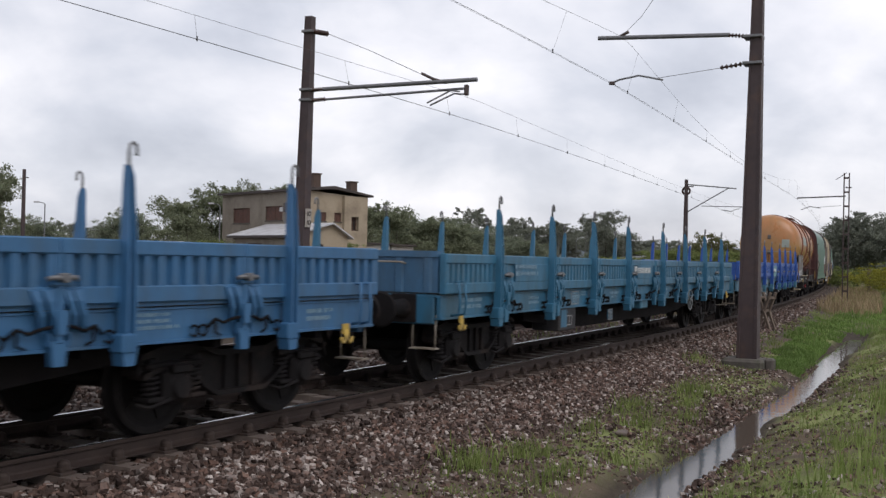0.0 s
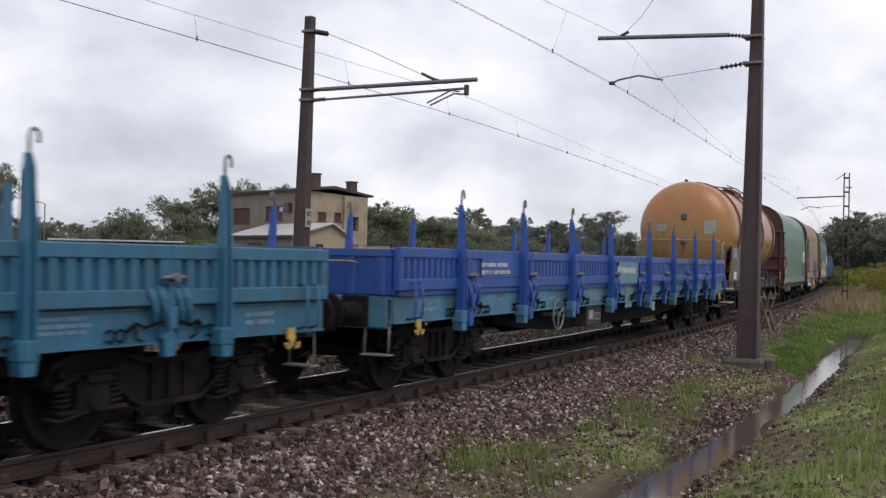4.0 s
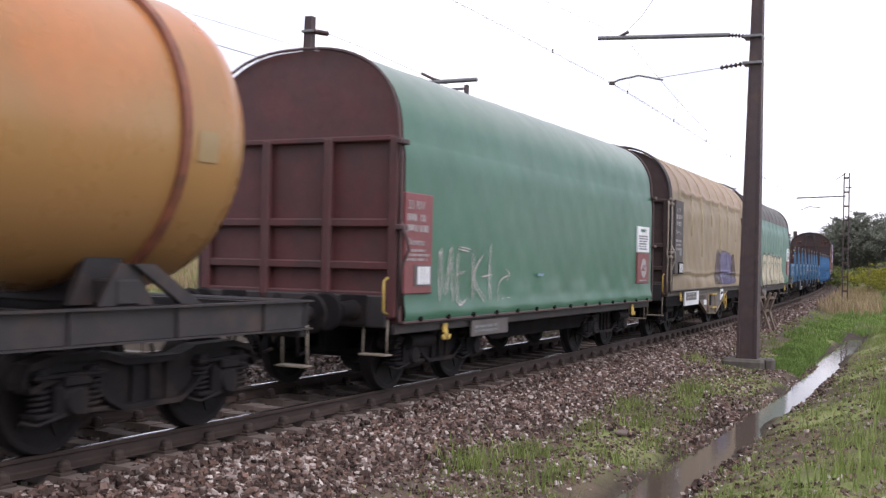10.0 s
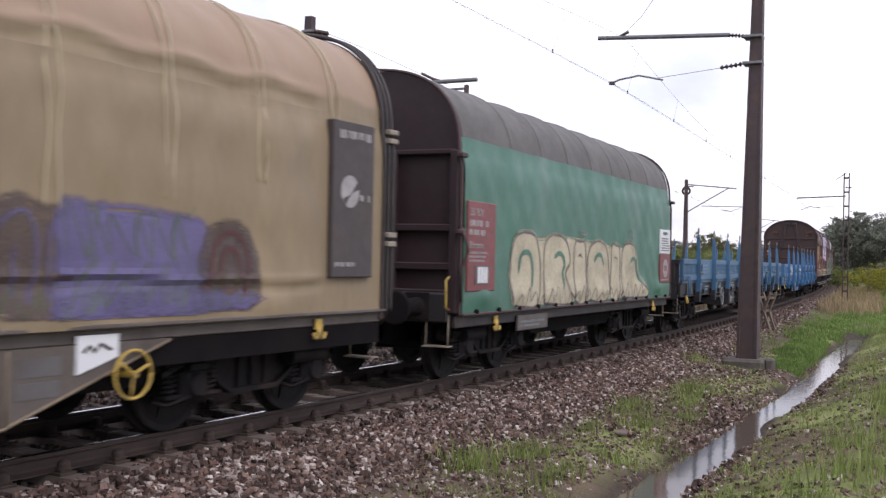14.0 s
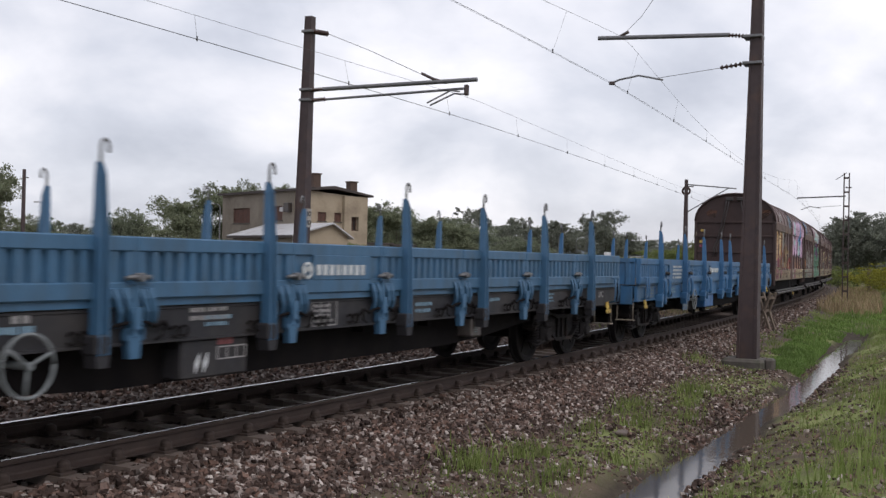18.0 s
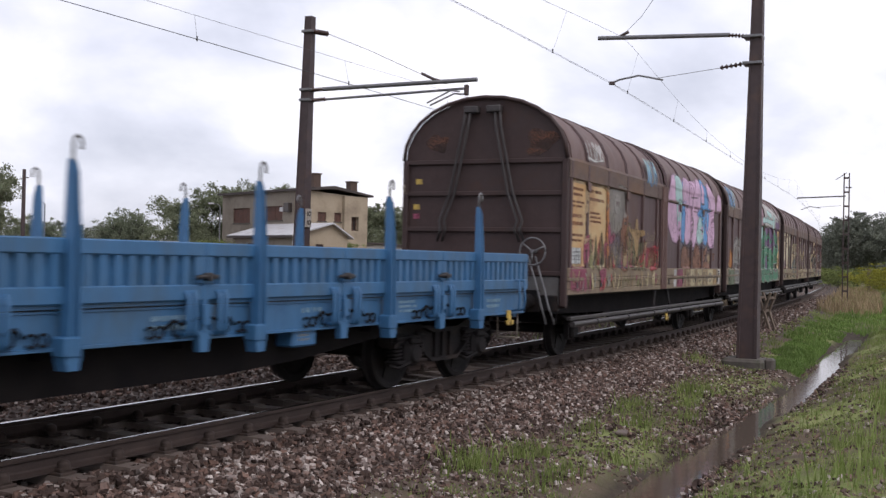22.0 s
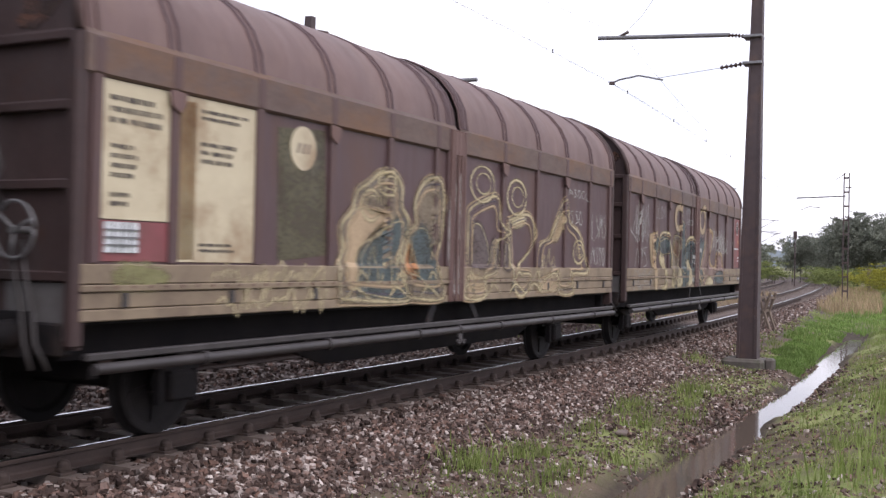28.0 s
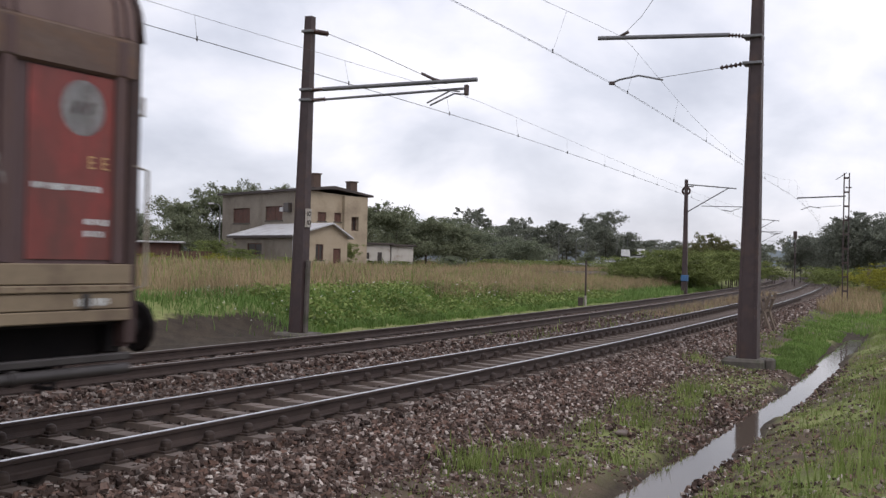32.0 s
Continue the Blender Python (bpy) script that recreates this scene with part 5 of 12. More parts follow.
def stake_wagon(label, c, paint, sole, seed, extra, make="long"):
    rng = random.Random(seed)
    STAKES, JOINTS = MAKES[make]
    w = wagon("stake_wagon", label, c, 18.5, (1.82, 16.68), "stake wagons of the train")
    L = 18.5
    part("deck", Shape().box(0.1, L - 0.1, -1.34, 1.34, 1.17, 1.215), M["deck_wood"], w, "worn timber deck")
    for y in (-0.35, 0.35):
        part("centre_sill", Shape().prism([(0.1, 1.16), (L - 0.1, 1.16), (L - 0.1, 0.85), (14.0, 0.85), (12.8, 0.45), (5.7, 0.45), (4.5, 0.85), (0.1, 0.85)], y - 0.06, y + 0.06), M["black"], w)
    # girders drawn deep and black, so they also paint the shade under the deck
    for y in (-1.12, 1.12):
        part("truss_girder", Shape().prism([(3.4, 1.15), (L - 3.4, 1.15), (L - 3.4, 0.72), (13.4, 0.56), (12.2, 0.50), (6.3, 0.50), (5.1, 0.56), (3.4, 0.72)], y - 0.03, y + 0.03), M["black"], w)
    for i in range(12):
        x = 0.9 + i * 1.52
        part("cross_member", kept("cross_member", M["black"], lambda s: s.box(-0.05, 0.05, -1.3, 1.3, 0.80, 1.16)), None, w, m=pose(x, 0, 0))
    part("air_reservoir", Shape().cyl((7.4, -0.75, 0.60), (8.6, -0.75, 0.60), 0.17, n=14), M["bogie"], w)
    part("brake_cylinder", Shape().cyl((10.0, -0.7, 0.62), (10.5, -0.7, 0.62), 0.19, n=14), M["bogie"], w)
    for turn in (0, 180):
        flip = pose(0, 0, 0) if not turn else pose(L, 0, 0, 0, 0, 180)
        part("sole_bar", kept("sole_bar", M[sole], lambda s: (s.slab([(-HW - 0.02, 0.885), (-HW - 0.02, 0.907), (-HW, 0.911), (-HW, 1.165), (-HW - 0.012, 1.17), (-HW - 0.012, 1.188), (-HW + 0.1, 1.188), (-HW + 0.1, 1.165), (-HW + 0.05, 1.165), (-HW + 0.05, 0.911), (-HW + 0.1, 0.885)], 0, 18.5))), None, w, m=flip).name = "sole_bar"
        part("board_gap", Shape().box(0.05, L - 0.05, -HW - 0.035, -HW + 0.03, 1.203, 1.285), M[paint], w, m=flip)
        for i in range(len(JOINTS) - 1):
            x0, x1 = JOINTS[i], JOINTS[i + 1]
            plain = (i in extra.get("plain", ())) and not turn
            key = ("plain_board_%.2f" if plain else "side_board_%.2f") % (x1 - x0)
            o = part("side_board", kept(key, M[paint], (plain_board_mesh if plain else board_mesh)(x1 - x0)), None, w, m=flip @ pose(x0, -HW, extra.get("lift", 0)))
            o.name = "side_board"
        for x in STAKES:
            st = part("stake", kept("stake", M[paint], stake_mesh), None, w, "tall steel stake with a hooked tip", flip @ pose(x, -HW - 0.03, 0, 0, rng.uniform(-0.6, 0.6), 0))
            part("hook", kept("stake_hook", M["galv"], stake_hook_mesh), None, st)
            part("stake_pocket", kept("stake_pocket", M[sole], pocket_mesh), None, w, m=flip @ pose(x, -HW, 0))
        for x in JOINTS[1:-1]:
            lt = part("board_latch", kept("board_latch", M[paint], latch_mesh), None, w, m=flip @ pose(x, -HW + 0.01, 0))
            part("latch_handle", kept("latch_handle", M["galv" if make == "long" else "rodsteel"], latch_handle_mesh), None, lt, "worn bare steel latch handle" if make == "long" else "dark steel latch handle")
            if make == "long":
                for dx, fl in ((-0.20, 1), (-0.09, 1), (0.10, 1), (0.19, 1)):
                    part("hinge", kept("board_hinge_%d" % fl, M[paint], lambda s: hinge_mesh(s, fl)), None, lt, "worn blue board hinge", pose(dx, 0, 0))
            else:
                for dx in (-0.24, -0.16, 0.16, 0.24):
                    part("hinge", kept("board_strap", M[paint], strap_mesh), None, lt, "rounded blue board strap", pose(dx, 0, 0))
            for mirror in (1, -1):
                part("release_lever", kept("release_lever_%d" % mirror, M["black"], lambda s: (lever_mesh(s), s.mirror(mirror))), None, lt, "grimy dark release lever", pose(-0.02 * mirror, 0, 0))
            for dx in (-0.62, -0.51, 0.51, 0.62):
                part("rope_hook", kept("rope_hook", M["black"], ring_mesh), None, w, "small dark rope hook", flip @ pose(x + dx, -HW - 0.005, 0.975))
        for x in (0.55, L - 0.55):
            part("lashing_hook", kept("lashing_hook", M["yellow"], tow_hook_mesh), None, w, "yellow lashing hook", flip @ pose(x, -HW - 0.02, 0.78))
        for x in (0.35, L - 0.35):
            s = Shape()
            for dx in (-0.09, 0.09):
                s.tube([(dx, 0.0, 1.36), (dx, -0.10, 1.36), (dx, -0.12, 1.1), (dx, -0.10, 0.95), (dx, 0.0, 0.93)], 0.016, 6)
            part("grab_handle", s, M[paint], w, m=flip @ pose(x, -HW - 0.03, 0))
    for x, turn in ((0.03, 0), (L - 0.03, 180)):
        eb = part("end_board", kept("end_board", M[extra.get("end", paint)], end_board_mesh), None, w, m=pose(x, 0, 0, 0, 0, turn))
        for y in (-0.6, 0.6):
            part("end_rail", kept("end_rail", M["handrail"], end_rail_mesh), None, eb, m=pose(0, y, 0))
    ends(w, L, mcol=sole, squeeze=extra.get("squeeze", (1.0, 1.0)))
    bogie(w, 1.82), bogie(w, 16.68)
    yf = -HW - 0.036
    for k, (x0, x1, z0, z1, rows, col) in enumerate(extra.get("marks", ())):
        out = -HW - 0.068 if z0 > 1.22 else yf + 0.03
        part("stencilled_marking", bars(rng, x0, x1, z0, z1, rows, out), M[col], w)
    for x0, x1, z0, z1, col in extra.get("boxes", ()):
        part("equipment_box", Shape().box(x0, x1, -HW + 0.02, -HW + 0.5, z0, z1, 0.02), M[col], w)
        if x1 - x0 < 0.5:
            part("box_label", bars(rng, x0 + 0.08, x1 - 0.08, z0 + 0.05, z1 - 0.12, 3, -HW + 0.018), M["stencil_grey"], w)
    for xa, xb, za, zb in extra.get("grids", ()):
        gy = -HW - 0.024
        part("notice_grid", Shape().box(xa, xb, gy, gy + 0.02, za, zb, 0.004), M[sole], w, "small board for waybills")
        for i in range(5):
            x = xa + (xb - xa) * i / 4
            part("grid_bar", Shape().box(x - 0.006, x + 0.006, gy - 0.008, gy, za, zb), M["stencil_grey"], w)
        for i in range(4):
            z = za + (zb - za) * i / 3
            part("grid_bar", Shape().box(xa, xb, gy - 0.012, gy - 0.008, z - 0.006, z + 0.006), M["stencil_grey"], w)
    for x0, x1, z0, z1, col, back in extra.get("plates", ()):
        part("label_plate", Shape().box(x0, x1, -HW - back - 0.006, -HW - back, z0, z1, 0.002), M[col], w)
    for x0, x1, z0, z1, n, back in extra.get("frames", ()):
        s = Shape()
        y = -HW - back
        for i in range(n + 1):
            x = x0 + (x1 - x0) * i / n
            s.box(x - 0.007, x + 0.007, y - 0.003, y, z0, z1)
        for z in (z0, z1):
            s.box(x0 + 0.007, x1 - 0.007, y - 0.0025, y, z - 0.006, z + 0.006)
        part("framed_marking", s, M["stencil_pale"], w, "thin white stencilled frame")
    for x in extra.get("rings", ()):
        part("ring_mark", Shape().torus((x, -HW - 0.004, 1.12), 0.035, 0.008, "y", 14, 4), M["stencil_pale"], w)
    for x, z, text in extra.get("words", ()):
        lettering(text, 0.15, "class_lettering", M["stencil_pale"], w, pose(x, -HW - 0.004, z))
    for x, z, r in extra.get("diamonds", ()):
        part("diamond_label", Shape().prism([(x, z - r * 1.3), (x + r * 0.8, z), (x + r * 0.8, z + r * 1.3), (x, z)], -HW + 0.012, -HW + 0.016), M["label_white"], w, "white diamond label")
    for x in extra.get("wheels", ()):
        part("brake_hand_wheel", kept("hand_wheel", M["stencil_grey"], hand_wheel_mesh), None, w, "pale grey brake hand wheel", pose(x, -HW - 0.06, 0.80))
    for x, pale in extra.get("badge", ()):
        if pale:
            part("company_panel", Shape().box(x + 0.14, x + 1.44, -HW - 0.067, -HW - 0.06, 1.255, 1.66), M["patch_teal"], w, "pale teal repainted panel")
        s = Shape()
        s.torus((x + 0.16, -HW - 0.069, 1.50), 0.075, 0.016, "y", 18, 4)
        s.prism([(x + 0.10, 1.47), (x + 0.22, 1.50), (x + 0.22, 1.56), (x + 0.12, 1.52)], -HW - 0.071, -HW - 0.067)
        for i in range(8):
            xx = x + 0.32 + i * 0.12
            s.box(xx, xx + 0.08, -HW - 0.071, -HW - 0.066, 1.45, 1.56)
        part("company_mark", s, M["white"], w)
    return w


MARKS = ((7.2, 7.6, 0.98, 1.1, 2, "paleblue"), (11.0, 11.5, 0.96, 1.12, 2, "paleblue"), (15.0, 15.5, 0.99, 1.15, 3, "paleblue"), (5.0, 5.4, 1.0, 1.1, 1, "paleblue"), (3.0, 3.5, 0.98, 1.12, 2, "paleblue"), (13.1, 13.5, 1.04, 1.13, 1, "paleblue"), (0.62, 1.3, 0.98, 1.15, 2, "paleblue"), (17.3, 17.8, 0.97, 1.12, 2, "paleblue"))
stake_wagon("light blue low-sided wagon with tall hooked stakes", -4.353 - 18.5, "blue_a", "blue_a", 1, {"marks": MARKS, "wheels": (11.9,)})
stake_wagon("teal blue low-sided wagon with tall hooked stakes", -2.83, "blue_b", "blue_b", 2, {"marks": MARKS + ((2.3, 3.3, 1.40, 1.60, 2, "paleblue"), (4.97, 5.28, 0.95, 1.14, 4, "paleblue"), (5.46, 5.73, 1.06, 1.15, 2, "paleblue"), (7.1, 7.75, 1.05, 1.12, 1, "paleblue")), "wheels": (13.42,), "badge": ((8.45, False),), "grids": ((6.95, 7.2, 0.6, 0.79),), "plates": ((4.51, 4.79, 0.57, 0.86, "blue_b", -0.02),), "frames": ((4.78, 5.04, 0.6, 0.75, 2, -0.018), (4.95, 5.3, 0.94, 1.15, 3, 0.002)), "plain": (1, 4), "boxes": ((4.44, 5.25, 0.51, 0.89, "grey_sole"), (9.35, 9.88, 0.72, 1.02, "teal_sole")), "end": "blue_d", "lift": -0.03})
stake_wagon("royal blue low-sided wagon with faded teal sole bar", 17.02, "blue_c", "teal_sole", 3, {"marks": MARKS + ((7.02, 7.46, 1.1, 1.18, 1, "stencil_pale"), (7.14, 7.64, 1.0, 1.07, 1, "stencil_pale"), (9.32, 9.62, 0.84, 1.14, 4, "stencil_pale"), (2.3, 3.4, 1.42, 1.62, 2, "white"), (16.75, 18.0, 1.26, 1.38, 1, "white")), "wheels": (5.35,), "badge": ((8.46, True),), "plain": (1, 4), "boxes": ((7.03, 7.83, 0.52, 0.89, "grey_sole"),), "plates": ((7.13, 7.36, 0.64, 0.8, "stencil_pale", -0.02), (9.26, 9.7, 0.78, 1.2, "patch_teal", 0.002), (11.3, 11.5, 0.66, 0.84, "stencil_pale", -0.01)), "frames": ((7.42, 7.78, 0.63, 0.74, 4, -0.018), (6.99, 7.5, 1.09, 1.19, 1, 0.002), (7.1, 7.68, 0.99, 1.08, 3, 0.002), (9.3, 9.66, 0.82, 1.16, 2, 0.012)), "squeeze": (1.0, 0.62), "lift": 0.03})
stake_wagon("steel blue low-sided wagon with sooty grey sole bar", 86.0, "blue_d", "grey_sole", 4, {"marks": MARKS[:-1] + ((2.3, 3.0, 1.40, 1.66, 3, "paleblue"), (7.0, 7.65, 1.03, 1.18, 2, "stencil_pale"), (8.88, 9.26, 0.94, 1.15, 4, "stencil_pale")), "rings": (17.15, 17.29), "words": ((17.55, 1.03, "UIC"),), "wheels": (5.23,), "badge": ((8.5, False),), "grids": ((0.6, 1.28, 0.96, 1.16),), "plates": ((5.12, 5.18, 1.11, 1.17, "stencil_pale", 0.002), (5.22, 5.28, 1.11, 1.17, "stencil_pale", 0.002), (7.4, 7.5, 0.82, 0.88, "signred", -0.02), (7.51, 7.61, 0.82, 0.88, "signred", -0.02)), "frames": ((7.4, 7.8, 0.69, 0.8, 3, -0.018), (8.85, 9.3, 0.92, 1.17, 3, 0.002)), "diamonds": ((7.1, 0.67, 0.07), (7.21, 0.67, 0.07)), "plain": (1, 4), "boxes": ((6.93, 7.84, 0.53, 0.885, "grey_sole"), (12.6, 12.9, 0.6, 0.86, "plate")), "end": "grey_sole", "lift": 0.03})
stake_wagon("mid blue low-sided wagon with rounded board straps and hooked stakes", 105.873, "blue_a", "blue_a", 5, {"marks": MARKS + ((2.9, 4.0, 1.30, 1.62, 4, "white"),), "wheels": (5.35,), "badge": ((7.15, False),), "grids": ((4.2, 4.66, 0.58, 0.88), (0.6, 1.25, 0.96, 1.16)), "plain": (1, 3), "boxes": ((4.66, 5.06, 0.57, 0.89, "grey_sole"), (7.08, 8.2, 0.55, 0.88, "blue_b2"), (13.0, 13.4, 0.72, 1.02, "blue_a"))}, "even")


# -- tank wagon --
def tank_wagon():
    w = wagon("tank_wagon", "weathered orange tank wagon with rust-red bands and a ladder", 36.42, 11.95, (1.9, 10.0))
    L = 11.95
    zc, r = 2.70, 1.42
    x0, x1 = 0.61, 11.25
    n = 48

    def ring(x, rr, z=zc):
        return [(x, rr * math.sin(2 * math.pi * i / n), z + rr * math.cos(2 * math.pi * i / n)) for i in range(n)]
    head = sorted(((x0 + 0.64 * (1 - (1 - (k / 24) ** 2.3) ** 0.5), r * k / 24) for k in range(0, 25)), key=lambda p: p[1])
    rings = [ring(x, max(q, 0.01)) for x, q in head] + [ring(x0 + 0.66 + i * (x1 - x0 - 1.32) / 12, r) for i in range(13)] + [ring(x1 - (x - x0), max(q, 0.01)) for x, q in reversed(head)]
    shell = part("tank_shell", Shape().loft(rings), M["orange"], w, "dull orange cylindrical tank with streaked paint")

    def band(x, half, out, mm, a0=0.0, a1=360.0, name="tank_band"):
        k = max(2, int((a1 - a0) / 7.5))
        rr = []
        for i in range(k + 1):
            a = radians(a0 + (a1 - a0) * i / k)
            rr.append([(x - half, (r + 0.002) * math.sin(a), zc + (r + 0.002) * math.cos(a)), (x - half, (r + out) * math.sin(a), zc + (r + out) * math.cos(a)),
                       (x + half, (r + out) * math.sin(a), zc + (r + out) * math.cos(a)), (x + half, (r + 0.002) * math.sin(a), zc + (r + 0.002) * math.cos(a))])
        return part(name, Shape().loft(rr, True, False, a1 - a0 < 359), M[mm], w)
    for x in (2.04, 4.94, 7.12, 9.97):
        band(x, 0.045, 0.05, "band")
    def patch(xa, xb, za, zb, mm):
        rr = []
        for i in range(9):
            z = za + (zb - za) * i / 8
            y = -math.sqrt(max(0, (r + 0.006) ** 2 - (z - zc) ** 2))
            rr.append([(xa, y, z), (xb, y, z)])
        part("paint_patch", Shape().loft(rr, False), M[mm], w)
    patch(2.28, 4.84, 2.72, 3.12, "patch")
    patch(7.5, 8.05, 2.0, 2.28, "patch_faded")
    patch(10.15, 10.4, 2.45, 2.72, "patch_faded")
    # patches and brackets on the front head
    for y, z, a, b in ((-0.76, 2.74, 0.17, 0.19), (0.65, 2.72, 0.15, 0.10)):
        s = Shape()
        rr = []
        for i in range(5):
            q = []
            for j in range(5):
                yy, zz = y - a + 2 * a * i / 4, z - b + 2 * b * j / 4
                d = math.hypot(yy, zz - zc) / r
                q.append((x0 + 0.64 * (1 - (1 - min(1, d) ** 2.3) ** 0.5) - 0.006, yy, zz))
            rr.append(q)
        s.loft(rr, False)
        part("head_patch", s, M["patch"], w)
    for z, k in ((3.04, 0.10), (2.32, 0.09)):
        part("head_bracket", Shape().box(x0 - 0.03, x0 + 0.10, -0.10, 0.06, z - k, z + k, 0.02).box(x0 - 0.045, x0 - 0.03, -0.06, 0.02, z - k * 0.7, z + k * 0.7, 0.004), M["plate"], w)
        part("rust_streak", Shape().prism([(-0.05, z - k), (0.03, z - k), (0.01, z - k - 0.3), (-0.02, z - k - 0.34)], 0, 0.003), M["band"], w, "thin rust streak", pose(x0 + 0.008, 0, 0, 0, 0, 90))
    # frame
    s = Shape()
    for y in (-1.3, 1.24):
        s.box(0, L, y, y + 0.06, 0.91, 1.2, 0.01)
        s.box(0, L, y - 0.06 if y < 0 else y, y + 0.06 if y < 0 else y + 0.12, 1.18, 1.2)
        s.box(0, L, y - 0.06 if y < 0 else y, y + 0.06 if y < 0 else y + 0.12, 0.90, 0.915)
    for i in range(9):
        s.box(0.4 + i * 1.39, 0.5 + i * 1.39, -1.26, 1.26, 0.9, 1.18)
    part("frame", s, M["frame"], w, "grimy dark steel frame")
    for xa, xb in ((3.27, 5.32), (5.89, 8.17)):
        part("frame_strip", Shape().box(xa, xb, -1.39, -1.30, 1.2, 1.222, 0.004), M["cream"], w, "pale worn walkway edge")
    for y in (-1.22, 1.16):
        part("end_brace", Shape().prism([(9.62, 1.55), (9.86, 1.55), (10.45, 1.2), (10.2, 1.2)], y, y + 0.06), M["frame"], w)
    for i in range(10):
        part("frame_rib", kept("frame_rib", M["frame"], lambda s: s.box(-0.02, 0.02, -1.33, -1.3, 0.9, 1.18)), None, w, m=pose(0.7 + i * 1.17, 0, 0))
    # saddles
    for x in (2.0, 9.6):
        s = Shape()
        for y in (-1, 1):
            s.prism([(x - 0.35, 1.2), (x + 0.35, 1.2), (x + 0.15, 1.72), (x - 0.15, 1.72)], y * 0.85 - 0.04, y * 0.85 + 0.04)
            s.prism([(x - 0.3, 1.2), (x + 0.3, 1.2), (x + 0.1, 1.55), (x - 0.1, 1.55)], y * 1.15 - 0.02, y * 1.15 + 0.02)
        s.box(x - 0.12, x + 0.12, -1.2, 1.2, 1.2, 1.42, 0.02)
        part("tank_saddle", s, M["frame"], w)
    # platform with handrails at the front end
    s = Shape().box(-0.02, 0.75, -1.25, 1.25, 1.2, 1.235)
    part("end_platform", s, M["frame"], w)
    s = Shape()
    s.tube([(0.05, -1.2, 1.23), (0.05, -1.2, 2.25), (0.05, -1.1, 2.34), (0.05, 1.1, 2.34), (0.05, 1.2, 2.25), (0.05, 1.2, 1.23)], 0.022, 7)
    s.tube([(0.05, -1.2, 1.67), (0.05, 1.2, 1.67)], 0.018, 6)
    for y in (-1.22, 1.22):
        s.tube([(0.16, y, 1.2), (0.24, y, 2.1), (0.28, y, 2.24), (0.36, y, 2.3), (0.46, y, 2.26), (0.54, y, 2.1), (0.56, y, 1.2)], 0.02, 7)
        s.tube([(0.05, y, 1.2), (0.12, y, 2.1), (0.10, y, 2.26)], 0.018, 7)
    part("handrail", s, M["handrail"], w, "pale tubular handrails")
    for x, z in ((0.15, 0.97), (0.22, 0.58)):
        part("step_tread", Shape().box(x - 0.3, x + 0.3, -1.5, -1.2, z, z + 0.035, 0.006), M["cream"], w, "pale worn step tread")
    # notice plate beside the tank
    p = part("notice_plate", Shape().prism([(0.97, 1.2), (3.48, 1.2), (3.48, 2.21), (0.97, 2.21)], -1.36, -1.32), M["plate"], w, "dark grey-brown plate with stencilled data")
    part("plate_bracket", Shape().prism([(0.66, 1.2), (0.966, 1.2), (0.966, 1.8)], -1.345, -1.325), M["band"], w, "rusty gusset beside the plate")
    rng = random.Random(8)
    part("stencilled_marking", bars(rng, 1.28, 1.95, 1.86, 2.15, 5, -1.362), M["white"], p)
    part("stencilled_marking", bars(rng, 2.05, 2.75, 1.86, 2.02, 2, -1.362), M["spray_tan"], p)
    lettering("Zaes", 0.16, "class_lettering", M["spray_tan"], p, pose(2.05, -1.364, 1.68))
    lettering("33 RIV", 0.13, "class_lettering", M["spray_tan"], p, pose(2.05, -1.364, 2.06))
    lettering("OKTANOL", 0.09, "cargo_lettering", M["white"], p, pose(3.05, -1.364, 2.03))
    part("stencilled_marking", bars(rng, 2.8, 3.45, 1.62, 1.82, 2, -1.362), M["white"], p)
    part("stencilled_marking", bars(rng, 2.4, 2.8, 1.25, 1.5, 3, -1.362), M["white"], p)
    part("paper_label", Shape().box(1.36, 1.82, -1.366, -1.36, 1.24, 1.46), M["label_white"], p, "white paper label behind a grid")
    # ladder and catwalk
    s = Shape()
    yl = -1.56
    for x in (5.18, 5.52):
        pts = [(x, -1.42, 0.95), (x, yl, 1.3), (x, yl, 2.9)]
        for i in range(7):
            a = radians(85 - i * 12)
            pts.append((x, -(r + 0.12) * math.sin(a), zc + (r + 0.12) * math.cos(a)))
        s.tube(pts, 0.022, 7)
    for i in range(9):
        z = 1.15 + i * 0.23
        s.tube([(5.18, yl + (0.08 if i < 1 else 0), z), (5.52, yl + (0.08 if i < 1 else 0), z)], 0.014, 6)
    for i in range(1, 7):
        a = radians(85 - i * 11)
        s.tube([(5.18, -(r + 0.12) * math.sin(a), zc + (r + 0.12) * math.cos(a)), (5.52, -(r + 0.12) * math.sin(a), zc + (r + 0.12) * math.cos(a))], 0.014, 6)
    for x, d in ((5.16, -0.14), (5.54, 0.10)):
        pts = [(x, yl, 3.02)]
        for i in range(7):
            a = radians(72 - i * 9)
            pts.append((x + d * min(1.0, 0.4 + i * 0.25), -(r + 0.24) * math.sin(a), zc + (r + 0.24) * math.cos(a)))
        s.tube(pts, 0.014, 6)
    s.tube([(4.96, -1.47, 2.40), (7.1, -1.47, 2.43)], 0.018, 6)
    s.tube([(4.66, -1.3, 1.86), (5.18, -1.54, 1.68)], 0.02, 6)
    s.tube([(4.74, -1.26, 1.80), (5.18, -1.54, 1.60)], 0.016, 6)
    part("ladder", s, M["ladder"], w, "rusty steel access ladder")
    s = Shape()
    s.box(5.1, 7.4, -0.62, -0.15, zc + r + 0.0, zc + r + 0.025, 0.006)
    for y in (-0.63, -0.14):
        s.box(5.1, 7.4, y - 0.015, y + 0.015, zc + r - 0.03, zc + r + 0.045)
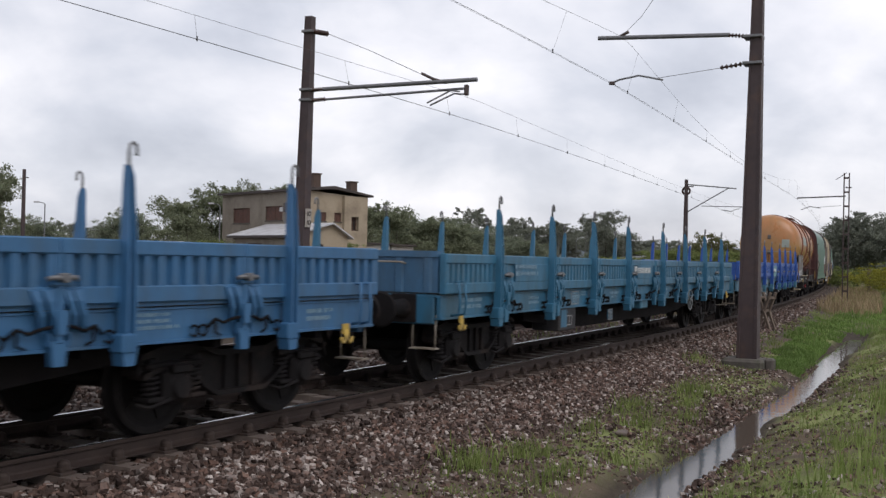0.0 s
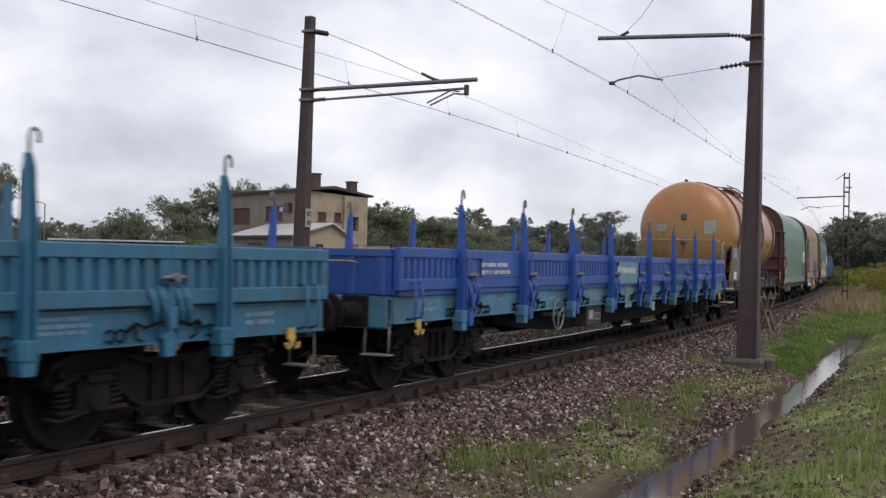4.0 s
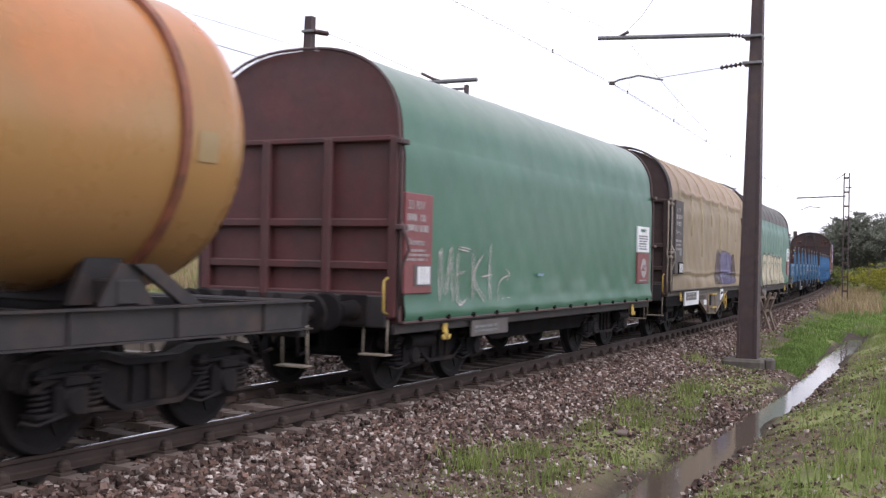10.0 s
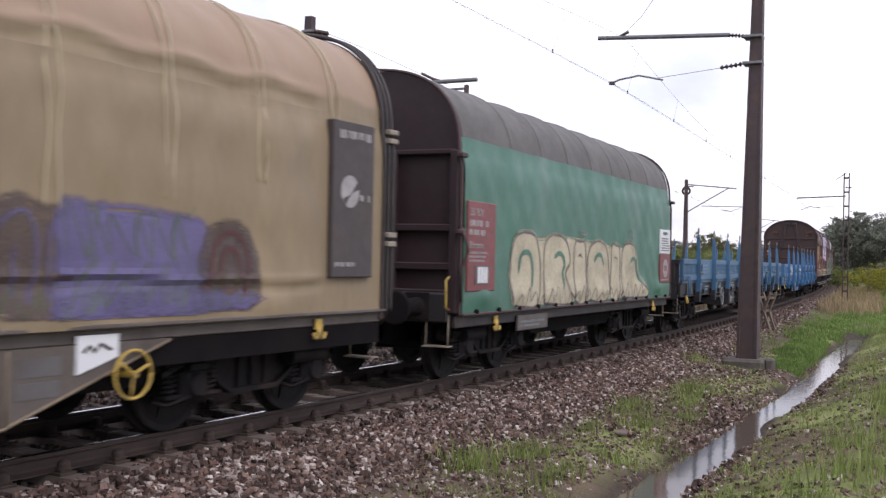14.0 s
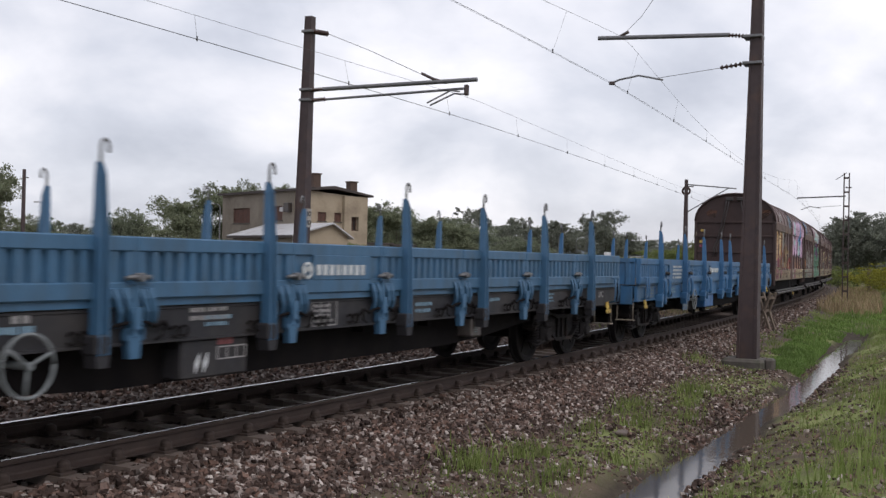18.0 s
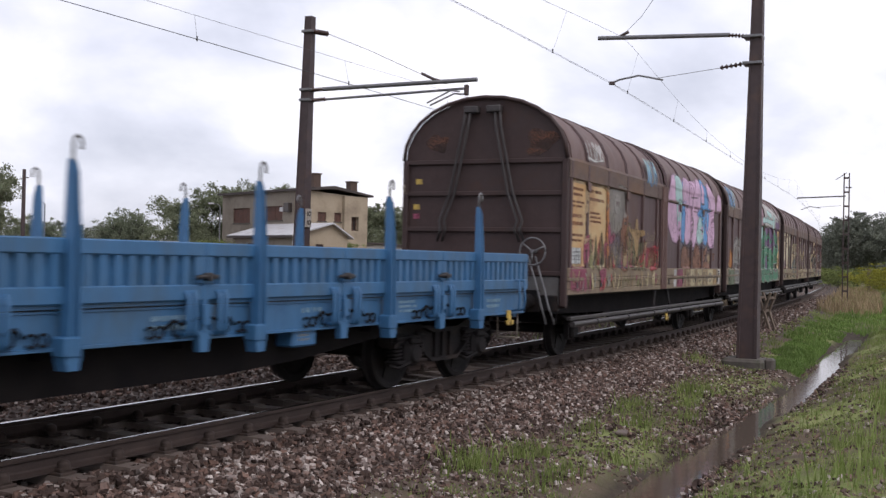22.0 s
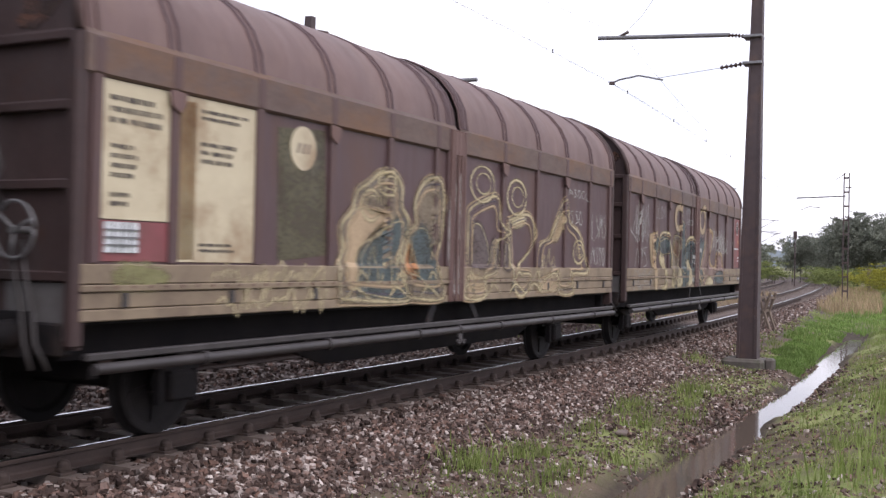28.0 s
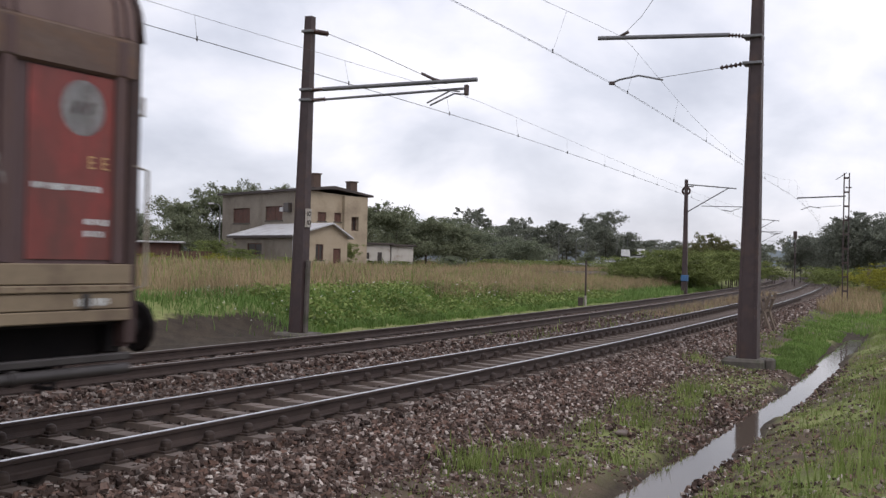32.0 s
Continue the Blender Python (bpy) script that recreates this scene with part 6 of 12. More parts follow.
    for x in (5.2, 5.9, 6.6, 7.3):
        s.tube([(x, -0.58, zc + r - 0.2), (x, -0.58, zc + r)], 0.02, 6)
    part("catwalk", s, M["ladder"], w, "narrow catwalk on the tank top")
    s = Shape()
    s.cyl((5.9, 0.15, zc + r - 0.05), (5.9, 0.15, zc + r + 0.06), 0.3, n=20)
    s.cyl((5.9, 0.15, zc + r + 0.06), (5.9, 0.15, zc + r + 0.09), 0.34, n=20)
    part("manhole", s, M["band"], w)
    # drain valve with red handwheels, brake wheel, hooks
    s = Shape()
    s.box(5.12, 5.42, -1.28, -0.9, 0.66, 1.45, 0.03)
    s.cyl((5.25, -1.28, 0.66), (5.25, -0.5, 0.66), 0.13, n=12)
    part("drain_valve", s, M["frame"], w)
    for x in (5.58, 5.76):
        part("valve_handwheel", Shape().torus((x, -1.34, 0.68), 0.075, 0.014, "y", 16, 5).cyl((x, -1.36, 0.68), (x, -0.9, 0.68), 0.02, n=8), M["spray_red"], w, "red valve handwheel")
    for y, t in ((-1.33, 0), (1.33, 180)):
        part("lashing_hook", kept("lashing_hook", M["yellow"], tow_hook_mesh), None, w, "yellow lashing hook", pose(3.74, y, 0.93, 0, 0, t))
    part("stencilled_marking", bars(rng, 5.6, 6.6, 0.96, 1.08, 1, -1.372), M["white"], w)
    part("stencilled_marking", bars(rng, 2.2, 3.4, 0.98, 1.1, 1, -1.372), M["white"], w)
    ends(w, L, squeeze=(0.6, 1.0))
    bogie(w, 1.9), bogie(w, 10.0)


tank_wagon()


# -- covered coil wagons with telescopic tarpaulin hoods --
SIDE = 44


def hood_profile(k, hw=1.46, top=4.21, foot=0.93):
    """Cross-section of the hood from the near sill over the roof to the far sill, k points."""
    out = []
    side = [(-hw + 0.04 * max(0.0, (z - 2.75) / 0.3) ** 2, z) for z in [foot + (3.05 - foot) * i / SIDE for i in range(SIDE + 1)]]
    arc = []
    for i in range(1, k):
        a = math.pi * i / k
        y, z = -math.cos(a), math.sin(a)
        arc.append((math.copysign(abs(y) ** 0.8, y) * (hw - 0.04), 3.05 + (top - 3.05) * abs(z) ** 0.85))
    left = [(-y, z) for y, z in reversed(side)]
    return side + arc + left


HOOD_BOWS = [0.55 + i * (10.6 - 1.1) / 8 for i in range(9)]
BEIGE_BOWS = [1.07 + i * 1.21 for i in range(8)]


def slack(kind, seed, x, z):
    """How far the tarpaulin stands off its frame: sag between bows, ripples, drapes and the loose hem."""
    d = min(abs(x - b) for b in (BEIGE_BOWS if kind == "beige" else HOOD_BOWS))
    high = min(1.0, max(0.0, (z - 2.6) / 0.8))
    sag = (0.018 if kind == "beige" else 0.005 if kind == "plain" else 0.022) * high * min(1.0, d / 0.4)
    ripple = (0.006 if kind == "beige" else 0.002 if kind == "plain" else 0.006) * math.sin(x * 9 + z * 3.1 + seed) * math.sin(z * 5 + x * 1.7)
    if kind == "beige":
        fold = z - 3.31 - 0.03 * math.cos(5.193 * (x - 2.5)) - 0.015 * math.sin(x * 2.1 + 1)
        ripple += 0.034 * math.exp(-(fold / 0.05) ** 2) - 0.022 * math.exp(-((fold + 0.09) / 0.05) ** 2)
        crease = z - 1.44 - 0.03 * math.sin(x * 1.3) - 0.012 * math.sin(x * 4.1)
        ripple += 0.022 * math.exp(-(crease / 0.035) ** 2) - 0.02 * math.exp(-((crease + 0.07) / 0.05) ** 2)
        ripple += 0.016 * math.sin(x * 26 + 2 * math.sin(z * 4)) * max(0.0, 1 - d / 0.3) * math.exp(-((fold + 0.28) / 0.25) ** 2)
        ripple += 0.005 * math.sin(x * 11 - z * 6 + 1.5 * math.sin(z * 3)) * math.exp(-((z - 2.7) / 0.45) ** 2) + 0.006 * math.sin(x * 3.1 + z * 2.5) + 0.005 * math.sin(z * 9 + 1.6 * math.sin(x * 0.9))
    low = (0.018 if kind == "beige" else 0.02) * math.exp(-((z - 1.15) / 0.16) ** 2) * (1 + math.sin(x * 5 + seed)) * (1 if kind != "plain" else 0.5) + (0.03 * math.exp(-((z - 0.98) / 0.10) ** 2) if kind == "plain" else 0)
    if kind == "beige":
        # held flat under the lettered end panels
        calm = min(1.0, max(0.15, min(x - 0.95, 9.45 - x) / 0.3))
        ripple, low = ripple * calm, low * calm
    return ripple + low - sag


def hood_wagon(label, c, tarp, toptarp, endcol, seed, kind, foot, off=0.0):
    rng = random.Random(seed)
    L = 10.6
    w = wagon("hooded_coil_wagon", label, c, L, (1.85, 8.75), "hooded coil wagons of the train")
    prof = hood_profile(70 if kind == "beige" else 26, top=4.21 if kind == "beige" else 4.15, foot=foot)
    na = len(prof)
    # tarpaulin, a little slack between its bows
    bows = [0.0] + BEIGE_BOWS + [L] if kind == "beige" else HOOD_BOWS

    def skin(lo, hi, off):
        rings = []
        xs = np.linspace(0.12, L - 0.12, 161)
        for x in xs:
            ring = []
            for j in range(lo, hi + 1):
                y, z = prof[j]
                nx, nz = y / 1.46, max(0.0, (z - 3.0) / 1.2)
                ln = math.hypot(nx, nz) or 1
                k = off + slack(kind, seed, x, z)
                ring.append((x, y + nx / ln * k, z + nz / ln * k))
            rings.append(ring)
        return Shape().loft(rings, False)
    cut = SIDE + 1 if kind != "plain" else 0
    if cut:
        part("tarpaulin_top", skin(cut, na - 1 - cut, 0.0), M[toptarp], w, "weathered tarpaulin over the roof bows")
        part("tarpaulin_side", skin(0, cut, 0.004), M[tarp], w, "tarpaulin side sheet")
        part("tarpaulin_side", skin(na - 1 - cut, na - 1, 0.004), M[tarp], w, "tarpaulin side sheet")
    else:
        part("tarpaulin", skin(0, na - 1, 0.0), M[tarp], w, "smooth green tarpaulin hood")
    if kind != "plain":
        for b in bows[1:-1]:
            rings = []
            for dx in (-0.035, -0.03, 0.03, 0.035):
                rings.append([(b + dx, y * (1 + (0.006 if abs(dx) < 0.033 else -0.004)), z + (0.006 if abs(dx) < 0.033 and z > 3 else -0.003)) for y, z in prof[(0 if kind == "beige" else SIDE + 1):(na if kind == "beige" else na - SIDE - 1)]])
            if kind != "beige":
                part("tarpaulin_strap", Shape().loft(rings, False), M[toptarp], w)
                continue
            for dx in (-0.055, 0.055):
                path = [(b + dx * (1 + 0.25 * math.sin(z * 7 + b)), y * 1.004 - 0.004, z if z < 3.05 else 3.05 + (z - 3.05) * 1.004 + 0.006) for y, z in prof if z > 2.1 + 0.3 * math.sin(b * 3.1) and y < 1.2]
                part("tarpaulin_seam", Shape().tube(path, 0.008, 5), M["cream"], w, "pale stitched tarpaulin seam")
    # end walls and roof bows at the ends
    for x, turn in ((0, 0), (L, 180)):
        m = pose(x, 0, 0, 0, 0, turn)

        def wall(s):
            s.slab([(y * 0.99, z if z < 3 else 3.05 + (z - 3.05) * 0.992) for y, z in prof], 0.10, 0.16)
        ew = part("end_wall", kept("end_wall_%s_%.2f" % (endcol, foot), M[endcol], wall), None, w, m=m)
        ew.name = "end_wall"
        for z, h in ((3.035, 0.035), (1.55, 0.05), (2.05, 0.05), (1.09, 0.16)):
            part("end_beam", kept("end_beam_%.2f" % h, M[endcol], lambda s: s.box(0.02, 0.098, -1.36, 1.36, -h, h, 0.015)), None, ew, m=pose(0, 0, z)).name = "end_beam"
        for y in (-1.36, -0.45, 0.45, 1.36):
            part("end_post", kept("end_post", M[endcol], lambda s: s.box(0.0, 0.096, -0.06, 0.06, 0.95, 3.05, 0.015)), None, ew, m=pose(0, y, 0)).name = "end_post"
        if kind == "beige":
            for y, d in ((-1.50, 0.0), (-1.44, 0.07)):
                part("lock_rod", Shape().tube([(-0.03 - d, y, 3.02), (-0.03 - d, y, 2.05), (-0.10 - d, y, 1.92), (-0.02 - d, y, 1.75), (-0.06 - d, y, 1.3), (-0.02 - d, y, 1.0)], 0.016, 6), M["handrail"], w, "pale steel locking rod", m)
        for dx in ((0.03,) if kind != "beige" else (-0.03, 0.06, 0.15)):
            k = 1.012 if kind == "beige" else 1.0
            bow = Shape().tube([(dx, y * k, z if z < 3 else 3.05 + (z - 3.05) * (2 * k - 1)) for y, z in prof], 0.022, 6)
            part("end_bow", bow, M["oxdark" if kind != "beige" else "rodsteel"], w, m=m)
        lm = M["handrail" if kind == "beige" else "oxdark"]
        for z in (2.98, 2.0) if kind != "beige" else (3.05, 2.95, 1.9, 1.8):
            for y in (-1.48, 1.48):
                part("hood_lock", kept("hood_lock", lm, lambda s: s.box(-0.08, 0.10, -0.04, 0.04, -0.03, 0.03, 0.01)), None, w, m=m @ pose(0, y, z))
        part("lock_lever", Shape().tube([(-0.02, -1.50, 2.05), (-0.06, -1.58, 1.9), (0.02, -1.58, 1.75), (-0.02, -1.50, 1.5), (0.0, -1.50, 1.1)], 0.018, 6), lm, w, m=m)
        s = Shape()
        for y in (-1.35,):
            s.tube([(-0.05, y, 1.0), (-0.14, y, 1.03), (-0.14, y, 1.38), (-0.05, y, 1.42)], 0.016, 6)
        part("grab_rail", s, M["yellow"], w, m=m)
    # frame
    for y in (-1.40, 1.34):
        part("sole_bar", Shape().box(0.05, L - 0.05, y, y + 0.06, 0.93 if kind == "beige" else 0.76, foot - 0.005, 0.01), M["frame" if kind != "beige" else "truss"], w, "dusty grey-brown sole bar" if kind == "beige" else "")
        if kind == "beige":
            part("frame_plate", Shape().box(0.05, L - 0.05, y + 0.015, y + 0.05, 0.70, 0.925), M["black"], w)
    part("floor", Shape().box(0.1, L - 0.1, -1.3, 1.3, 0.8, 0.9), M["black"], w)
    for y in (-0.3, 0.3):
        part("centre_sill", Shape().box(0.2, L - 0.2, y - 0.05, y + 0.05, 0.5, 0.79), M["black"], w)
    for y in (-1.08, 1.08):
        part("side_girder", Shape().prism([(2.9, 0.79), (L - 2.9, 0.79), (L - 3.4, 0.5), (3.4, 0.5)], y - 0.03, y + 0.03), M["black"], w)
    for ya, yb in ((-1.495, -1.40), (1.40, 1.495)):
        part("hood_rail", Shape().box(0.08, L - 0.08, ya, yb, foot - 0.005, foot + 0.03, 0.008), M["oxdark" if kind != "beige" else "truss"], w)
    for x in (1.27, L - 1.27):
        for y, t in ((-1.42, 0), (1.42, 180)):
            part("lashing_hook", kept("lashing_hook", M["yellow"], tow_hook_mesh), None, w, "yellow lashing hook", pose(x, y, foot - 0.20, 0, 0, t))
    # buckles of the tarpaulin along its hem
    for k in range(14 if kind != "beige" else 0):
        part("hem_buckle", kept("hem_buckle", M["black"], lambda s: s.box(-0.05, 0.05, -1.505, -1.47, -0.014, 0.014, 0.006).box(-0.02, 0.02, -1.512, -1.47, -0.03, 0.03, 0.006)), None, w, m=pose(0.5 + k * 0.74, 0, foot + 0.045))
    for x in (1.1, L - 1.1):
        part("brake_cylinder", Shape().cyl((x - 0.3, -1.15, 0.62), (x + 0.3, -1.15, 0.62), 0.09, n=10), M["bogie"], w)
    ends(w, L, 1.03)
    bogie(w, 1.85), bogie(w, 8.75)
    yf = -1.475
    if kind == "beige":
        for x0, x1 in ((0.22, 1.0), (L - 1.2, L - 0.44)):
            p = part("end_panel", Shape().box(x0, x1, yf - 0.055, yf + 0.05, 1.43, 3.06, 0.01), M["plate_dark"], w, "dark grey lettered panel")
            if x0 < 5:
                lettering("31 RIV", 0.13, "class_lettering", M["stencil_pale"], p, pose(x0 + 0.08, yf - 0.059, 2.80))
                part("stencilled_marking", bars(rng, x0 + 0.06, x1 - 0.10, 2.46, 2.76, 2, yf - 0.057, 0.9, 0.42), M["stencil_pale"], p)
                lettering("Shimmns", 0.12, "class_lettering", M["stencil_pale"], p, pose(x0 + 0.06, yf - 0.059, 2.31))
                part("stencilled_marking", bars(rng, x0 + 0.05, x1 - 0.05, 1.92, 2.2, 3, yf - 0.057), M["stencil_pale"], p)
                part("notice_grid", Shape().box(x0 + 0.42, x0 + 0.64, yf - 0.058, yf - 0.054, 1.84, 1.99), M["stencil_grey"], p)
                hold = part("label_holder", Shape().box(x0 + 0.32, x1 + 0.01, yf - 0.068, yf - 0.055, 1.435, 1.69), M["black"], p, "dark frame holding a waybill")
                part("paper_label", Shape().box(x0 + 0.41, x1 - 0.05, yf - 0.074, yf - 0.068, 1.46, 1.66), M["label_white"], hold, "white waybill behind a grid")
                for k in range(1, 4):
                    part("grid_bar", Shape().box(x0 + 0.41 + 0.08 * k, x0 + 0.418 + 0.08 * k, yf - 0.078, yf - 0.074, 1.46, 1.66), M["greyplate"], hold)
                    part("grid_bar", Shape().box(x0 + 0.41, x1 - 0.05, yf - 0.081, yf - 0.078, 1.456 + 0.05 * k, 1.462 + 0.05 * k), M["greyplate"], hold)
            else:
                part("stencilled_marking", bars(rng, x0 + 0.1, x1 - 0.06, 2.86, 2.98, 1, yf - 0.057, 0.9, 0.5), M["stencil_pale"], p)
                s = Shape()
                s.prism([(x0 + 0.30 + 0.17 * math.cos(a), 2.33 + 0.17 * math.sin(a)) for a in [radians(40 + 20 * k) for k in range(11)]], yf - 0.060, yf - 0.056)
                s.prism([(x0 + 0.30 + 0.17 * math.cos(a), 2.33 + 0.17 * math.sin(a)) for a in [radians(-150 + 20 * k) for k in range(9)]], yf - 0.060, yf - 0.056)
                part("company_mark", s, M["stencil_pale"], p)
                part("stencilled_marking", bars(rng, x0 + 0.5, x0 + 0.7, 2.2, 2.32, 1, yf - 0.057), M["stencil_pale"], p)
                part("stencilled_marking", bars(rng, x0 + 0.05, x0 + 0.5, 1.52, 1.6, 1, yf - 0.057), M["stencil_pale"], p)
        # truss with notice boards below the sill
        p = part("notice_board", Shape().box(1.64, 3.23, -1.46, -1.42, 0.68, 1.01, 0.008), M["label_white"], w, "white notice board below the sill")
        part("board_grid", Shape().box(1.76, 2.92, -1.466, -1.46, 0.80, 0.985), M["greyplate"], p)
        for z in (0.83, 0.91):
            part("stencilled_marking", bars(rng, 1.82, 2.88, z, z + 0.065, 1, -1.468), M["stencil_pale"], p)
        tray = part("side_truss", Shape().prism([(3.25, 0.93), (7.2, 0.93), (6.45, 0.66), (5.55, 0.37), (4.42, 0.41), (3.27, 0.80)], -1.43, -1.36), M["truss"], w, "dusty grey-brown side truss")
        for pts in (((3.27, 0.80), (4.42, 0.41), (5.55, 0.37), (7.2, 0.92)), ((4.45, 0.42), (4.45, 0.92)), ((4.57, 0.42), (4.57, 0.92)), ((5.48, 0.39), (5.48, 0.92)), ((5.58, 0.39), (5.58, 0.92))):
            part("flange", Shape().tube([(x, -1.44, z) for x, z in pts], 0.014, 5), M["sill"], tray)
        part("recess", Shape().box(4.62, 4.98, -1.434, -1.42, 0.60, 0.88), M["black"], tray)
        part("recess", Shape().box(5.66, 6.05, -1.434, -1.42, 0.56, 0.68), M["greyplate"], tray)
        part("recess", Shape().box(5.68, 6.06, -1.434, -1.42, 0.72, 0.86), M["greyplate"], tray)
        part("paper_label", Shape().prism([(6.2, 1.0), (6.62, 1.0), (6.62, 0.82), (6.2, 0.70)], -1.446, -1.43), M["label_white"], tray, "white label with a squiggle")
        part("squiggle", Shape().tube([(6.26, -1.449, 0.87), (6.32, -1.449, 0.92), (6.37, -1.449, 0.87), (6.43, -1.449, 0.93), (6.54, -1.449, 0.88)], 0.014, 5), M["ink"], tray)
        part("paper_label", Shape().box(3.98, 4.28, -1.445, -1.43, 0.64, 0.76), M["label_white"], tray)
        for z in (0.87, 0.52):
            part("step_edge", Shape().box(4.85, 5.42, -1.5, -1.44, z, z + 0.035), M["yellow"], w)
        part("stencilled_marking", bars(rng, 3.5, 4.3, 0.78, 0.88, 2, -1.434), M["ink"], tray)
        part("brake_hand_wheel", kept("hand_wheel_yellow", M["yellow"], lambda s: hand_wheel_mesh(s, 0.195)), None, w, "yellow brake hand wheel", pose(6.76, -1.47, 0.665))
    else:
        a = 0.08 + off * 0.5
        p = part("notice_panel", Shape().box(a, a + 0.68 + off, yf - 0.02, yf + 0.03, 1.23, 2.41, 0.01), M["signred"], w, "red-brown panel with stencilled data")
        lettering("33 RIV", 0.15, "class_lettering", M["stencil_pale"], p, pose(a + 0.05, yf - 0.024, 2.22))
        part("stencilled_marking", bars(rng, a + 0.04, a + 0.66, 1.93, 2.18, 2, yf - 0.022, 0.9, 0.42), M["stencil_pale"], p)
        lettering("Shimmns", 0.12, "class_lettering", M["stencil_pale"], p, pose(a + 0.04, yf - 0.024, 1.80))
        part("stencilled_marking", bars(rng, a + 0.04, a + 0.64, 1.60, 1.76, 3, yf - 0.022), M["stencil_pale"], p)
        hold = part("label_holder", Shape().box(a + 0.22, a + 0.66, yf - 0.028, yf - 0.02, 1.32, 1.57), M["greyplate"], p, "steel frame holding a waybill")
        part("paper_label", Shape().box(a + 0.30, a + 0.60, yf - 0.034, yf - 0.028, 1.34, 1.55), M["label_white"], hold, "white waybill behind a grid")
        for k in range(1, 4):
            part("grid_bar", Shape().box(a + 0.30 + 0.075 * k, a + 0.307 + 0.075 * k, yf - 0.038, yf - 0.034, 1.34, 1.55), M["greyplate"], hold)
        b = L - 1.17 + off
        p = part("notice_panel", Shape().box(b, b + 0.78, yf - 0.02, yf + 0.03, 1.86, 2.37, 0.01), M["label_white"], w, "white notice panel")
        part("stencilled_marking", bars(rng, b + 0.18, b + 0.6, 2.24, 2.33, 1, yf - 0.022, 0.9, 0.5), M["green2"], p)
        part("stencilled_marking", bars(rng, b + 0.06, b + 0.72, 1.9, 2.2, 6, yf - 0.022), M["stencil_grey"], p)
        p = part("notice_panel", Shape().box(b, b + 0.78, yf - 0.02, yf + 0.03, 1.25, 1.85, 0.01), M["signred"], w, "red-brown panel with a pale emblem")
        s = Shape().cyl((b + 0.40, yf - 0.02, 1.55), (b + 0.40, yf - 0.026, 1.55), 0.19, n=24)
        part("company_mark", s, M["stencil_pale"], p)
        s = Shape()
        for i in range(3):
            s.prism([(b + 0.27 + i * 0.09, 1.50), (b + 0.31 + i * 0.09, 1.50), (b + 0.35 + i * 0.09, 1.61), (b + 0.31 + i * 0.09, 1.61)], yf - 0.031, yf - 0.024)
        part("company_letters", s, M["signred"], p)
        part("stencilled_marking", bars(rng, b + 0.1, b + 0.7, 1.28, 1.33, 1, yf - 0.022), M["stencil_pale"], p)
        part("data_board", Shape().box(2.03, 3.22, -1.45, -1.41, 0.63, 0.85, 0.008), M["plate"], w)
        part("stencilled_marking", bars(rng, 2.12, 3.12, 0.66, 0.78, 2, -1.452), M["stencil_grey"], w)
    return w


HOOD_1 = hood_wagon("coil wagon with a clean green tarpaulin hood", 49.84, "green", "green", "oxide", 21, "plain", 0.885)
HOOD_2 = hood_wagon("coil wagon with a dusty beige wrinkled tarpaulin hood", 61.86, "beige", "beige", "brownend", 22, "beige", 1.05)
HOOD_3 = hood_wagon("coil wagon with a green hood and grey roof", 74.166, "green2", "greytop", "maroon", 23, "grey", 0.92, 0.2)


# -- sliding-wall vans --
VW, VL = 1.50, 12.5
SKIRT, WAIST, DOORTOP, EAVE = 1.11, 1.55, 3.01, 3.31


def van_roof(k=14):
    pts = []
    for i in range(k + 1):
        a = math.pi * i / k
        y, z = -math.cos(a), math.sin(a)
        pts.append((math.copysign(abs(y) ** 0.95, y) * (VW - 0.01), EAVE + 1.04 * abs(z) ** 0.97))
    return pts


POSTS = [(0.2, 1.06, 2.2, 3.42, 4.6, 5.72, 6.05), (6.45, 7.71, 8.95, 10.13, 11.27, 12.3)]


def van_surface(x, h):
    """Point and depth of the near side at x and height h along the wall and up over the roof."""
    if h <= EAVE:
        d = 0.0
        if WAIST < h < DOORTOP and not (6.05 < x < 6.45):
            d = -0.045
            for row in POSTS:
                for p in row:
                    if abs(x - p) < 0.05:
                        d = 0.0
        return (x, -(VW + d) - 0.005, h)
    r = van_roof(28)
    left = h - EAVE
    for i in range(len(r) - 1):
        dl = math.hypot(r[i + 1][0] - r[i][0], r[i + 1][1] - r[i][1])
        if left <= dl:
            f = left / dl
            y, z = r[i][0] + (r[i + 1][0] - r[i][0]) * f, r[i][1] + (r[i + 1][1] - r[i][1]) * f
            ny, nz = -(r[i + 1][1] - r[i][1]) / dl, (r[i + 1][0] - r[i][0]) / dl
            return (x, y + ny * 0.03, z + nz * 0.03)
        left -= dl
    return (x, 0, r[14][1] + 0.03)


def smooth_path(pts, step=0.07):
    """A smooth curve through points on a flat sheet."""
    if len(pts) == 2:
        n = max(2, int(math.dist(*pts) / step))
        return [(pts[0][0] + (pts[1][0] - pts[0][0]) * i / n, pts[0][1] + (pts[1][1] - pts[0][1]) * i / n) for i in range(n + 1)]
    q = [pts[0]] + list(pts) + [pts[-1]]
    out = []
    for i in range(1, len(q) - 2):
        a, b, c, d = q[i - 1], q[i], q[i + 1], q[i + 2]
        n = max(2, int(math.dist(b, c) / step))
        for j in range(n):
            t = j / n
            out.append(tuple(0.5 * (2 * b[k] + (c[k] - a[k]) * t + (2 * a[k] - 5 * b[k] + 4 * c[k] - d[k]) * t * t + (3 * b[k] - a[k] - 3 * c[k] + d[k]) * t ** 3) for k in (0, 1)))
    out.append(pts[-1])
    return out


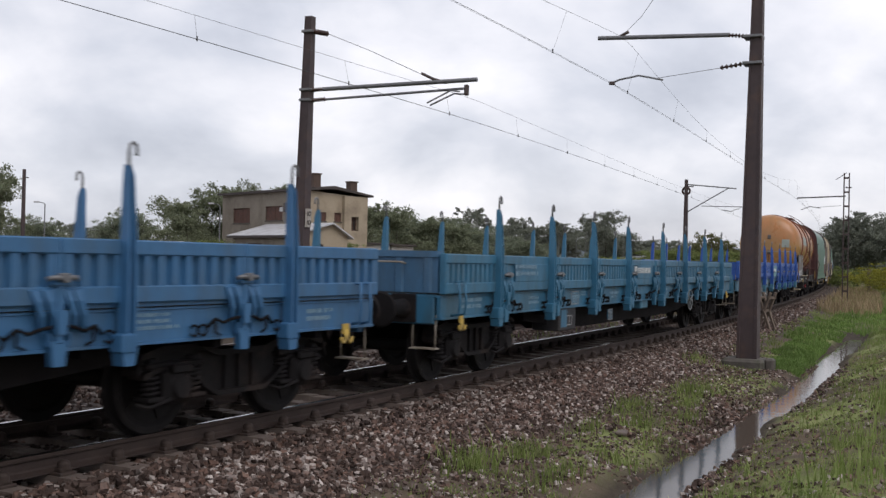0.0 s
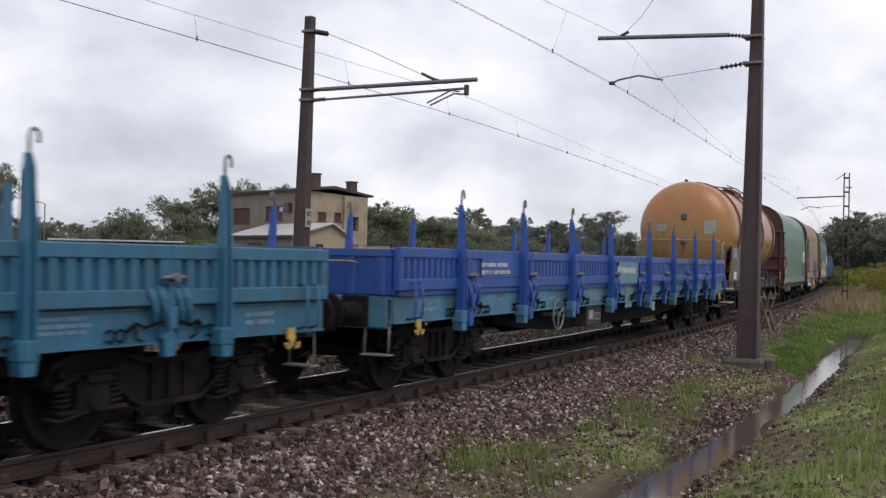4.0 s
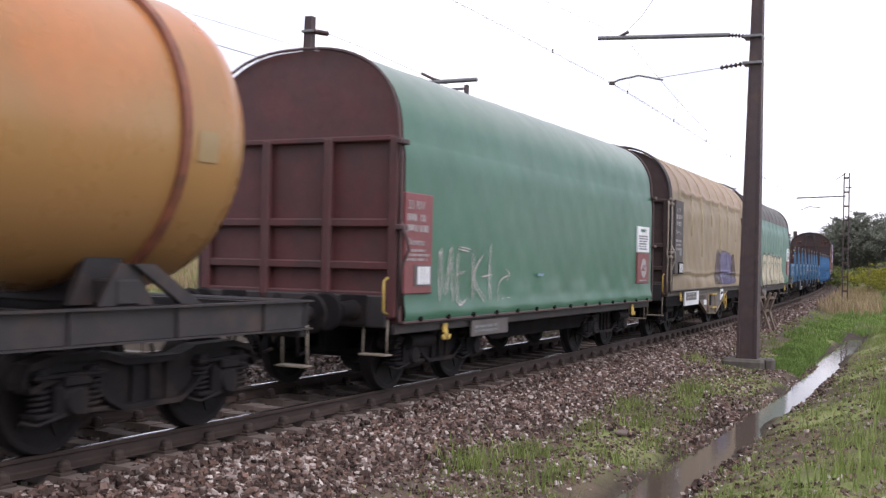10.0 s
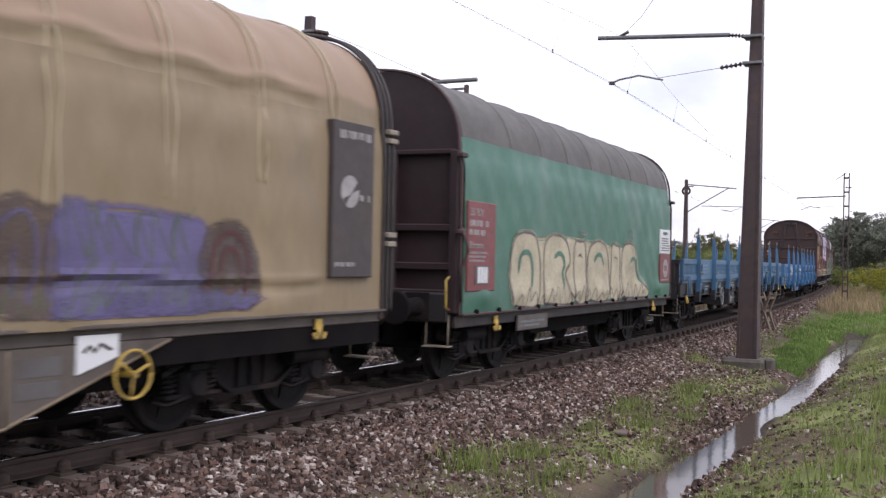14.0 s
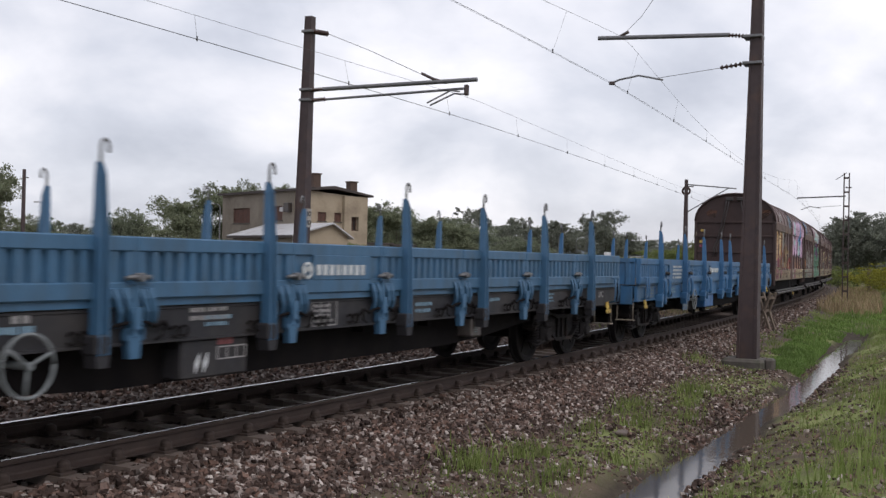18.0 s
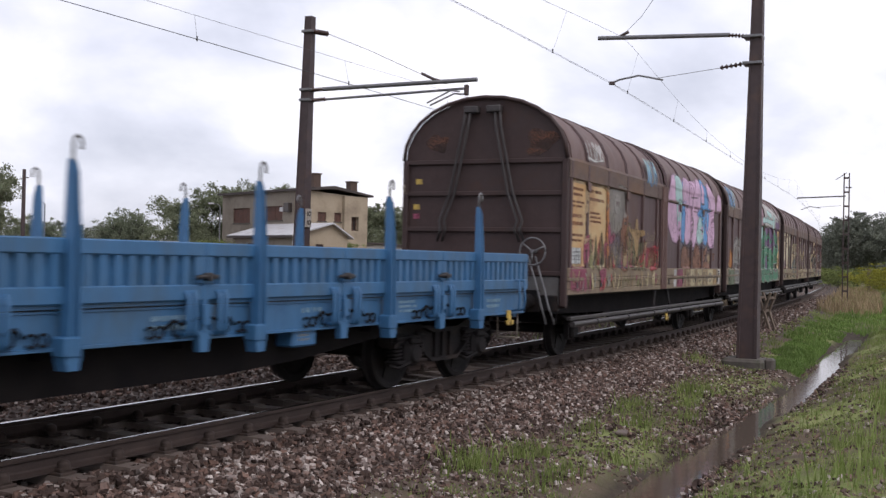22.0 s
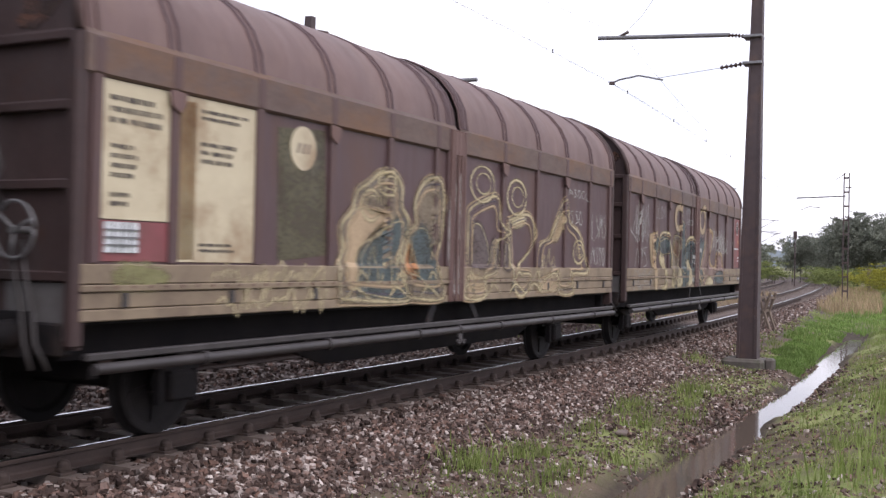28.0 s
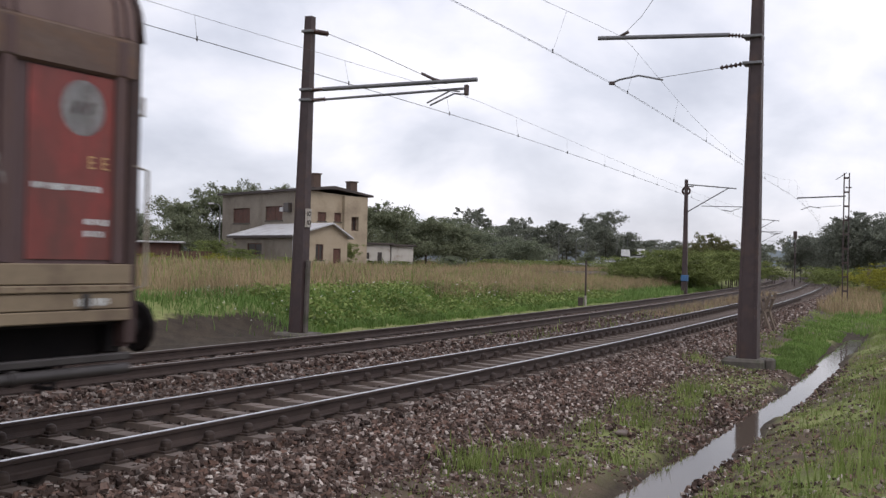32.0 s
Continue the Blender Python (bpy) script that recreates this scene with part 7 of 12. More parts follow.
def thinned(ob, values):
    """Stores how far the paint has thinned out at each corner of a sprayed area."""
    at = ob.data.attributes.new("thin", "FLOAT", "POINT")
    at.data.foreach_set("value", np.asarray(values, np.float32))
    return ob


def spray(parent, strokes, width, col, layer=0, surface=van_surface, label="", name="graffiti"):
    """Sprayed strokes that lie on the wall: each a path of (x, height)."""
    out = None
    for q, path in enumerate(strokes):
        s = Shape()
        pts = smooth_path(path)
        n = len(pts)
        k = max(2, 2 * int(width / 0.12) + 2)
        full = width * (1.55 if k == 2 else 1.2)
        rings = []
        for i in range(n):
            a, b = pts[max(0, i - 1)], pts[min(n - 1, i + 1)]
            dx, dz = b[0] - a[0], b[1] - a[1]
            ln = math.hypot(dx, dz) or 1
            end = min(i, n - 1 - i) * 0.07
            wd = full / 2 * (math.sqrt(max(0.05, 1 - (1 - min(1, end / (width / 2))) ** 2)))
            ring = []
            for j in range(k + 1):
                o = wd * (2 * j / k - 1)
                p = surface(pts[i][0] - dz / ln * o, pts[i][1] + dx / ln * o)
                lift = 0.0025 * layer + 0.0003 * (q % 7)
                ring.append((p[0], p[1] - lift, p[2] + (lift if p[2] > EAVE else 0)))
            rings.append(ring)
        s.loft(rings, False, False)
        out = part(name, s, M[col], parent, label)
        if len(out.data.vertices) == n * (k + 1):
            rim = [1.0] + [0.0] * (k - 1) + [1.0]
            thinned(out, rim * n)
    return out


def painted(parent, outline, col, layer=0, surface=van_surface, name="graffiti", edge=None, wide=0.08, label="", sharp=False, soft=0.07):
    """An area filled with sprayed paint inside a smooth closed outline, with a border stroke of another colour."""
    pts = list(outline) + [outline[0]] if sharp else smooth_path(list(outline) + [outline[0]], 0.05)
    if not sharp:
        rag = random.Random(len(bpy.data.objects))
        pts = [(x + rag.uniform(-0.014, 0.014), h + rag.uniform(-0.014, 0.014)) for x, h in pts]
        pts[-1] = pts[0]
    z0, z1 = min(p[1] for p in pts), max(p[1] for p in pts)
    n = max(2, int((z1 - z0) / 0.05))
    s = Shape()

    def cross(z):
        xs = []
        for a, b in zip(pts[:-1], pts[1:]):
            if (a[1] <= z) != (b[1] <= z):
                xs.append(a[0] + (b[0] - a[0]) * (z - a[1]) / (b[1] - a[1]))
        return sorted(xs)
    lift = 0.0025 * layer
    levels = [z0 + 0.004 + (z1 - z0 - 0.008) * i / n for i in range(n + 1)]
    rows = [cross(z) for z in levels]
    for i in range(n):
        lo, hi = rows[i], rows[i + 1]
        if len(lo) != len(hi):
            lo = hi = cross((levels[i] + levels[i + 1]) / 2)
        for k in range(0, len(lo) - 1, 2):
            m = max(1, int(max(lo[k + 1] - lo[k], hi[k + 1] - hi[k]) / 0.06))
            rings = []
            for j in range(m + 1):
                a = surface(lo[k] + (lo[k + 1] - lo[k]) * j / m, levels[i])
                b = surface(hi[k] + (hi[k + 1] - hi[k]) * j / m, levels[i + 1])
                rings.append([(p[0], p[1] - lift, p[2] + (lift if p[2] > EAVE else 0)) for p in (a, b)])
            s.loft(rings, False, False)
    seen, remap, vs = {}, [], []
    for p in s.v:
        key = tuple(round(c, 4) for c in p)
        if key not in seen:
            seen[key] = len(vs)
            vs.append(p)
        remap.append(seen[key])
    keep = [(f, tuple(dict.fromkeys(remap[i] for i in f))) for f in s.f]
    s.v, s.f = vs, [g for f, g in keep if len(g) > 2]
    solid_verts = len(s.v)
    # overspray round the outline
    turn = sum(a[0] * b[1] - b[0] * a[1] for a, b in zip(pts[:-1], pts[1:]))
    n = len(pts) - 1
    soft = min(soft, 0.3 * (z1 - z0)) * (0.35 if sharp else 1.0)
    for i in range(n + 1):
        a, b = pts[(i - 2) % n], pts[(i + 2) % n]
        dx, dz = b[0] - a[0], b[1] - a[1]
        ln = (math.hypot(dx, dz) or 1) * (1 if turn > 0 else -1)
        q = pts[i % n]
        for o in (0.0, soft):
            p = surface(q[0] + dz / ln * o, max(q[1] - dx / ln * o, min(q[1], SKIRT + 0.01)))
            s.v.append((p[0], p[1] - lift, p[2] + (lift if p[2] > EAVE else 0)))
    s.f.extend((solid_verts + 2 * i, solid_verts + 2 * i + 1, solid_verts + 2 * i + 3, solid_verts + 2 * i + 2) for i in range(n))
    s.s = [False] * len(s.f)
    if edge:
        ring = list(outline) + [outline[0]]
        spray(parent, list(zip(ring[:-1], ring[1:])) if sharp else [ring], wide, edge, layer + 0.5, surface)
    return thinned(part(name, s, M[col], parent, label), [0.0] * solid_verts + [0.0, 1.0] * (n + 1))


def blob(cx, cz, a, b, n=10, turn=0.0):
    """A closed loop to be sprayed as an outline."""
    return [(cx + a * math.cos(2 * math.pi * i / n + turn), cz + b * math.sin(2 * math.pi * i / n + turn)) for i in range(n + 1)]


def scribble(rng, x0, x1, z0, z1, n):
    """A written tag: quick loops and zigzags."""
    out = []
    w = (x1 - x0) / n
    for i in range(n):
        xa = x0 + i * w
        k = rng.randrange(4)
        j = lambda: rng.uniform(-0.15, 0.15) * w
        if k == 0:
            out.append([(xa + j(), z0), (xa + 0.3 * w + j(), z1), (xa + 0.5 * w, z0 + 0.4 * (z1 - z0)), (xa + 0.7 * w, z1 + j()), (xa + 0.9 * w, z0)])
        elif k == 1:
            out.append([(xa + 0.8 * w, z1), (xa + 0.2 * w, z1 - 0.1 * (z1 - z0)), (xa + 0.6 * w, (z0 + z1) / 2), (xa + 0.7 * w, z0 + 0.2 * (z1 - z0)), (xa + 0.1 * w, z0)])
        elif k == 2:
            out.append(blob(xa + 0.45 * w, (z0 + z1) / 2, 0.33 * w, 0.5 * (z1 - z0)))
        else:
            out.append([(xa + 0.2 * w, z1 + j()), (xa + 0.15 * w, z0), (xa + 0.8 * w, z0 + j())])
    return out


def van(label, c, seed, tube_z=0.70):
    w = wagon("sliding_wall_van", label, c, VL, (1.65, 10.85), "sliding wall vans of the train")
    rng = random.Random(seed)
    roof = van_roof(14)
    # floor and frame
    part("floor", Shape().box(0.05, VL - 0.05, -1.4, 1.4, 1.08, 1.16), M["bogie"], w)
    # deep black side sheets, shaped to paint the shadow below the sill
    for y in (-1.22, 1.16):
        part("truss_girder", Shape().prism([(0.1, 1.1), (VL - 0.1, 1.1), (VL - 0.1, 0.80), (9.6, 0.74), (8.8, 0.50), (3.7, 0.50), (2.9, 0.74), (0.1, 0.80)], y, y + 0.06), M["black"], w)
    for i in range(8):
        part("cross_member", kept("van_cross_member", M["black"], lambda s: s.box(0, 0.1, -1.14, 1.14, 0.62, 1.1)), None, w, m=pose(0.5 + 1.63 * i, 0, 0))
    # roof in two halves, with ribs
    for h, (xa, xb) in enumerate(((0.06, 6.22), (6.28, VL - 0.06))):
        r = part("roof_section", Shape().loft([[(x, y * (1.0 if h else 0.985), z - (0 if h else 0.02)) for y, z in roof] for x in (xa, xb)], False), M["vanroof"], w, "curved brown sheet roof over one sliding wall")
        for x in (xa + 0.1,) + POSTS[h][(1 if not h else 0):] + ((xb - 0.1,) if not h else ()):
            for d in (-0.055, 0.045):
                rings = []
                for dx, o in ((-0.017, 0.0), (-0.012, 0.016), (0.012, 0.016), (0.017, 0.0)):
                    k = 1 if h else 0.985
                    rings.append([(x + d + dx, y * k * (1 + o / 1.5), z - (0 if h else 0.02) + o * 0.8) for y, z in roof])
                part("roof_seam", Shape().loft(rings, False, False), M["vandoor"], r, "thin dark roof seam")
    # sliding walls
    for side in (0, 1):
        flip = pose(0, 0, 0) if not side else pose(VL, 0, 0, 0, 0, 180)
        for xa, xb, posts in ((0.06, 6.2, POSTS[0]), (6.3, VL - 0.06, POSTS[1])):
            s = Shape()
            s.box(xa, xb, -VW + 0.045, -VW + 0.08, SKIRT + 0.1, EAVE)
            wall = part("sliding_wall", s, M["vandoor"], w, "dark brown ribbed sliding wall", flip)
            s = Shape()
            s.loft([[(x, -VW + 0.03, DOORTOP - 0.02), (x, -VW, DOORTOP), (x, -VW, EAVE - 0.02), (x, -VW + 0.03, EAVE + 0.03)] for x in (xa, xb)], False, False)
            part("top_rail", s, M["vanrail"], wall)
            for p in posts:
                part("rail_strap", kept("rail_strap", M["vandoor"], lambda s: s.box(-0.05, 0.05, -VW - 0.006, -VW + 0.01, DOORTOP + 0.005, EAVE - 0.03, 0.004)), None, wall, m=pose(p, 0, 0))
            for za, zb, out in ((1.395, WAIST, 0.0), (1.335, 1.39, -0.012), (1.205, 1.33, 0.008), (SKIRT, 1.20, 0.0)):
                part("sill_board", Shape().box(xa, xb, -VW + out, -VW + 0.05, za, zb, 0.008), M["sill"], wall, "dusty pale sill board")
            for k in range(5):
                part("sill_bracket", kept("sill_bracket", M["rodsteel"], lambda s: s.box(-0.035, 0.035, -VW - 0.012, -VW + 0.01, 1.21, 1.325, 0.006)), None, wall, m=pose(xa + 0.45 + k * (xb - xa - 0.9) / 4, 0, 0))
            s = Shape()
            k = int((xb - xa) / 0.19)
            for i in range(k):
                x = xa + 0.15 + i * 0.19
                s.cyl((x, -VW - 0.012, 1.372), (x, -VW - 0.02, 1.372), 0.014, n=6)
            part("riveted_seam", s, M["van"], wall)["kind"] = "stuff"
            for p in posts:
                part("wall_post", kept("wall_post", M["vandoor"], lambda s: s.box(-0.05, 0.05, -VW + 0.002, -VW + 0.05, WAIST, DOORTOP, 0.01)), None, wall, m=pose(p, 0, 0)).name = "wall_post"
            for x in (posts[3], posts[1]):
                part("wall_bracket", Shape().prism([(x - 0.1, DOORTOP - 0.02), (x + 0.1, DOORTOP - 0.02), (x + 0.08, DOORTOP - 0.14), (x + 0.02, DOORTOP - 0.2), (x - 0.08, DOORTOP - 0.14)], -VW - 0.02, -VW - 0.002), M["van"], wall)
        # centre column between the walls
        col = part("locking_column", Shape().box(6.1, 6.4, -VW - 0.02, -VW + 0.05, EAVE - 0.35, EAVE - 0.05, 0.01), M["van"], w, m=flip)
        for x in (6.06, 6.13, 6.24, 6.34, 6.42):
            part("column_bar", kept("column_bar", M["van"], lambda s: s.box(-0.02, 0.02, -VW - 0.03, -VW + 0.06, SKIRT, EAVE - 0.03, 0.008)), None, col, m=pose(x, 0, 0))
        part("column_plate", Shape().box(6.2, 6.3, -VW + 0.0, -VW + 0.06, SKIRT, EAVE - 0.36, 0.006), M["black"], col)
        # actuating tubes along the skirt
        tz = tube_z
        tb = part("actuating_tube", Shape().cyl((0.15, -VW - 0.06, tz), (VL - 0.15, -VW - 0.06, tz), 0.045, n=12), M["rodsteel"], w, "long grimy tube below the sill", flip)
        part("track_rail", Shape().box(0.1, VL - 0.1, -VW - 0.05, -VW + 0.02, tz + 0.06, tz + 0.12, 0.01), M["rodsteel"], w, "flat running rail of the sliding walls", flip)
        for x in (1.4, 3.3, 5.2, 6.25, 7.5, 9.4, 11.3):
            part("tube_collar", kept("tube_collar", M["rodsteel"], lambda s: (s.cyl((-0.03, 0, 0), (0.03, 0, 0), 0.06, n=12), s.box(-0.02, 0.02, 0.0, 0.3, 0.0, 0.05))), None, tb, m=pose(x, -VW - 0.06, tz))
        for x, d in ((5.75, -0.25), (6.75, 0.25)):
            part("strut", Shape().loft([[(x - 0.07, -VW + 0.03, SKIRT), (x + 0.07, -VW + 0.03, SKIRT), (x + 0.07, -VW + 0.05, SKIRT), (x - 0.07, -VW + 0.05, SKIRT)], [(x + d - 0.06, -VW + 0.01, tz), (x + d + 0.06, -VW + 0.01, tz), (x + d + 0.06, -VW + 0.03, tz), (x + d - 0.06, -VW + 0.03, tz)]], True, False, True), M["bogie"], w, m=flip)
        part("lashing_hook", kept("lashing_hook" if seed == 1 else "lashing_hook_grimy", M["yellow" if seed == 1 else "rodsteel"], tow_hook_mesh), None, w, "yellow lashing hook" if seed == 1 else "grimy lashing hook", flip @ pose(6.25, -VW - 0.06, tz - 0.14))
    # end walls
    for x, turn in ((0, 0), (VL, 180)):
        m = pose(x, 0, 0, 0, 0, turn)

        def wall(s):
            s.slab([(-VW + 0.03, 0.9)] + [(y * 0.98, z - 0.02) for y, z in van_roof(14)] + [(VW - 0.03, 0.9)], 0.05, 0.10)
        ew = part("end_wall", kept("van_end_wall", M["vanend"], wall), None, w, "sooty brown end wall", m)
        ew.name = "end_wall"
        for z in (1.45, 2.15, 2.75, 3.28):
            part("end_beam", kept("van_end_beam", M["vanend"], lambda s: s.box(0.0, 0.048, -1.40, 1.40, -0.04, 0.04, 0.012)), None, ew, m=pose(0, 0, z))
        part("corner_panel", kept("van_corner_panel", M["greyplate"], lambda s: s.box(0.03, 0.046, -1.36, -0.72, 0.96, 1.40, 0.006)), None, ew, "pale grey dusty corner panel")
        for y, z, c in ((1.2, 2.96, "yellow"), (1.24, 2.53, "yellow"), (1.24, 2.37, "spray_magenta")):
            part("end_label", kept("van_end_label", M[c], lambda s: s.box(0.04, 0.047, -0.06, 0.06, -0.045, 0.045, 0.003)), None, ew, "small %s label" % ("yellow" if c == "yellow" else "magenta"), pose(0, y, z))
        for y, z, a, b in ((-1.02, 3.62, 0.26, 0.17), (0.85, 3.6, 0.2, 0.15), (-0.9, 3.42, 0.16, 0.06)):
            part("rust_patch", Shape().prism([(a * (1 + 0.22 * math.sin(3 * q + y)) * math.cos(q), b * (1 + 0.25 * math.sin(4 * q + z)) * math.sin(q)) for q in [2 * math.pi * k / 18 for k in range(18)]], 0, 0.004), M["rust_stain"], ew, "ragged rust-brown stain", pose(0.046, y, z, 0, 0, 90))
        for y in (-VW + 0.06, VW - 0.06):
            part("corner_post", kept("van_corner_post", M["vanend"], lambda s: s.box(-0.014, 0.105, -0.05, 0.05, 0.92, EAVE, 0.015)), None, ew, m=pose(0, y, 0))
        part("end_rim", kept("van_end_rim", M["vanend"], lambda s: s.tube([(0.0, y * 0.99, z) for y, z in van_roof(14)], 0.035, 6)), None, ew)
        for y in (-1, 1):
            for d in (0.0, 0.09):
                part("locking_rod", Shape().tube([(-0.05, y * (0.22 + d), 4.12), (-0.07, y * (0.25 + d), 3.85), (-0.06, y * (0.48 + d), 2.75), (-0.07, y * (0.66 + d), 2.3), (-0.1, y * (0.62 + d), 2.15), (-0.05, y * (0.70 + d), 1.95)], 0.022, 6), M["rodsteel"], w, m=m)
            part("rod_head", Shape().box(-0.09, 0.04, y * 0.2 - 0.13, y * 0.2 + 0.13, 4.08, 4.2, 0.02), M["rodsteel"], w, m=m)
        # first van's front rods use paler steel: their lit look put into colour
        for y0, d in ((-0.98, 0.0), (-0.86, 0.05)):
            part("drive_rod", Shape().tube([(-0.05, y0, 1.72), (-0.09, y0 - 0.10, 1.45), (-0.10, y0 - 0.20, 1.15), (-0.13, y0 - 0.26, 0.95), (-0.09 - d, y0 - 0.36, tube_z)], 0.016, 7), M["galv" if seed == 1 and not turn else "rodsteel"], w, "worn steel drive rod", m)
        part("shunter_hand_wheel", kept("hand_wheel_grey", M["galv"], lambda s: hand_wheel_mesh(s, 0.22)), None, w, "worn grey shunter's hand wheel", m @ pose(-0.10, -0.95, 1.80) @ pose(0, 0, 0, 0, 0, -90))
        for y in (-VW + 0.02, VW - 0.02) if turn and seed == 4 else ():
            part("grab_rail", Shape().tube([(0.05, y, 1.35), (-0.10, y, 1.38), (-0.10, y, 2.3), (0.05, y, 2.33)], 0.014, 6), M["handrail"], w, "pale grab rail", m)
        part("lamp_bracket", Shape().tube([(-0.02, VW - 0.1, 2.75), (-0.12, VW - 0.1, 2.75), (-0.12, VW - 0.1, 2.9)], 0.014, 5), M["handrail"], w, m=m)
    for x, turn in ((0, 0), (VL, 180)):
        m = pose(x, 0, 0, 0, 0, turn)
        part("headstock", kept("van_headstock", M["bogie"], lambda s: s.box(0.0, 0.14, -1.35, 1.35, 0.84, 1.1, 0.02)), None, w, m=m).name = "headstock"
        inner = (turn == 180) == (seed % 2 == 1)
        for y in (-0.875, 0.875):
            if not inner:
                part("buffer", kept("buffer", M["bogie"], buffer_mesh), None, w, m=m @ pose(0, y, 1.0))
        part("coupling", kept("short_coupling" if inner else "coupling", M["bogie"], (lambda s: s.box(-0.36, 0, -0.12, 0.12, -0.1, 0.1, 0.02)) if inner else coupling_mesh), None, w, "" if inner else "hook, screw link and brake hoses", m @ pose(0, 0, 1.0)).name = "coupling"
    # two single axles with leaf springs
    for x in (1.65, 10.85):
        ws = part("wheelset", kept("wheelset", M["wheel"], wheelset_mesh), None, w, "steel wheelset with worn rims", pose(x, 0, RW))
        WHEELSETS.append((ws, (x, 0, RW)))

        for y in (-1.02, 1.02):
            ab = part("axle_box", kept("van_axle_box", M["bogie"], lambda s: s.box(-0.15, 0.15, -0.1, 0.1, 0.32, 0.6, 0.03)), None, w, m=pose(x, y, 0))

            def leaves(s):
                low = [(0.62 - k * 0.1, 0.70 - k * 0.025) for k in range(5)]
                s.prism([(-a, z + 0.02) for a, z in low[:1]] + [q for a, z in low for q in ((-a, z), (-a + 0.08, z))] + [q for a, z in reversed(low) for q in ((a - 0.08, z), (a, z))] + [(low[0][0], low[0][1] + 0.02)], -0.06, 0.06)
            part("leaf_spring", kept("van_leaf_spring", M["bogie"], leaves), None, ab)
            for d in (-0.6, 0.6):
                part("spring_hanger", kept("van_spring_hanger_%d" % (d > 0), M["bogie"], lambda s: s.tube([(d, 0, 0.7), (d * 1.15, 0, 0.92)], 0.03, 6)), None, ab)
            for d in (-0.22, 0.22):
                part("horn_guide", kept("van_horn_guide", M["bogie"], lambda s: s.box(-0.03, 0.03, -0.04, 0.04, 0.3, 0.9)), None, ab, m=pose(d, 0, 0))
    return w
VAN_1 = van("brown van with ochre boards and pink and blue sprayed letters", 125.857, 1, 0.64)
VAN_2 = van("brown sliding-wall van with silver and green sprayed letters", 139.18, 2)
VAN_3 = van("brown sliding-wall van with cream boards and pale looping letters", 152.95, 3, 0.755)
VAN_4 = van("last brown sliding-wall van with pale outlined letters", 166.256, 4, 0.745)



# ---- overhead line ----
def h_column(s, z0, z1, w0, w1, lean=0.0, tilt=0.0):
    """Tapered riveted column: two flanges and a recessed web."""
    rings = []
    for z, w in ((z0, w0), (z1, w1)):
        h = w / 2
        dx = lean * (z - z0)
        dy = tilt * (z - z0)
        rings.append([(px, py + dy, z) for px, py, z in ((dx - h, -h, z), (dx + h, -h, z), (dx + h, -h * 0.72, z), (dx + h * 0.9, -h * 0.7, z), (dx + h * 0.9, h * 0.7, z), (dx + h, h * 0.72, z), (dx + h, h, z), (dx - h, h, z),
                      (dx - h, h * 0.72, z), (dx - h * 0.9, h * 0.7, z), (dx - h * 0.9, -h * 0.7, z), (dx - h, -h * 0.72, z))])
    s.loft(rings, True, False, True)


def insulator(s, a, b, r=0.055, n=6):
    a, b = Vector(a), Vector(b)
    d = (b - a).normalized()
    u = d.orthogonal().normalized()
    v = d.cross(u)
    rings = []
    for i in range(n):
        for f, k in ((0.0, 0.35), (0.2, 1.0), (0.35, 0.95), (0.75, 0.4)):
            p = a.lerp(b, (i + f) / n)
            rings.append([p + (u * math.cos(q * 0.6283) + v * math.sin(q * 0.6283)) * (r * k) for q in range(10)])
    s.loft(rings, True, False, True)


def near_mast():
    m = beside(8.5, 3.1, 0.0)
    t = thing("catenary_mast", "dark brown steel catenary mast on a concrete footing", "mast", m)
    s = Shape()
    h_column(s, -0.34, 9.2, 0.43, 0.185, 0.0, -0.0105)
    part("column", s, M["mast"], t)
    s = Shape()
    s.box(-0.42, 0.38, -0.38, 0.5, -1.2, -0.33, 0.06)
    part("footing", s, M["concrete"], t, "mossy chipped concrete footing")
    part("footing_spur", Shape().box(-0.2, 0.16, -0.56, -0.37, -1.2, -0.31, 0.04), M["concrete"], t, "upright concrete spur of the footing")
    part("cantilever", Shape().cyl((0, 0.5, 6.64), (0, 3.46, 6.78), 0.05, n=10), M["galv"], t)
    for a, b in (((0, 0.14, 6.58), (0, 0.56, 6.64)), ((0, 0.14, 6.0), (0, 0.72, 5.93))):
        s = Shape()
        insulator(s, a, b)
        part("insulator", s, M["insul"], t)
    for z in (6.55, 5.98):
        part("clamp", Shape().box(-0.2, 0.2, -0.2, 0.2, z - 0.03, z + 0.03, 0.01), M["galv"], t)
    part("stay_wire", Shape().tube([(0, 0.7, 5.93), (0, 2.15, 5.78)], 0.006, 5), M["wire"], t)
    part("steady_arm", Shape().tube([(0, 1.95, 5.74), (0, 2.12, 5.78), (0, 2.5, 5.87), (0, 2.95, 5.80), (0, 3.12, 5.73)], 0.022, 7), M["galv"], t)
    part("steady_fitting", Shape().box(-0.04, 0.04, 3.05, 3.18, 5.69, 5.77, 0.01), M["insul"], t)
    part("hanger_wire", Shape().tube([(0, 2.9, 6.8), (-0.6, 2.3, 7.05), (-3.0, 0.4, 8.2)], 0.005, 5), M["wire"], t)
    part("hanger_clamp", Shape().tube([(0.0, 3.0, 6.74), (0, 2.92, 6.80), (0, 2.75, 6.88)], 0.035, 6), M["insul"], t)
    return t


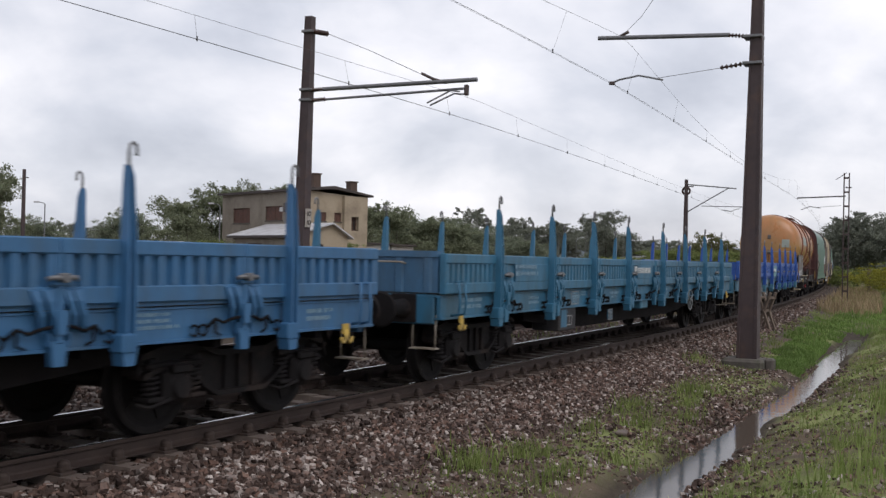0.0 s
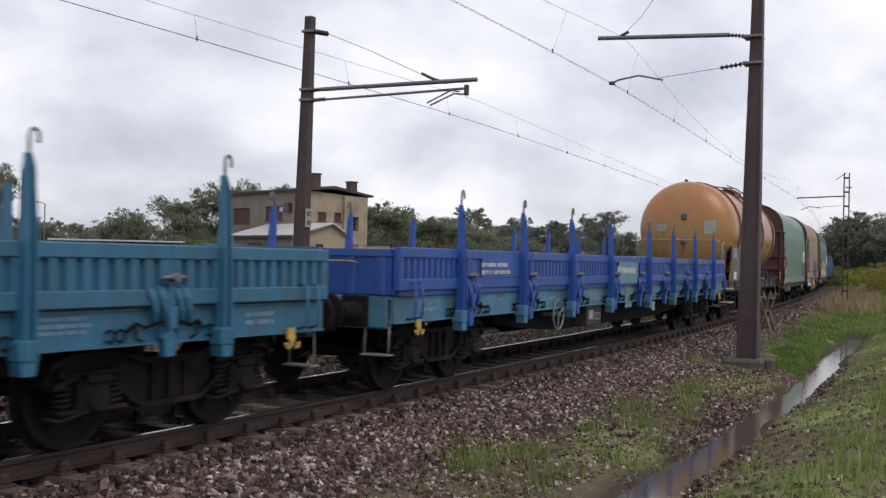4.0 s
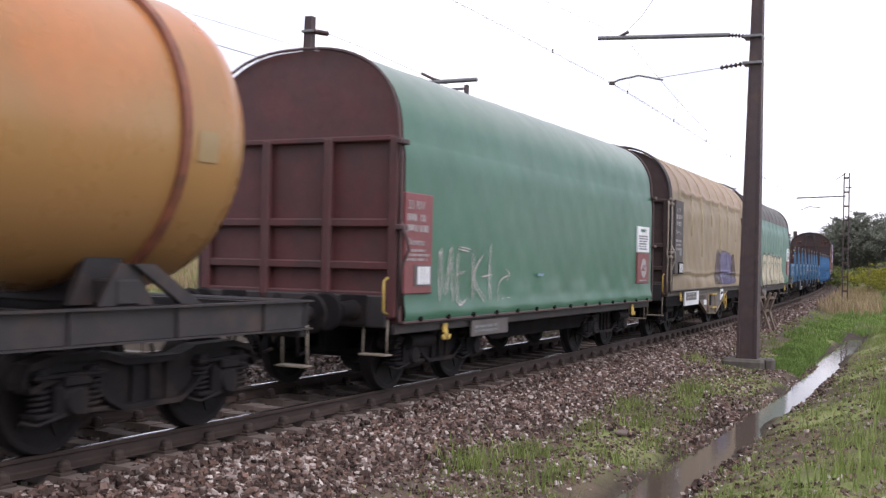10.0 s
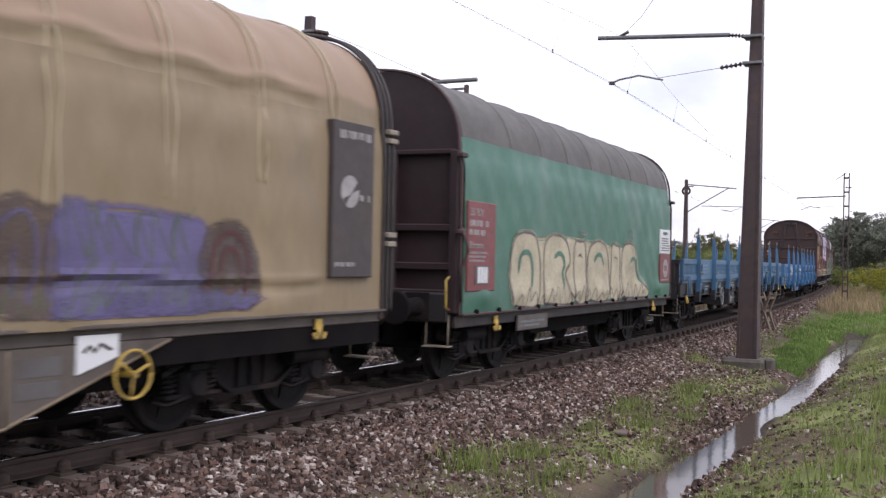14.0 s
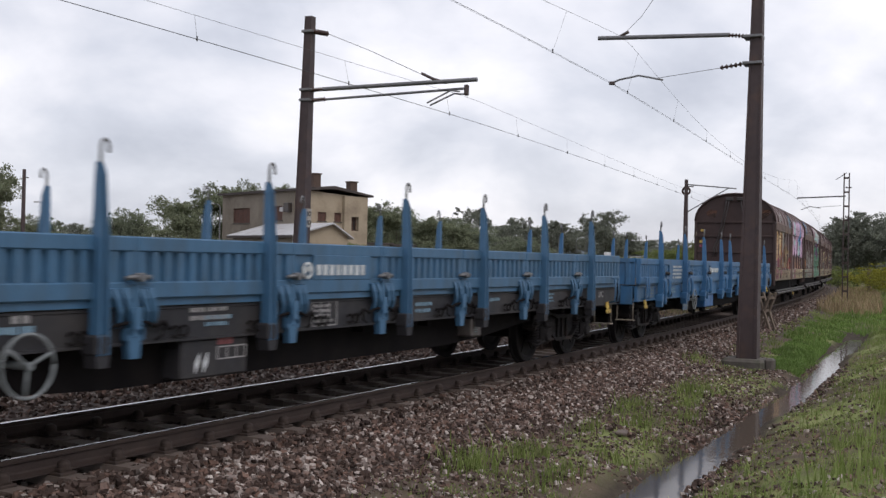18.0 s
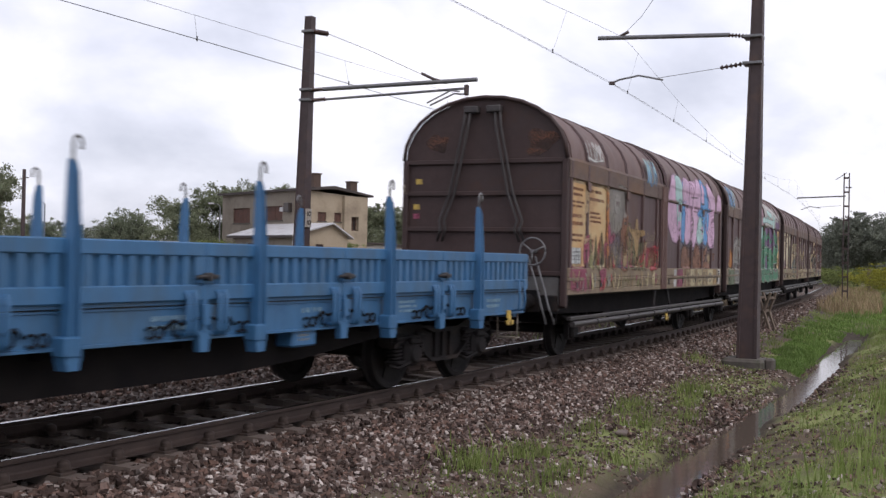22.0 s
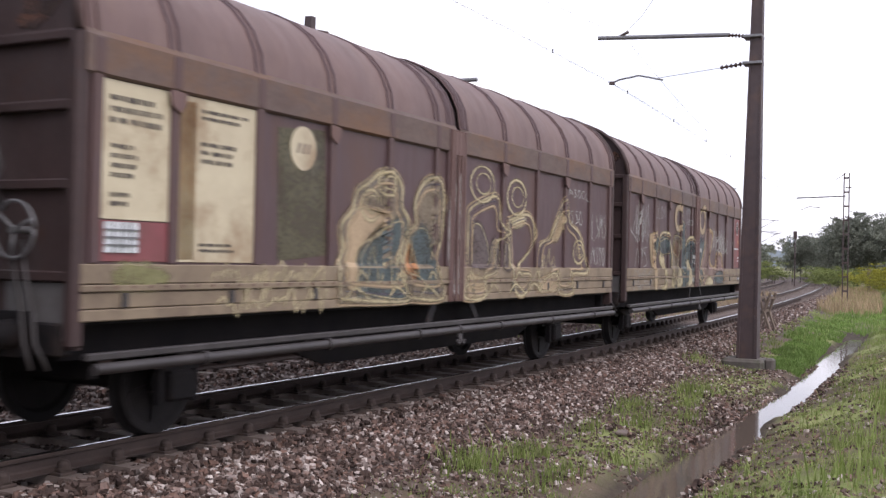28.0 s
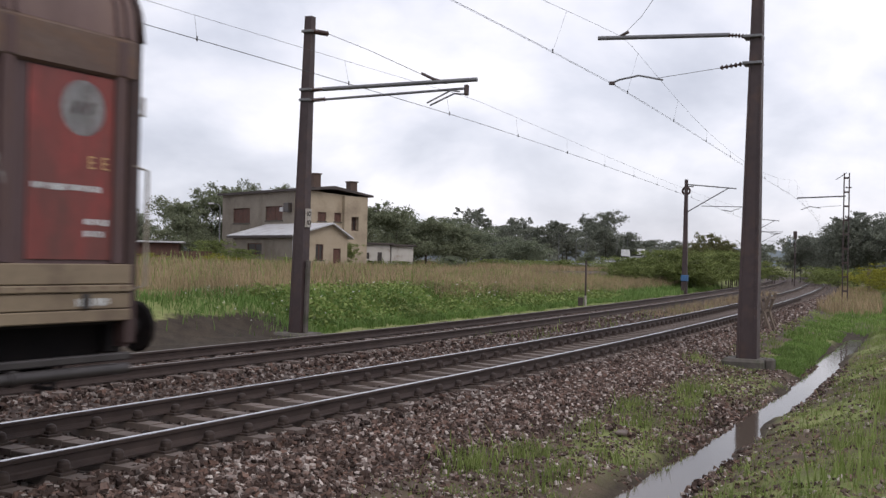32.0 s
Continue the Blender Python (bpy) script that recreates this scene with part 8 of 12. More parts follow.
def far_mast(s_at, lat, top, label, plate):
    m = beside(s_at, lat, 0.0, 180) @ pose(0, 0, 0, -1.2, 0, 0)
    t = thing("catenary_mast", label, "mast", m)
    s = Shape()
    h_column(s, -0.25, top, 0.33, 0.19)
    part("column", s, M["mast"], t)
    part("footing", Shape().box(-0.5, 0.5, -0.45, 0.45, -0.7, -0.2, 0.05), M["concrete"], t)
    s = Shape()
    s.cyl((0, 0.45, 5.68), (0, 4.5, 5.77), 0.05, n=10)
    part("cantilever", s, M["galv"], t)
    part("lower_tube", Shape().cyl((0, 0.5, 5.43), (0, 4.25, 5.58), 0.03, n=8), M["galv"], t)
    for a, b, r in (((0, 0.1, 5.67), (0, 0.5, 5.68), 0.055), ((0, 0.1, 5.42), (0, 0.55, 5.44), 0.055), ((0, 0.15, 7.08), (0, 0.55, 7.0), 0.07)):
        s = Shape()
        insulator(s, a, b, r)
        part("insulator", s, M["insul"], t)
    part("registration_drop", Shape().box(-0.05, 0.05, 4.2, 4.3, 5.42, 5.66, 0.02), M["insul"], t)
    for z in (7.08, 5.67, 5.42):
        part("clamp", Shape().box(-0.15, 0.15, -0.15, 0.15, z - 0.03, z + 0.03, 0.01), M["galv"], t)
    part("steady_arm", Shape().tube([(0, 4.2, 5.45), (0, 3.95, 5.47), (0, 3.35, 5.22)], 0.02, 7).tube([(0.25, 4.2, 5.47), (0.25, 3.98, 5.5), (0.25, 3.4, 5.24)], 0.018, 7), M["galv"], t)
    part("tie_wire", Shape().tube([(0, 0.55, 7.0), (0, 1.7, 6.55), (0, 3.3, 5.85)], 0.007, 5), M["wire"], t)
    part("tie_clamp", Shape().tube([(0, 3.1, 5.96), (0, 3.4, 5.82), (0, 3.75, 5.72)], 0.035, 6), M["insul"], t)
    if plate:
        part("number_plate", Shape().box(-0.13, 0.13, 0.165, 0.18, 2.35, 2.8, 0.005), M["signplate"], t, "worn enamel plate")
        s = Shape()
        for z in (2.68, 2.47):
            s.torus((-0.04, 0.182, z), 0.05, 0.014, "y", 10, 4)
            s.box(0.04, 0.065, 0.18, 0.186, z - 0.06, z + 0.06)
        part("plate_marks", s, M["ink"], t)
        part("cable_duct", Shape().box(-0.06, 0.06, 0.18, 0.26, -0.25, 1.55, 0.01), M["concrete"], t, "grey cable cover at the foot")
    return t


near_mast()
far_mast(6.75, -7.22, 7.45, "tall brown catenary mast with a numbered plate", True)


def slim_mast(s_at, lat, top, turn, label, tape=False):
    t = thing("catenary_mast", label, "mast", beside(s_at, lat, 0.0, turn))
    s = Shape()
    h_column(s, -0.6, top, 0.36, 0.2)
    part("column", s, M["mast"], t)
    s = Shape()
    s.cyl((0, 0.1, top - 0.33), (0, 3.2, top - 0.62), 0.04, n=8)
    s.cyl((0, 0.1, top - 2.13), (0, 2.75, top - 0.56), 0.035, n=8)
    part("bracket", s, M["galv"], t)
    part("steady_arm", Shape().tube([(0, 1.0, top - 1.75), (0, 3.6, top - 1.8), (0, 2.9, top - 2.1), (0, 2.3, top - 2.0)], 0.025, 6), M["galv"], t)
    s = Shape()
    insulator(s, (0, 0.1, top - 0.45), (0, 0.5, top - 0.47))
    s.torus((0, 0.0, top - 0.75), 0.24, 0.07, "x", 16, 6)
    part("tension_wheel", s, M["insul"], t)
    if tape:
        part("tape", Shape().box(-0.22, 0.22, -0.22, 0.22, 0.55, 0.95, 0.02), M["bluetape"], t, "blue plastic wrapped round the mast")
    return t


slim_mast(55.0, -7.0, 7.25, 180, "brown catenary mast with a tension wheel and blue tape", True)
slim_mast(104.0, -7.1, 7.2, 180, "slender brown catenary mast beyond the curve")
slim_mast(150.0, -7.0, 7.2, 180, "slender brown catenary mast beyond the curve")


def lattice_mast(s_at, lat, top):
    t = thing("lattice_mast", "slender two-legged lattice catenary mast", "mast", beside(s_at, lat, 0.0))
    for x in (-0.14, 0.14):
        part("leg", Shape().box(-0.06, 0.06, x - 0.035, x + 0.035, -0.7, top, 0.008), M["mast"], t)
    for i in range(9):
        z = 0.3 + i * (top - 0.6) / 8
        part("batten", Shape().box(-0.05, 0.05, -0.14, 0.14, z - 0.05, z + 0.05, 0.008), M["mast"], t)
    part("cantilever", Shape().cyl((0, 0.05, top - 1.35), (0, 2.7, top - 1.45), 0.04, n=8), M["galv"], t)
    part("steady_arm", Shape().tube([(0, 0.3, top - 1.9), (0, 1.7, top - 2.0)], 0.012, 5).tube([(0, 1.4, top - 2.05), (0, 2.0, top - 1.95), (0, 2.5, top - 2.15)], 0.022, 6), M["galv"], t)
    s = Shape()
    insulator(s, (0, 0.05, top - 0.85), (0, -0.3, top - 0.85))
    insulator(s, (0, 0.1, top - 1.36), (0, 0.5, top - 1.38))
    part("insulator", s, M["insul"], t)
    part("finial", Shape().tube([(0, 0, top), (0.5, 0.6, top - 0.35)], 0.02, 5), M["galv"], t)


lattice_mast(50.0, 3.0, 7.15)


def span(s, lat, z):
    return [tuple(place(a, b, c)) for a, b, c in zip(s, lat, z)]


def wires():
    """Contact and carrying wires over both tracks, with droppers."""
    for name, masts, lats, zc, zm, dip in (("near", (-40, 8.5, 50, 92, 135, 180), (-0.3, 0.0, 0.2, 0.25, 0.2, 0.2), 5.72, 6.74, 0.85), ("far", (-41, 9.5, 57, 104, 150, 200), (-4.3, -3.85, -4.4, -4.2, -4.2, -4.2), 5.12, 5.72, 0.30)):
        s = np.arange(masts[0], masts[-1], 1.0)
        lat = np.interp(s, masts, lats)
        if name == "near":
            lat = lat - 0.25 * np.sin(np.clip((s - 8.5) / 41.5, 0, 1) * math.pi)
        t = thing("overhead_wire", "thin contact wire and carrying wire over the " + name + " track", "overhead wire")
        part("contact_wire", Shape().tube(span(s, lat, zc + 0 * s), 0.004 if name == "near" else 0.0065, 5), M["wire"], t)
        if name == "near":
            part("contact_wire", Shape().tube(span(s, lat - 0.09, zc + 0.03 + 0 * s), 0.0032, 5), M["wire"], t)
        z = np.full_like(s, zm)
        for a, b in zip(masts[:-1], masts[1:]):
            k = (s >= a) & (s < b)
            u = (s[k] - a) / (b - a)
            z[k] = zm - dip * 4 * u * (1 - u)
        off = (0.28 if name == "near" else -0.12) * np.exp(-((s - 6) / 9.0) ** 2)
        lm = lat + off
        part("carrying_wire", Shape().tube(span(s, lm, z), 0.0036, 5), M["wire"], t)
        step = 5.2 if name == "near" else 4.6
        for i, q in enumerate(np.arange(masts[0] + 3, 90, step)):
            a = place(q, np.interp(q, s, lat), zc)
            b = place(q, np.interp(q, s, lm), np.interp(q, s, z))
            part("dropper", Shape().tube([a, b], 0.0028, 4).cyl(a - np.array([0, 0, 0.03]), a + np.array([0, 0, 0.05]), 0.014, n=6), M["wire"], t)


wires()


# ---- small trackside things ----
def marker_post():
    t = thing("marker_post", "thin dark marker post with a white base", "post", beside(28.75, -6.6, float(land(28.75, -6.6))))
    part("pole", Shape().cyl((0, 0, 0.45), (0, 0, 2.0), 0.04, 0.035, 8), M["mast"], t)
    part("base", Shape().cyl((0, 0, -0.1), (0, 0, 0.5), 0.055, 0.05, 10), M["signplate"], t)
    part("plate", Shape().box(-0.16, -0.12, 0.05, 0.28, 0.05, 0.42, 0.01), M["mast"], t)


marker_post()


def trestle():
    t = thing("timber_trestle", "weathered crossed-timber trestle beside the ballast", "trestle", beside(19.3, 1.98, -0.34, 66))
    for y in (-0.15, 0.15):
        for d in (-1, 1):
            part("leg", Shape().box(-0.035, 0.035, -0.04, 0.04, 0, 1.25, 0.006), M["timber"], t, m=pose(-0.22 * d, y, 0, 0, 21 * d, 0))
    for x, z in ((0, 0.60), (-0.17, 1.0), (0.17, 1.0)):
        part("rail", Shape().box(x - 0.03, x + 0.03, -0.22, 0.22, z - 0.04, z + 0.04, 0.006), M["timber"], t)
    part("brace", Shape().tube([(-0.22, -0.2, 0.15), (0.2, -0.2, 0.95)], 0.03, 5), M["timber"], t)


trestle()
for s_at, lat, h in ((122.0, 2.9, 3.2), (78.0, 4.4, 1.6)):
    solid("timber_post", Shape().box(-0.13, 0.13, -0.13, 0.13, -0.8, h, 0.03), M["timber"], "stout weathered timber post among the weeds", "post", m=beside(s_at, lat, 0.0))


def signal(s_at, lat):
    t = thing("railway_signal", "small dark signal head on a thin pole", "signal", beside(s_at, lat, 0.0))
    part("pole", Shape().cyl((0, 0, -0.4), (0, 0, 4.6), 0.06, n=8), M["mast"], t)
    part("head", Shape().box(-0.12, 0.12, -0.18, 0.18, 4.4, 5.1, 0.04), M["mast"], t)


signal(92.0, -1.95)
solid("concrete_slab", Shape().box(-0.13, 0.13, -0.07, 0.07, 0, 0.035, 0.01), M["sleeper"], "small pale broken slab on the ballast edge", "slab", m=beside(-1.5, 3.38, float(land(-1.5, 3.38)) + 0.01, 12))


# ---- the derelict house and its outbuildings ----
def wall_with(holes, length, z0, z1a, z1b, thick):
    """A wall along x with openings through it; its top slopes from z1a to z1b."""
    s = Shape()
    xs = sorted({0.0, length, *[h[0] for h in holes], *[h[1] for h in holes]})
    top = lambda x: z1a + (z1b - z1a) * x / length

    def slab(xa, xb, za, zb0, zb1):
        s.prism([(xa, za), (xb, za), (xb, zb1), (xa, zb0)], 0, thick)
    for xa, xb in zip(xs[:-1], xs[1:]):
        cover = sorted([(h[2], h[3]) for h in holes if h[0] <= xa + 1e-6 and h[1] >= xb - 1e-6])
        z = z0
        for ha, hb in cover:
            if ha > z:
                slab(xa, xb, z, ha, ha)
            z = hb
        slab(xa, xb, z, top(xa), top(xb))
    seen, vs, remap = {}, [], []
    for p in s.v:
        key = tuple(round(c, 4) for c in p)
        if key not in seen:
            seen[key] = len(vs)
            vs.append(p)
        remap.append(seen[key])
    s.v, s.f = vs, [tuple(remap[i] for i in f) for f in s.f]
    return s


def add_window(parent, m, x0, x1, z0, z1, boarded, back=0.12):
    wd = part("window", Shape().box(x0, x1, back, back + 0.03, z0, z1), M["board" if boarded else "pane_dark"], parent, "boarded-up window" if boarded else "dark empty window", m)
    s = Shape()
    s.box(x0, x1, back - 0.04, back, z0, z0 + 0.07).box(x0, x1, back - 0.04, back, z1 - 0.07, z1)
    s.box(x0, x0 + 0.07, back - 0.04, back, z0 + 0.07, z1 - 0.07).box(x1 - 0.07, x1, back - 0.04, back, z0 + 0.07, z1 - 0.07)
    s.box((x0 + x1) / 2 - 0.04, (x0 + x1) / 2 + 0.04, back - 0.03, back, z0 + 0.07, z1 - 0.07)
    part("window_frame", s, M["board"], wd)
    part("window_sill", Shape().box(x0 - 0.08, x1 + 0.08, -0.06, back, z0 - 0.08, z0, 0.01), M["concrete"], wd)


def house():
    g = 0.55
    h = thing("derelict_house", "derelict two-storey rendered house with boarded windows and flat sloping roof", "house", pose(-12.0, 85.0, 0.0, 0, 0, 40))
    # x runs along the tan wall, y along the stained wall; the near corner is the origin
    A, Bq = 6.9, 12.4
    ho = [(2.1, 2.95, 4.6, 5.35), (3.75, 4.45, 4.6, 5.35), (5.3, 6.0, 3.9, 5.05)]
    part("wall", wall_with(ho, A, g, 7.15, 6.75, 0.3), M["wall_tan"], h, "tan rendered wall")
    for k, w in enumerate(ho):
        add_window(h, None, *w, k < 2)
    # the long stained wall, seen obliquely
    m2 = pose(0, 0, 0, 0, 0, 90) @ Matrix.Scale(-1, 4, (0, 1, 0))
    holes = [(2.1, 4.85, 4.6, 5.8), (7.45, 10.4, 4.45, 5.75)]
    s = wall_with(holes, Bq, g, 7.15, 7.0, 0.3)
    s.v = [tuple(m2 @ Vector(p)) for p in s.v]
    part("wall", s, M["wall_old"], h, "grey stained rendered wall")
    for k, wq in enumerate(holes):
        add_window(h, m2 @ pose(0, 0, 0), *wq, True)
    part("wall", Shape().box(A - 0.3, A, 0.3, Bq, g, 6.75), M["wall_tan"], h)
    part("wall", Shape().box(0.3, A - 0.3, Bq - 0.3, Bq, g, 6.9), M["wall_old"], h)
    part("bay_wall", Shape().box(4.55, A + 0.02, -0.32, -0.002, g, 3.88).box(4.55, 5.28, -0.32, -0.002, 3.88, 6.78).box(6.02, A + 0.02, -0.32, -0.002, 3.88, 6.78).box(5.28, 6.02, -0.32, -0.002, 5.07, 6.78), M["wall_tan"], h, "projecting tan stair bay")
    roof = Shape()
    roof.loft([[(-0.35, y, 7.15), (3.4, y, 7.55), (A + 0.5, y, 6.95)] + [(A + 0.5, y, 6.8), (3.4, y, 7.3), (-0.35, y, 6.95)] for y in (-0.5, Bq + 0.3)], True, False, True)
    part("roof", roof, M["roof_dark"], h, "shallow dark roof with a thick edge")
    for x, y, top in ((2.42, 1.0, 8.5), (6.14, 1.0, 8.05)):
        c = part("chimney", Shape().box(x - 0.35, x + 0.35, y - 0.35, y + 0.35, 6.9, top, 0.02), M["chimney"], h, "brown brick chimney")
        part("cap", Shape().box(x - 0.42, x + 0.42, y - 0.42, y + 0.42, top, top + 0.1, 0.02), M["chimney"], c)
    part("wall_box", Shape().box(-0.4, 0.0, 0.6, 1.35, 5.25, 6.0, 0.03), M["pane_dark"], h, "dark ventilation box fixed to the wall")
    part("wall_dish", Shape().box(-0.5, 0.0, 1.42, 1.8, 5.3, 5.65, 0.03), M["roof_tin"], h, "small white unit fixed to the wall")
    # annex with a pale tin roof in front
    a = thing("annex", "low rendered annex with a pale tin gable roof", "outbuilding", pose(-11.2, 78.2, 0.0, 0, 0, 40))
    W, Lq = 4.9, 9.2
    s = wall_with([(2.0, 2.7, 1.4, 2.6), (3.6, 4.3, 0.6, 2.3)], W, g, 3.3, 3.3, 0.25)
    part("wall", s, M["wall_tan"], a, "tan gable wall")
    part("gable", Shape().prism([(0, 3.3), (W, 3.3), (W / 2 + 0.9, 4.2)], 0, 0.25), M["wall_tan"], a)
    add_window(a, None, 2.0, 2.7, 1.4, 2.6, False)
    part("door", Shape().box(3.6, 4.3, 0.1, 0.16, 0.6, 2.3), M["board"], a, "rotten wooden door")
    s = wall_with([(4.6, 6.9, 1.7, 2.6)], Lq, g, 3.3, 3.3, 0.25)
    s.v = [tuple(m2 @ Vector(p)) for p in s.v]
    part("wall", s, M["wall_old"], a, "grey stained wall")
    add_window(a, m2 @ pose(0, 0, 0), 4.6, 6.9, 1.7, 2.6, False)
    part("wall", Shape().box(W - 0.25, W, 0.25, Lq, g, 3.3), M["wall_tan"], a)
    r = Shape()
    rx = W / 2 + 0.9
    r.loft([[(-0.35, y, 3.24), (rx, y, 4.28), (W + 0.35, y, 3.16), (W + 0.35, y, 3.04), (rx, y, 4.16), (-0.35, y, 3.12)] for y in (-0.4, Lq + 0.4)], True, False, True)
    part("roof", r, M["roof_tin"], a, "pale tin roof sheets")
    part("fascia", Shape().box(-0.38, -0.34, -0.4, Lq + 0.4, 3.02, 3.2), M["roof_dark"], a)
    part("downpipe", Shape().cyl((-0.06, -0.06, g), (-0.06, -0.06, 3.2), 0.05, n=8), M["roof_tin"], a)
    # white lean-to sheds
    for k, (x, y, ln, dp, ht, turn) in enumerate(((-7.4, 93.0, 3.0, 3.0, 2.3, 28), (-4.65, 94.6, 2.2, 3.0, 2.2, 28))):
        sh = thing("brick_shed", "small flat-roofed shed with flaking white walls", "shed", pose(x, y, 0.55, 0, 0, turn), "sheds beside the house")
        hole = [(0.5, 0.95, 1.0, 1.55), (1.75, 2.2, 0.2, 1.6)] if k == 0 else []
        part("wall", wall_with(hole, ln, 0, ht, ht, 0.2), M["wall_white"], sh)
        part("wall", Shape().box(0, 0.2, 0.2, dp, 0, ht), M["wall_white"], sh)
        part("wall", Shape().box(ln - 0.2, ln, 0.2, dp, 0, ht), M["wall_white"], sh)
        part("wall", Shape().box(0.2, ln - 0.2, dp - 0.2, dp, 0, ht), M["wall_white"], sh)
        part("roof", Shape().box(-0.2, ln + 0.2, -0.3, dp + 0.2, ht, ht + 0.16, 0.02), M["roof_dark"], sh)
        if k == 0:
            part("door", Shape().box(1.75, 2.2, 0.08, 0.13, 0.2, 1.6), M["pane_dark"], sh)
            part("window", Shape().box(0.5, 0.95, 0.08, 0.13, 1.0, 1.55), M["pane_dark"], sh)
    # shed and board fence on the other side of the garden
    sh = thing("garage_row", "low garage row with a pale flat roof", "garage", pose(-30.5, 82.0, 0.5, 0, 0, 12))
    part("wall", Shape().box(0, 9.5, 0, 0.2, 0, 2.0).box(0, 0.2, 0.2, 5, 0, 2.0).box(9.3, 9.5, 0.2, 5, 0, 2.0).box(0.2, 9.3, 4.8, 5, 0, 2.0), M["board"], sh)
    part("roof", Shape().box(-0.4, 9.9, -0.5, 5.4, 2.0, 2.14, 0.02), M["roof_tin"], sh)
    f = thing("board_fence", "rotten dark board fence with leaning boards", "fence", pose(-21.8, 75.0, 0.45, 0, 0, 8))
    bm_ = kept("fence_board", M["board"], lambda s: s.box(-0.09, 0.09, -0.015, 0.015, 0, 1.5, 0.005))
    for i in range(26):
        part("board", bm_, None, f, m=pose(i * 0.2, 0, -0.1, 0, 2.5 * math.sin(i * 2.1), 0))
    for z in (0.35, 1.15):
        part("rail", Shape().box(-0.1, 5.1, 0.015, 0.07, z - 0.04, z + 0.04), M["board"], f)


house()


def poles():
    t = thing("wooden_pole", "tall dark wooden utility pole", "pole", pose(-24.1, 60.0, 0.5))
    part("pole", Shape().cyl((0, 0, -0.3), (0, 0, 5.8), 0.13, 0.10, 10), M["mast"], t)
    part("bracket", Shape().box(-0.02, 0.25, -0.02, 0.02, 5.3, 5.36), M["mast"], t)
    for x, y, h, a in ((-34.3, 90.0, 5.1, 1), (-18.0, 84.2, 5.0, 1)):
        t = thing("street_lamp", "slim grey street lamp with a short arm", "street lamp", pose(x, y, 0.55), "street lamps by the house")
        part("pole", Shape().cyl((0, 0, -0.2), (0, 0, h), 0.07, 0.05, 8), M["galv"], t)
        part("arm", Shape().tube([(0, 0, h), (-0.15, 0, h + 0.12), (-0.6, 0, h + 0.2)], 0.035, 6), M["galv"], t)
        part("lantern", Shape().box(-0.95, -0.5, -0.1, 0.1, h + 0.13, h + 0.26, 0.04), M["roof_tin"], t)
    # telephone poles and lamps far along the road
    for k, (x, y, h) in enumerate(((28.5, 361, 9.5), (39.0, 353, 9.8), (46.4, 365, 8.6), (53.2, 390, 11.5), (17.0, 342, 8.5), (69.4, 418, 11.0), (77.0, 446, 11.5), (83.6, 475, 12.0), (114.0, 627, 14.0), (129.0, 684, 15.0))):
        solid("lamp_pole", Shape().cyl((0, 0, -0.5), (0, 0, h), 0.11, 0.07, 6).tube([(0, 0, h), (0.5, 0, h + 0.25), (1.1, 0, h + 0.3)], 0.05, 5), M["galv"], "far grey lamp pole along the main road", "pole", group="lamp poles along the road", m=pose(x, y, 0.9, 0, 0, 20 * k))


poles()


# ---- the main road in the distance ----
def main_road():
    pts = [(-160, 420, 0.6), (-40, 340, 0.6), (20, 322, 0.7), (42, 336, 0.9), (56, 368, 1.8), (68, 402, 3.4), (90, 472, 5.0), (140, 640, 6.0)]
    path = []
    for i in range(len(pts) - 1):
        for k in range(10):
            f = k / 10
            path.append(tuple(pts[i][j] * (1 - f) + pts[i + 1][j] * f for j in range(3)))
    s, gr, bank = [], [], []
    for i in range(len(path) - 1):
        a, b = Vector(path[i]), Vector(path[i + 1])
        d = (b - a).normalized()
        nrm = Vector((d.y, -d.x, 0)).normalized()
        s.append([a + nrm * 4.2, a - nrm * 4.2])
        gr.append([a + nrm * 4.6 + Vector((0, 0, 0.45)), a + nrm * 4.55 + Vector((0, 0, 0.6)), a + nrm * 4.6 + Vector((0, 0, 0.8))])
        low = Vector((0, 0, 0.2 - a.z))
        bank.append([a + nrm * 11 + low, a + nrm * 4.9 - Vector((0, 0, 0.02)), a - nrm * 4.9 - Vector((0, 0, 0.02)), a - nrm * 11 + low])
    tagged(new("road_bank", Shape().loft(bank, False).mesh("road_bank", M["leaf_bush"])), "grassy embankment of the main road", "embankment", kind="structure")
    tagged(new("road", Shape().loft(s, False).mesh("road", M["asphalt"])), "grey asphalt main road on a low embankment", "road", kind="structure")
    g = thing("guard_rail", "pale steel guard rail along the road", "guard rail")
    part("beam", Shape().loft(gr, False), M["guard"], g)
    for i in range(4, 66, 2):
        p = gr[i][0]
        part("post", kept("guard_post", M["guard"], lambda q: q.box(-0.05, 0.05, -0.05, 0.05, -0.6, 0.3)), None, g, m=pose(*p))


main_road()


def lorry(x, y, z, turn, col, label):
    t = thing("lorry", label, "lorry", pose(x, y, z, 0, 0, turn))
    part("cargo_box", Shape().box(-4.2, 2.4, -1.2, 1.2, 0.9, 3.4, 0.05), M[col], t)
    cab = part("cab", Shape().box(2.6, 4.4, -1.15, 1.15, 0.5, 2.9, 0.2), M[col], t)
    part("windscreen", Shape().box(4.38, 4.42, -1.0, 1.0, 1.7, 2.6, 0.02), M["glass"], cab)
    part("chassis", Shape().box(-4.2, 4.2, -0.5, 0.5, 0.45, 0.9), M["tyre"], t)
    for xx in (-3.2, -2.0, 3.3):
        for yy in (-1.0, 1.0):
            part("wheel", kept("lorry_wheel", M["tyre"], lambda s: s.cyl((0, -0.15, 0), (0, 0.15, 0), 0.48, n=14)), None, t, m=pose(xx, yy, 0.48))
    return t


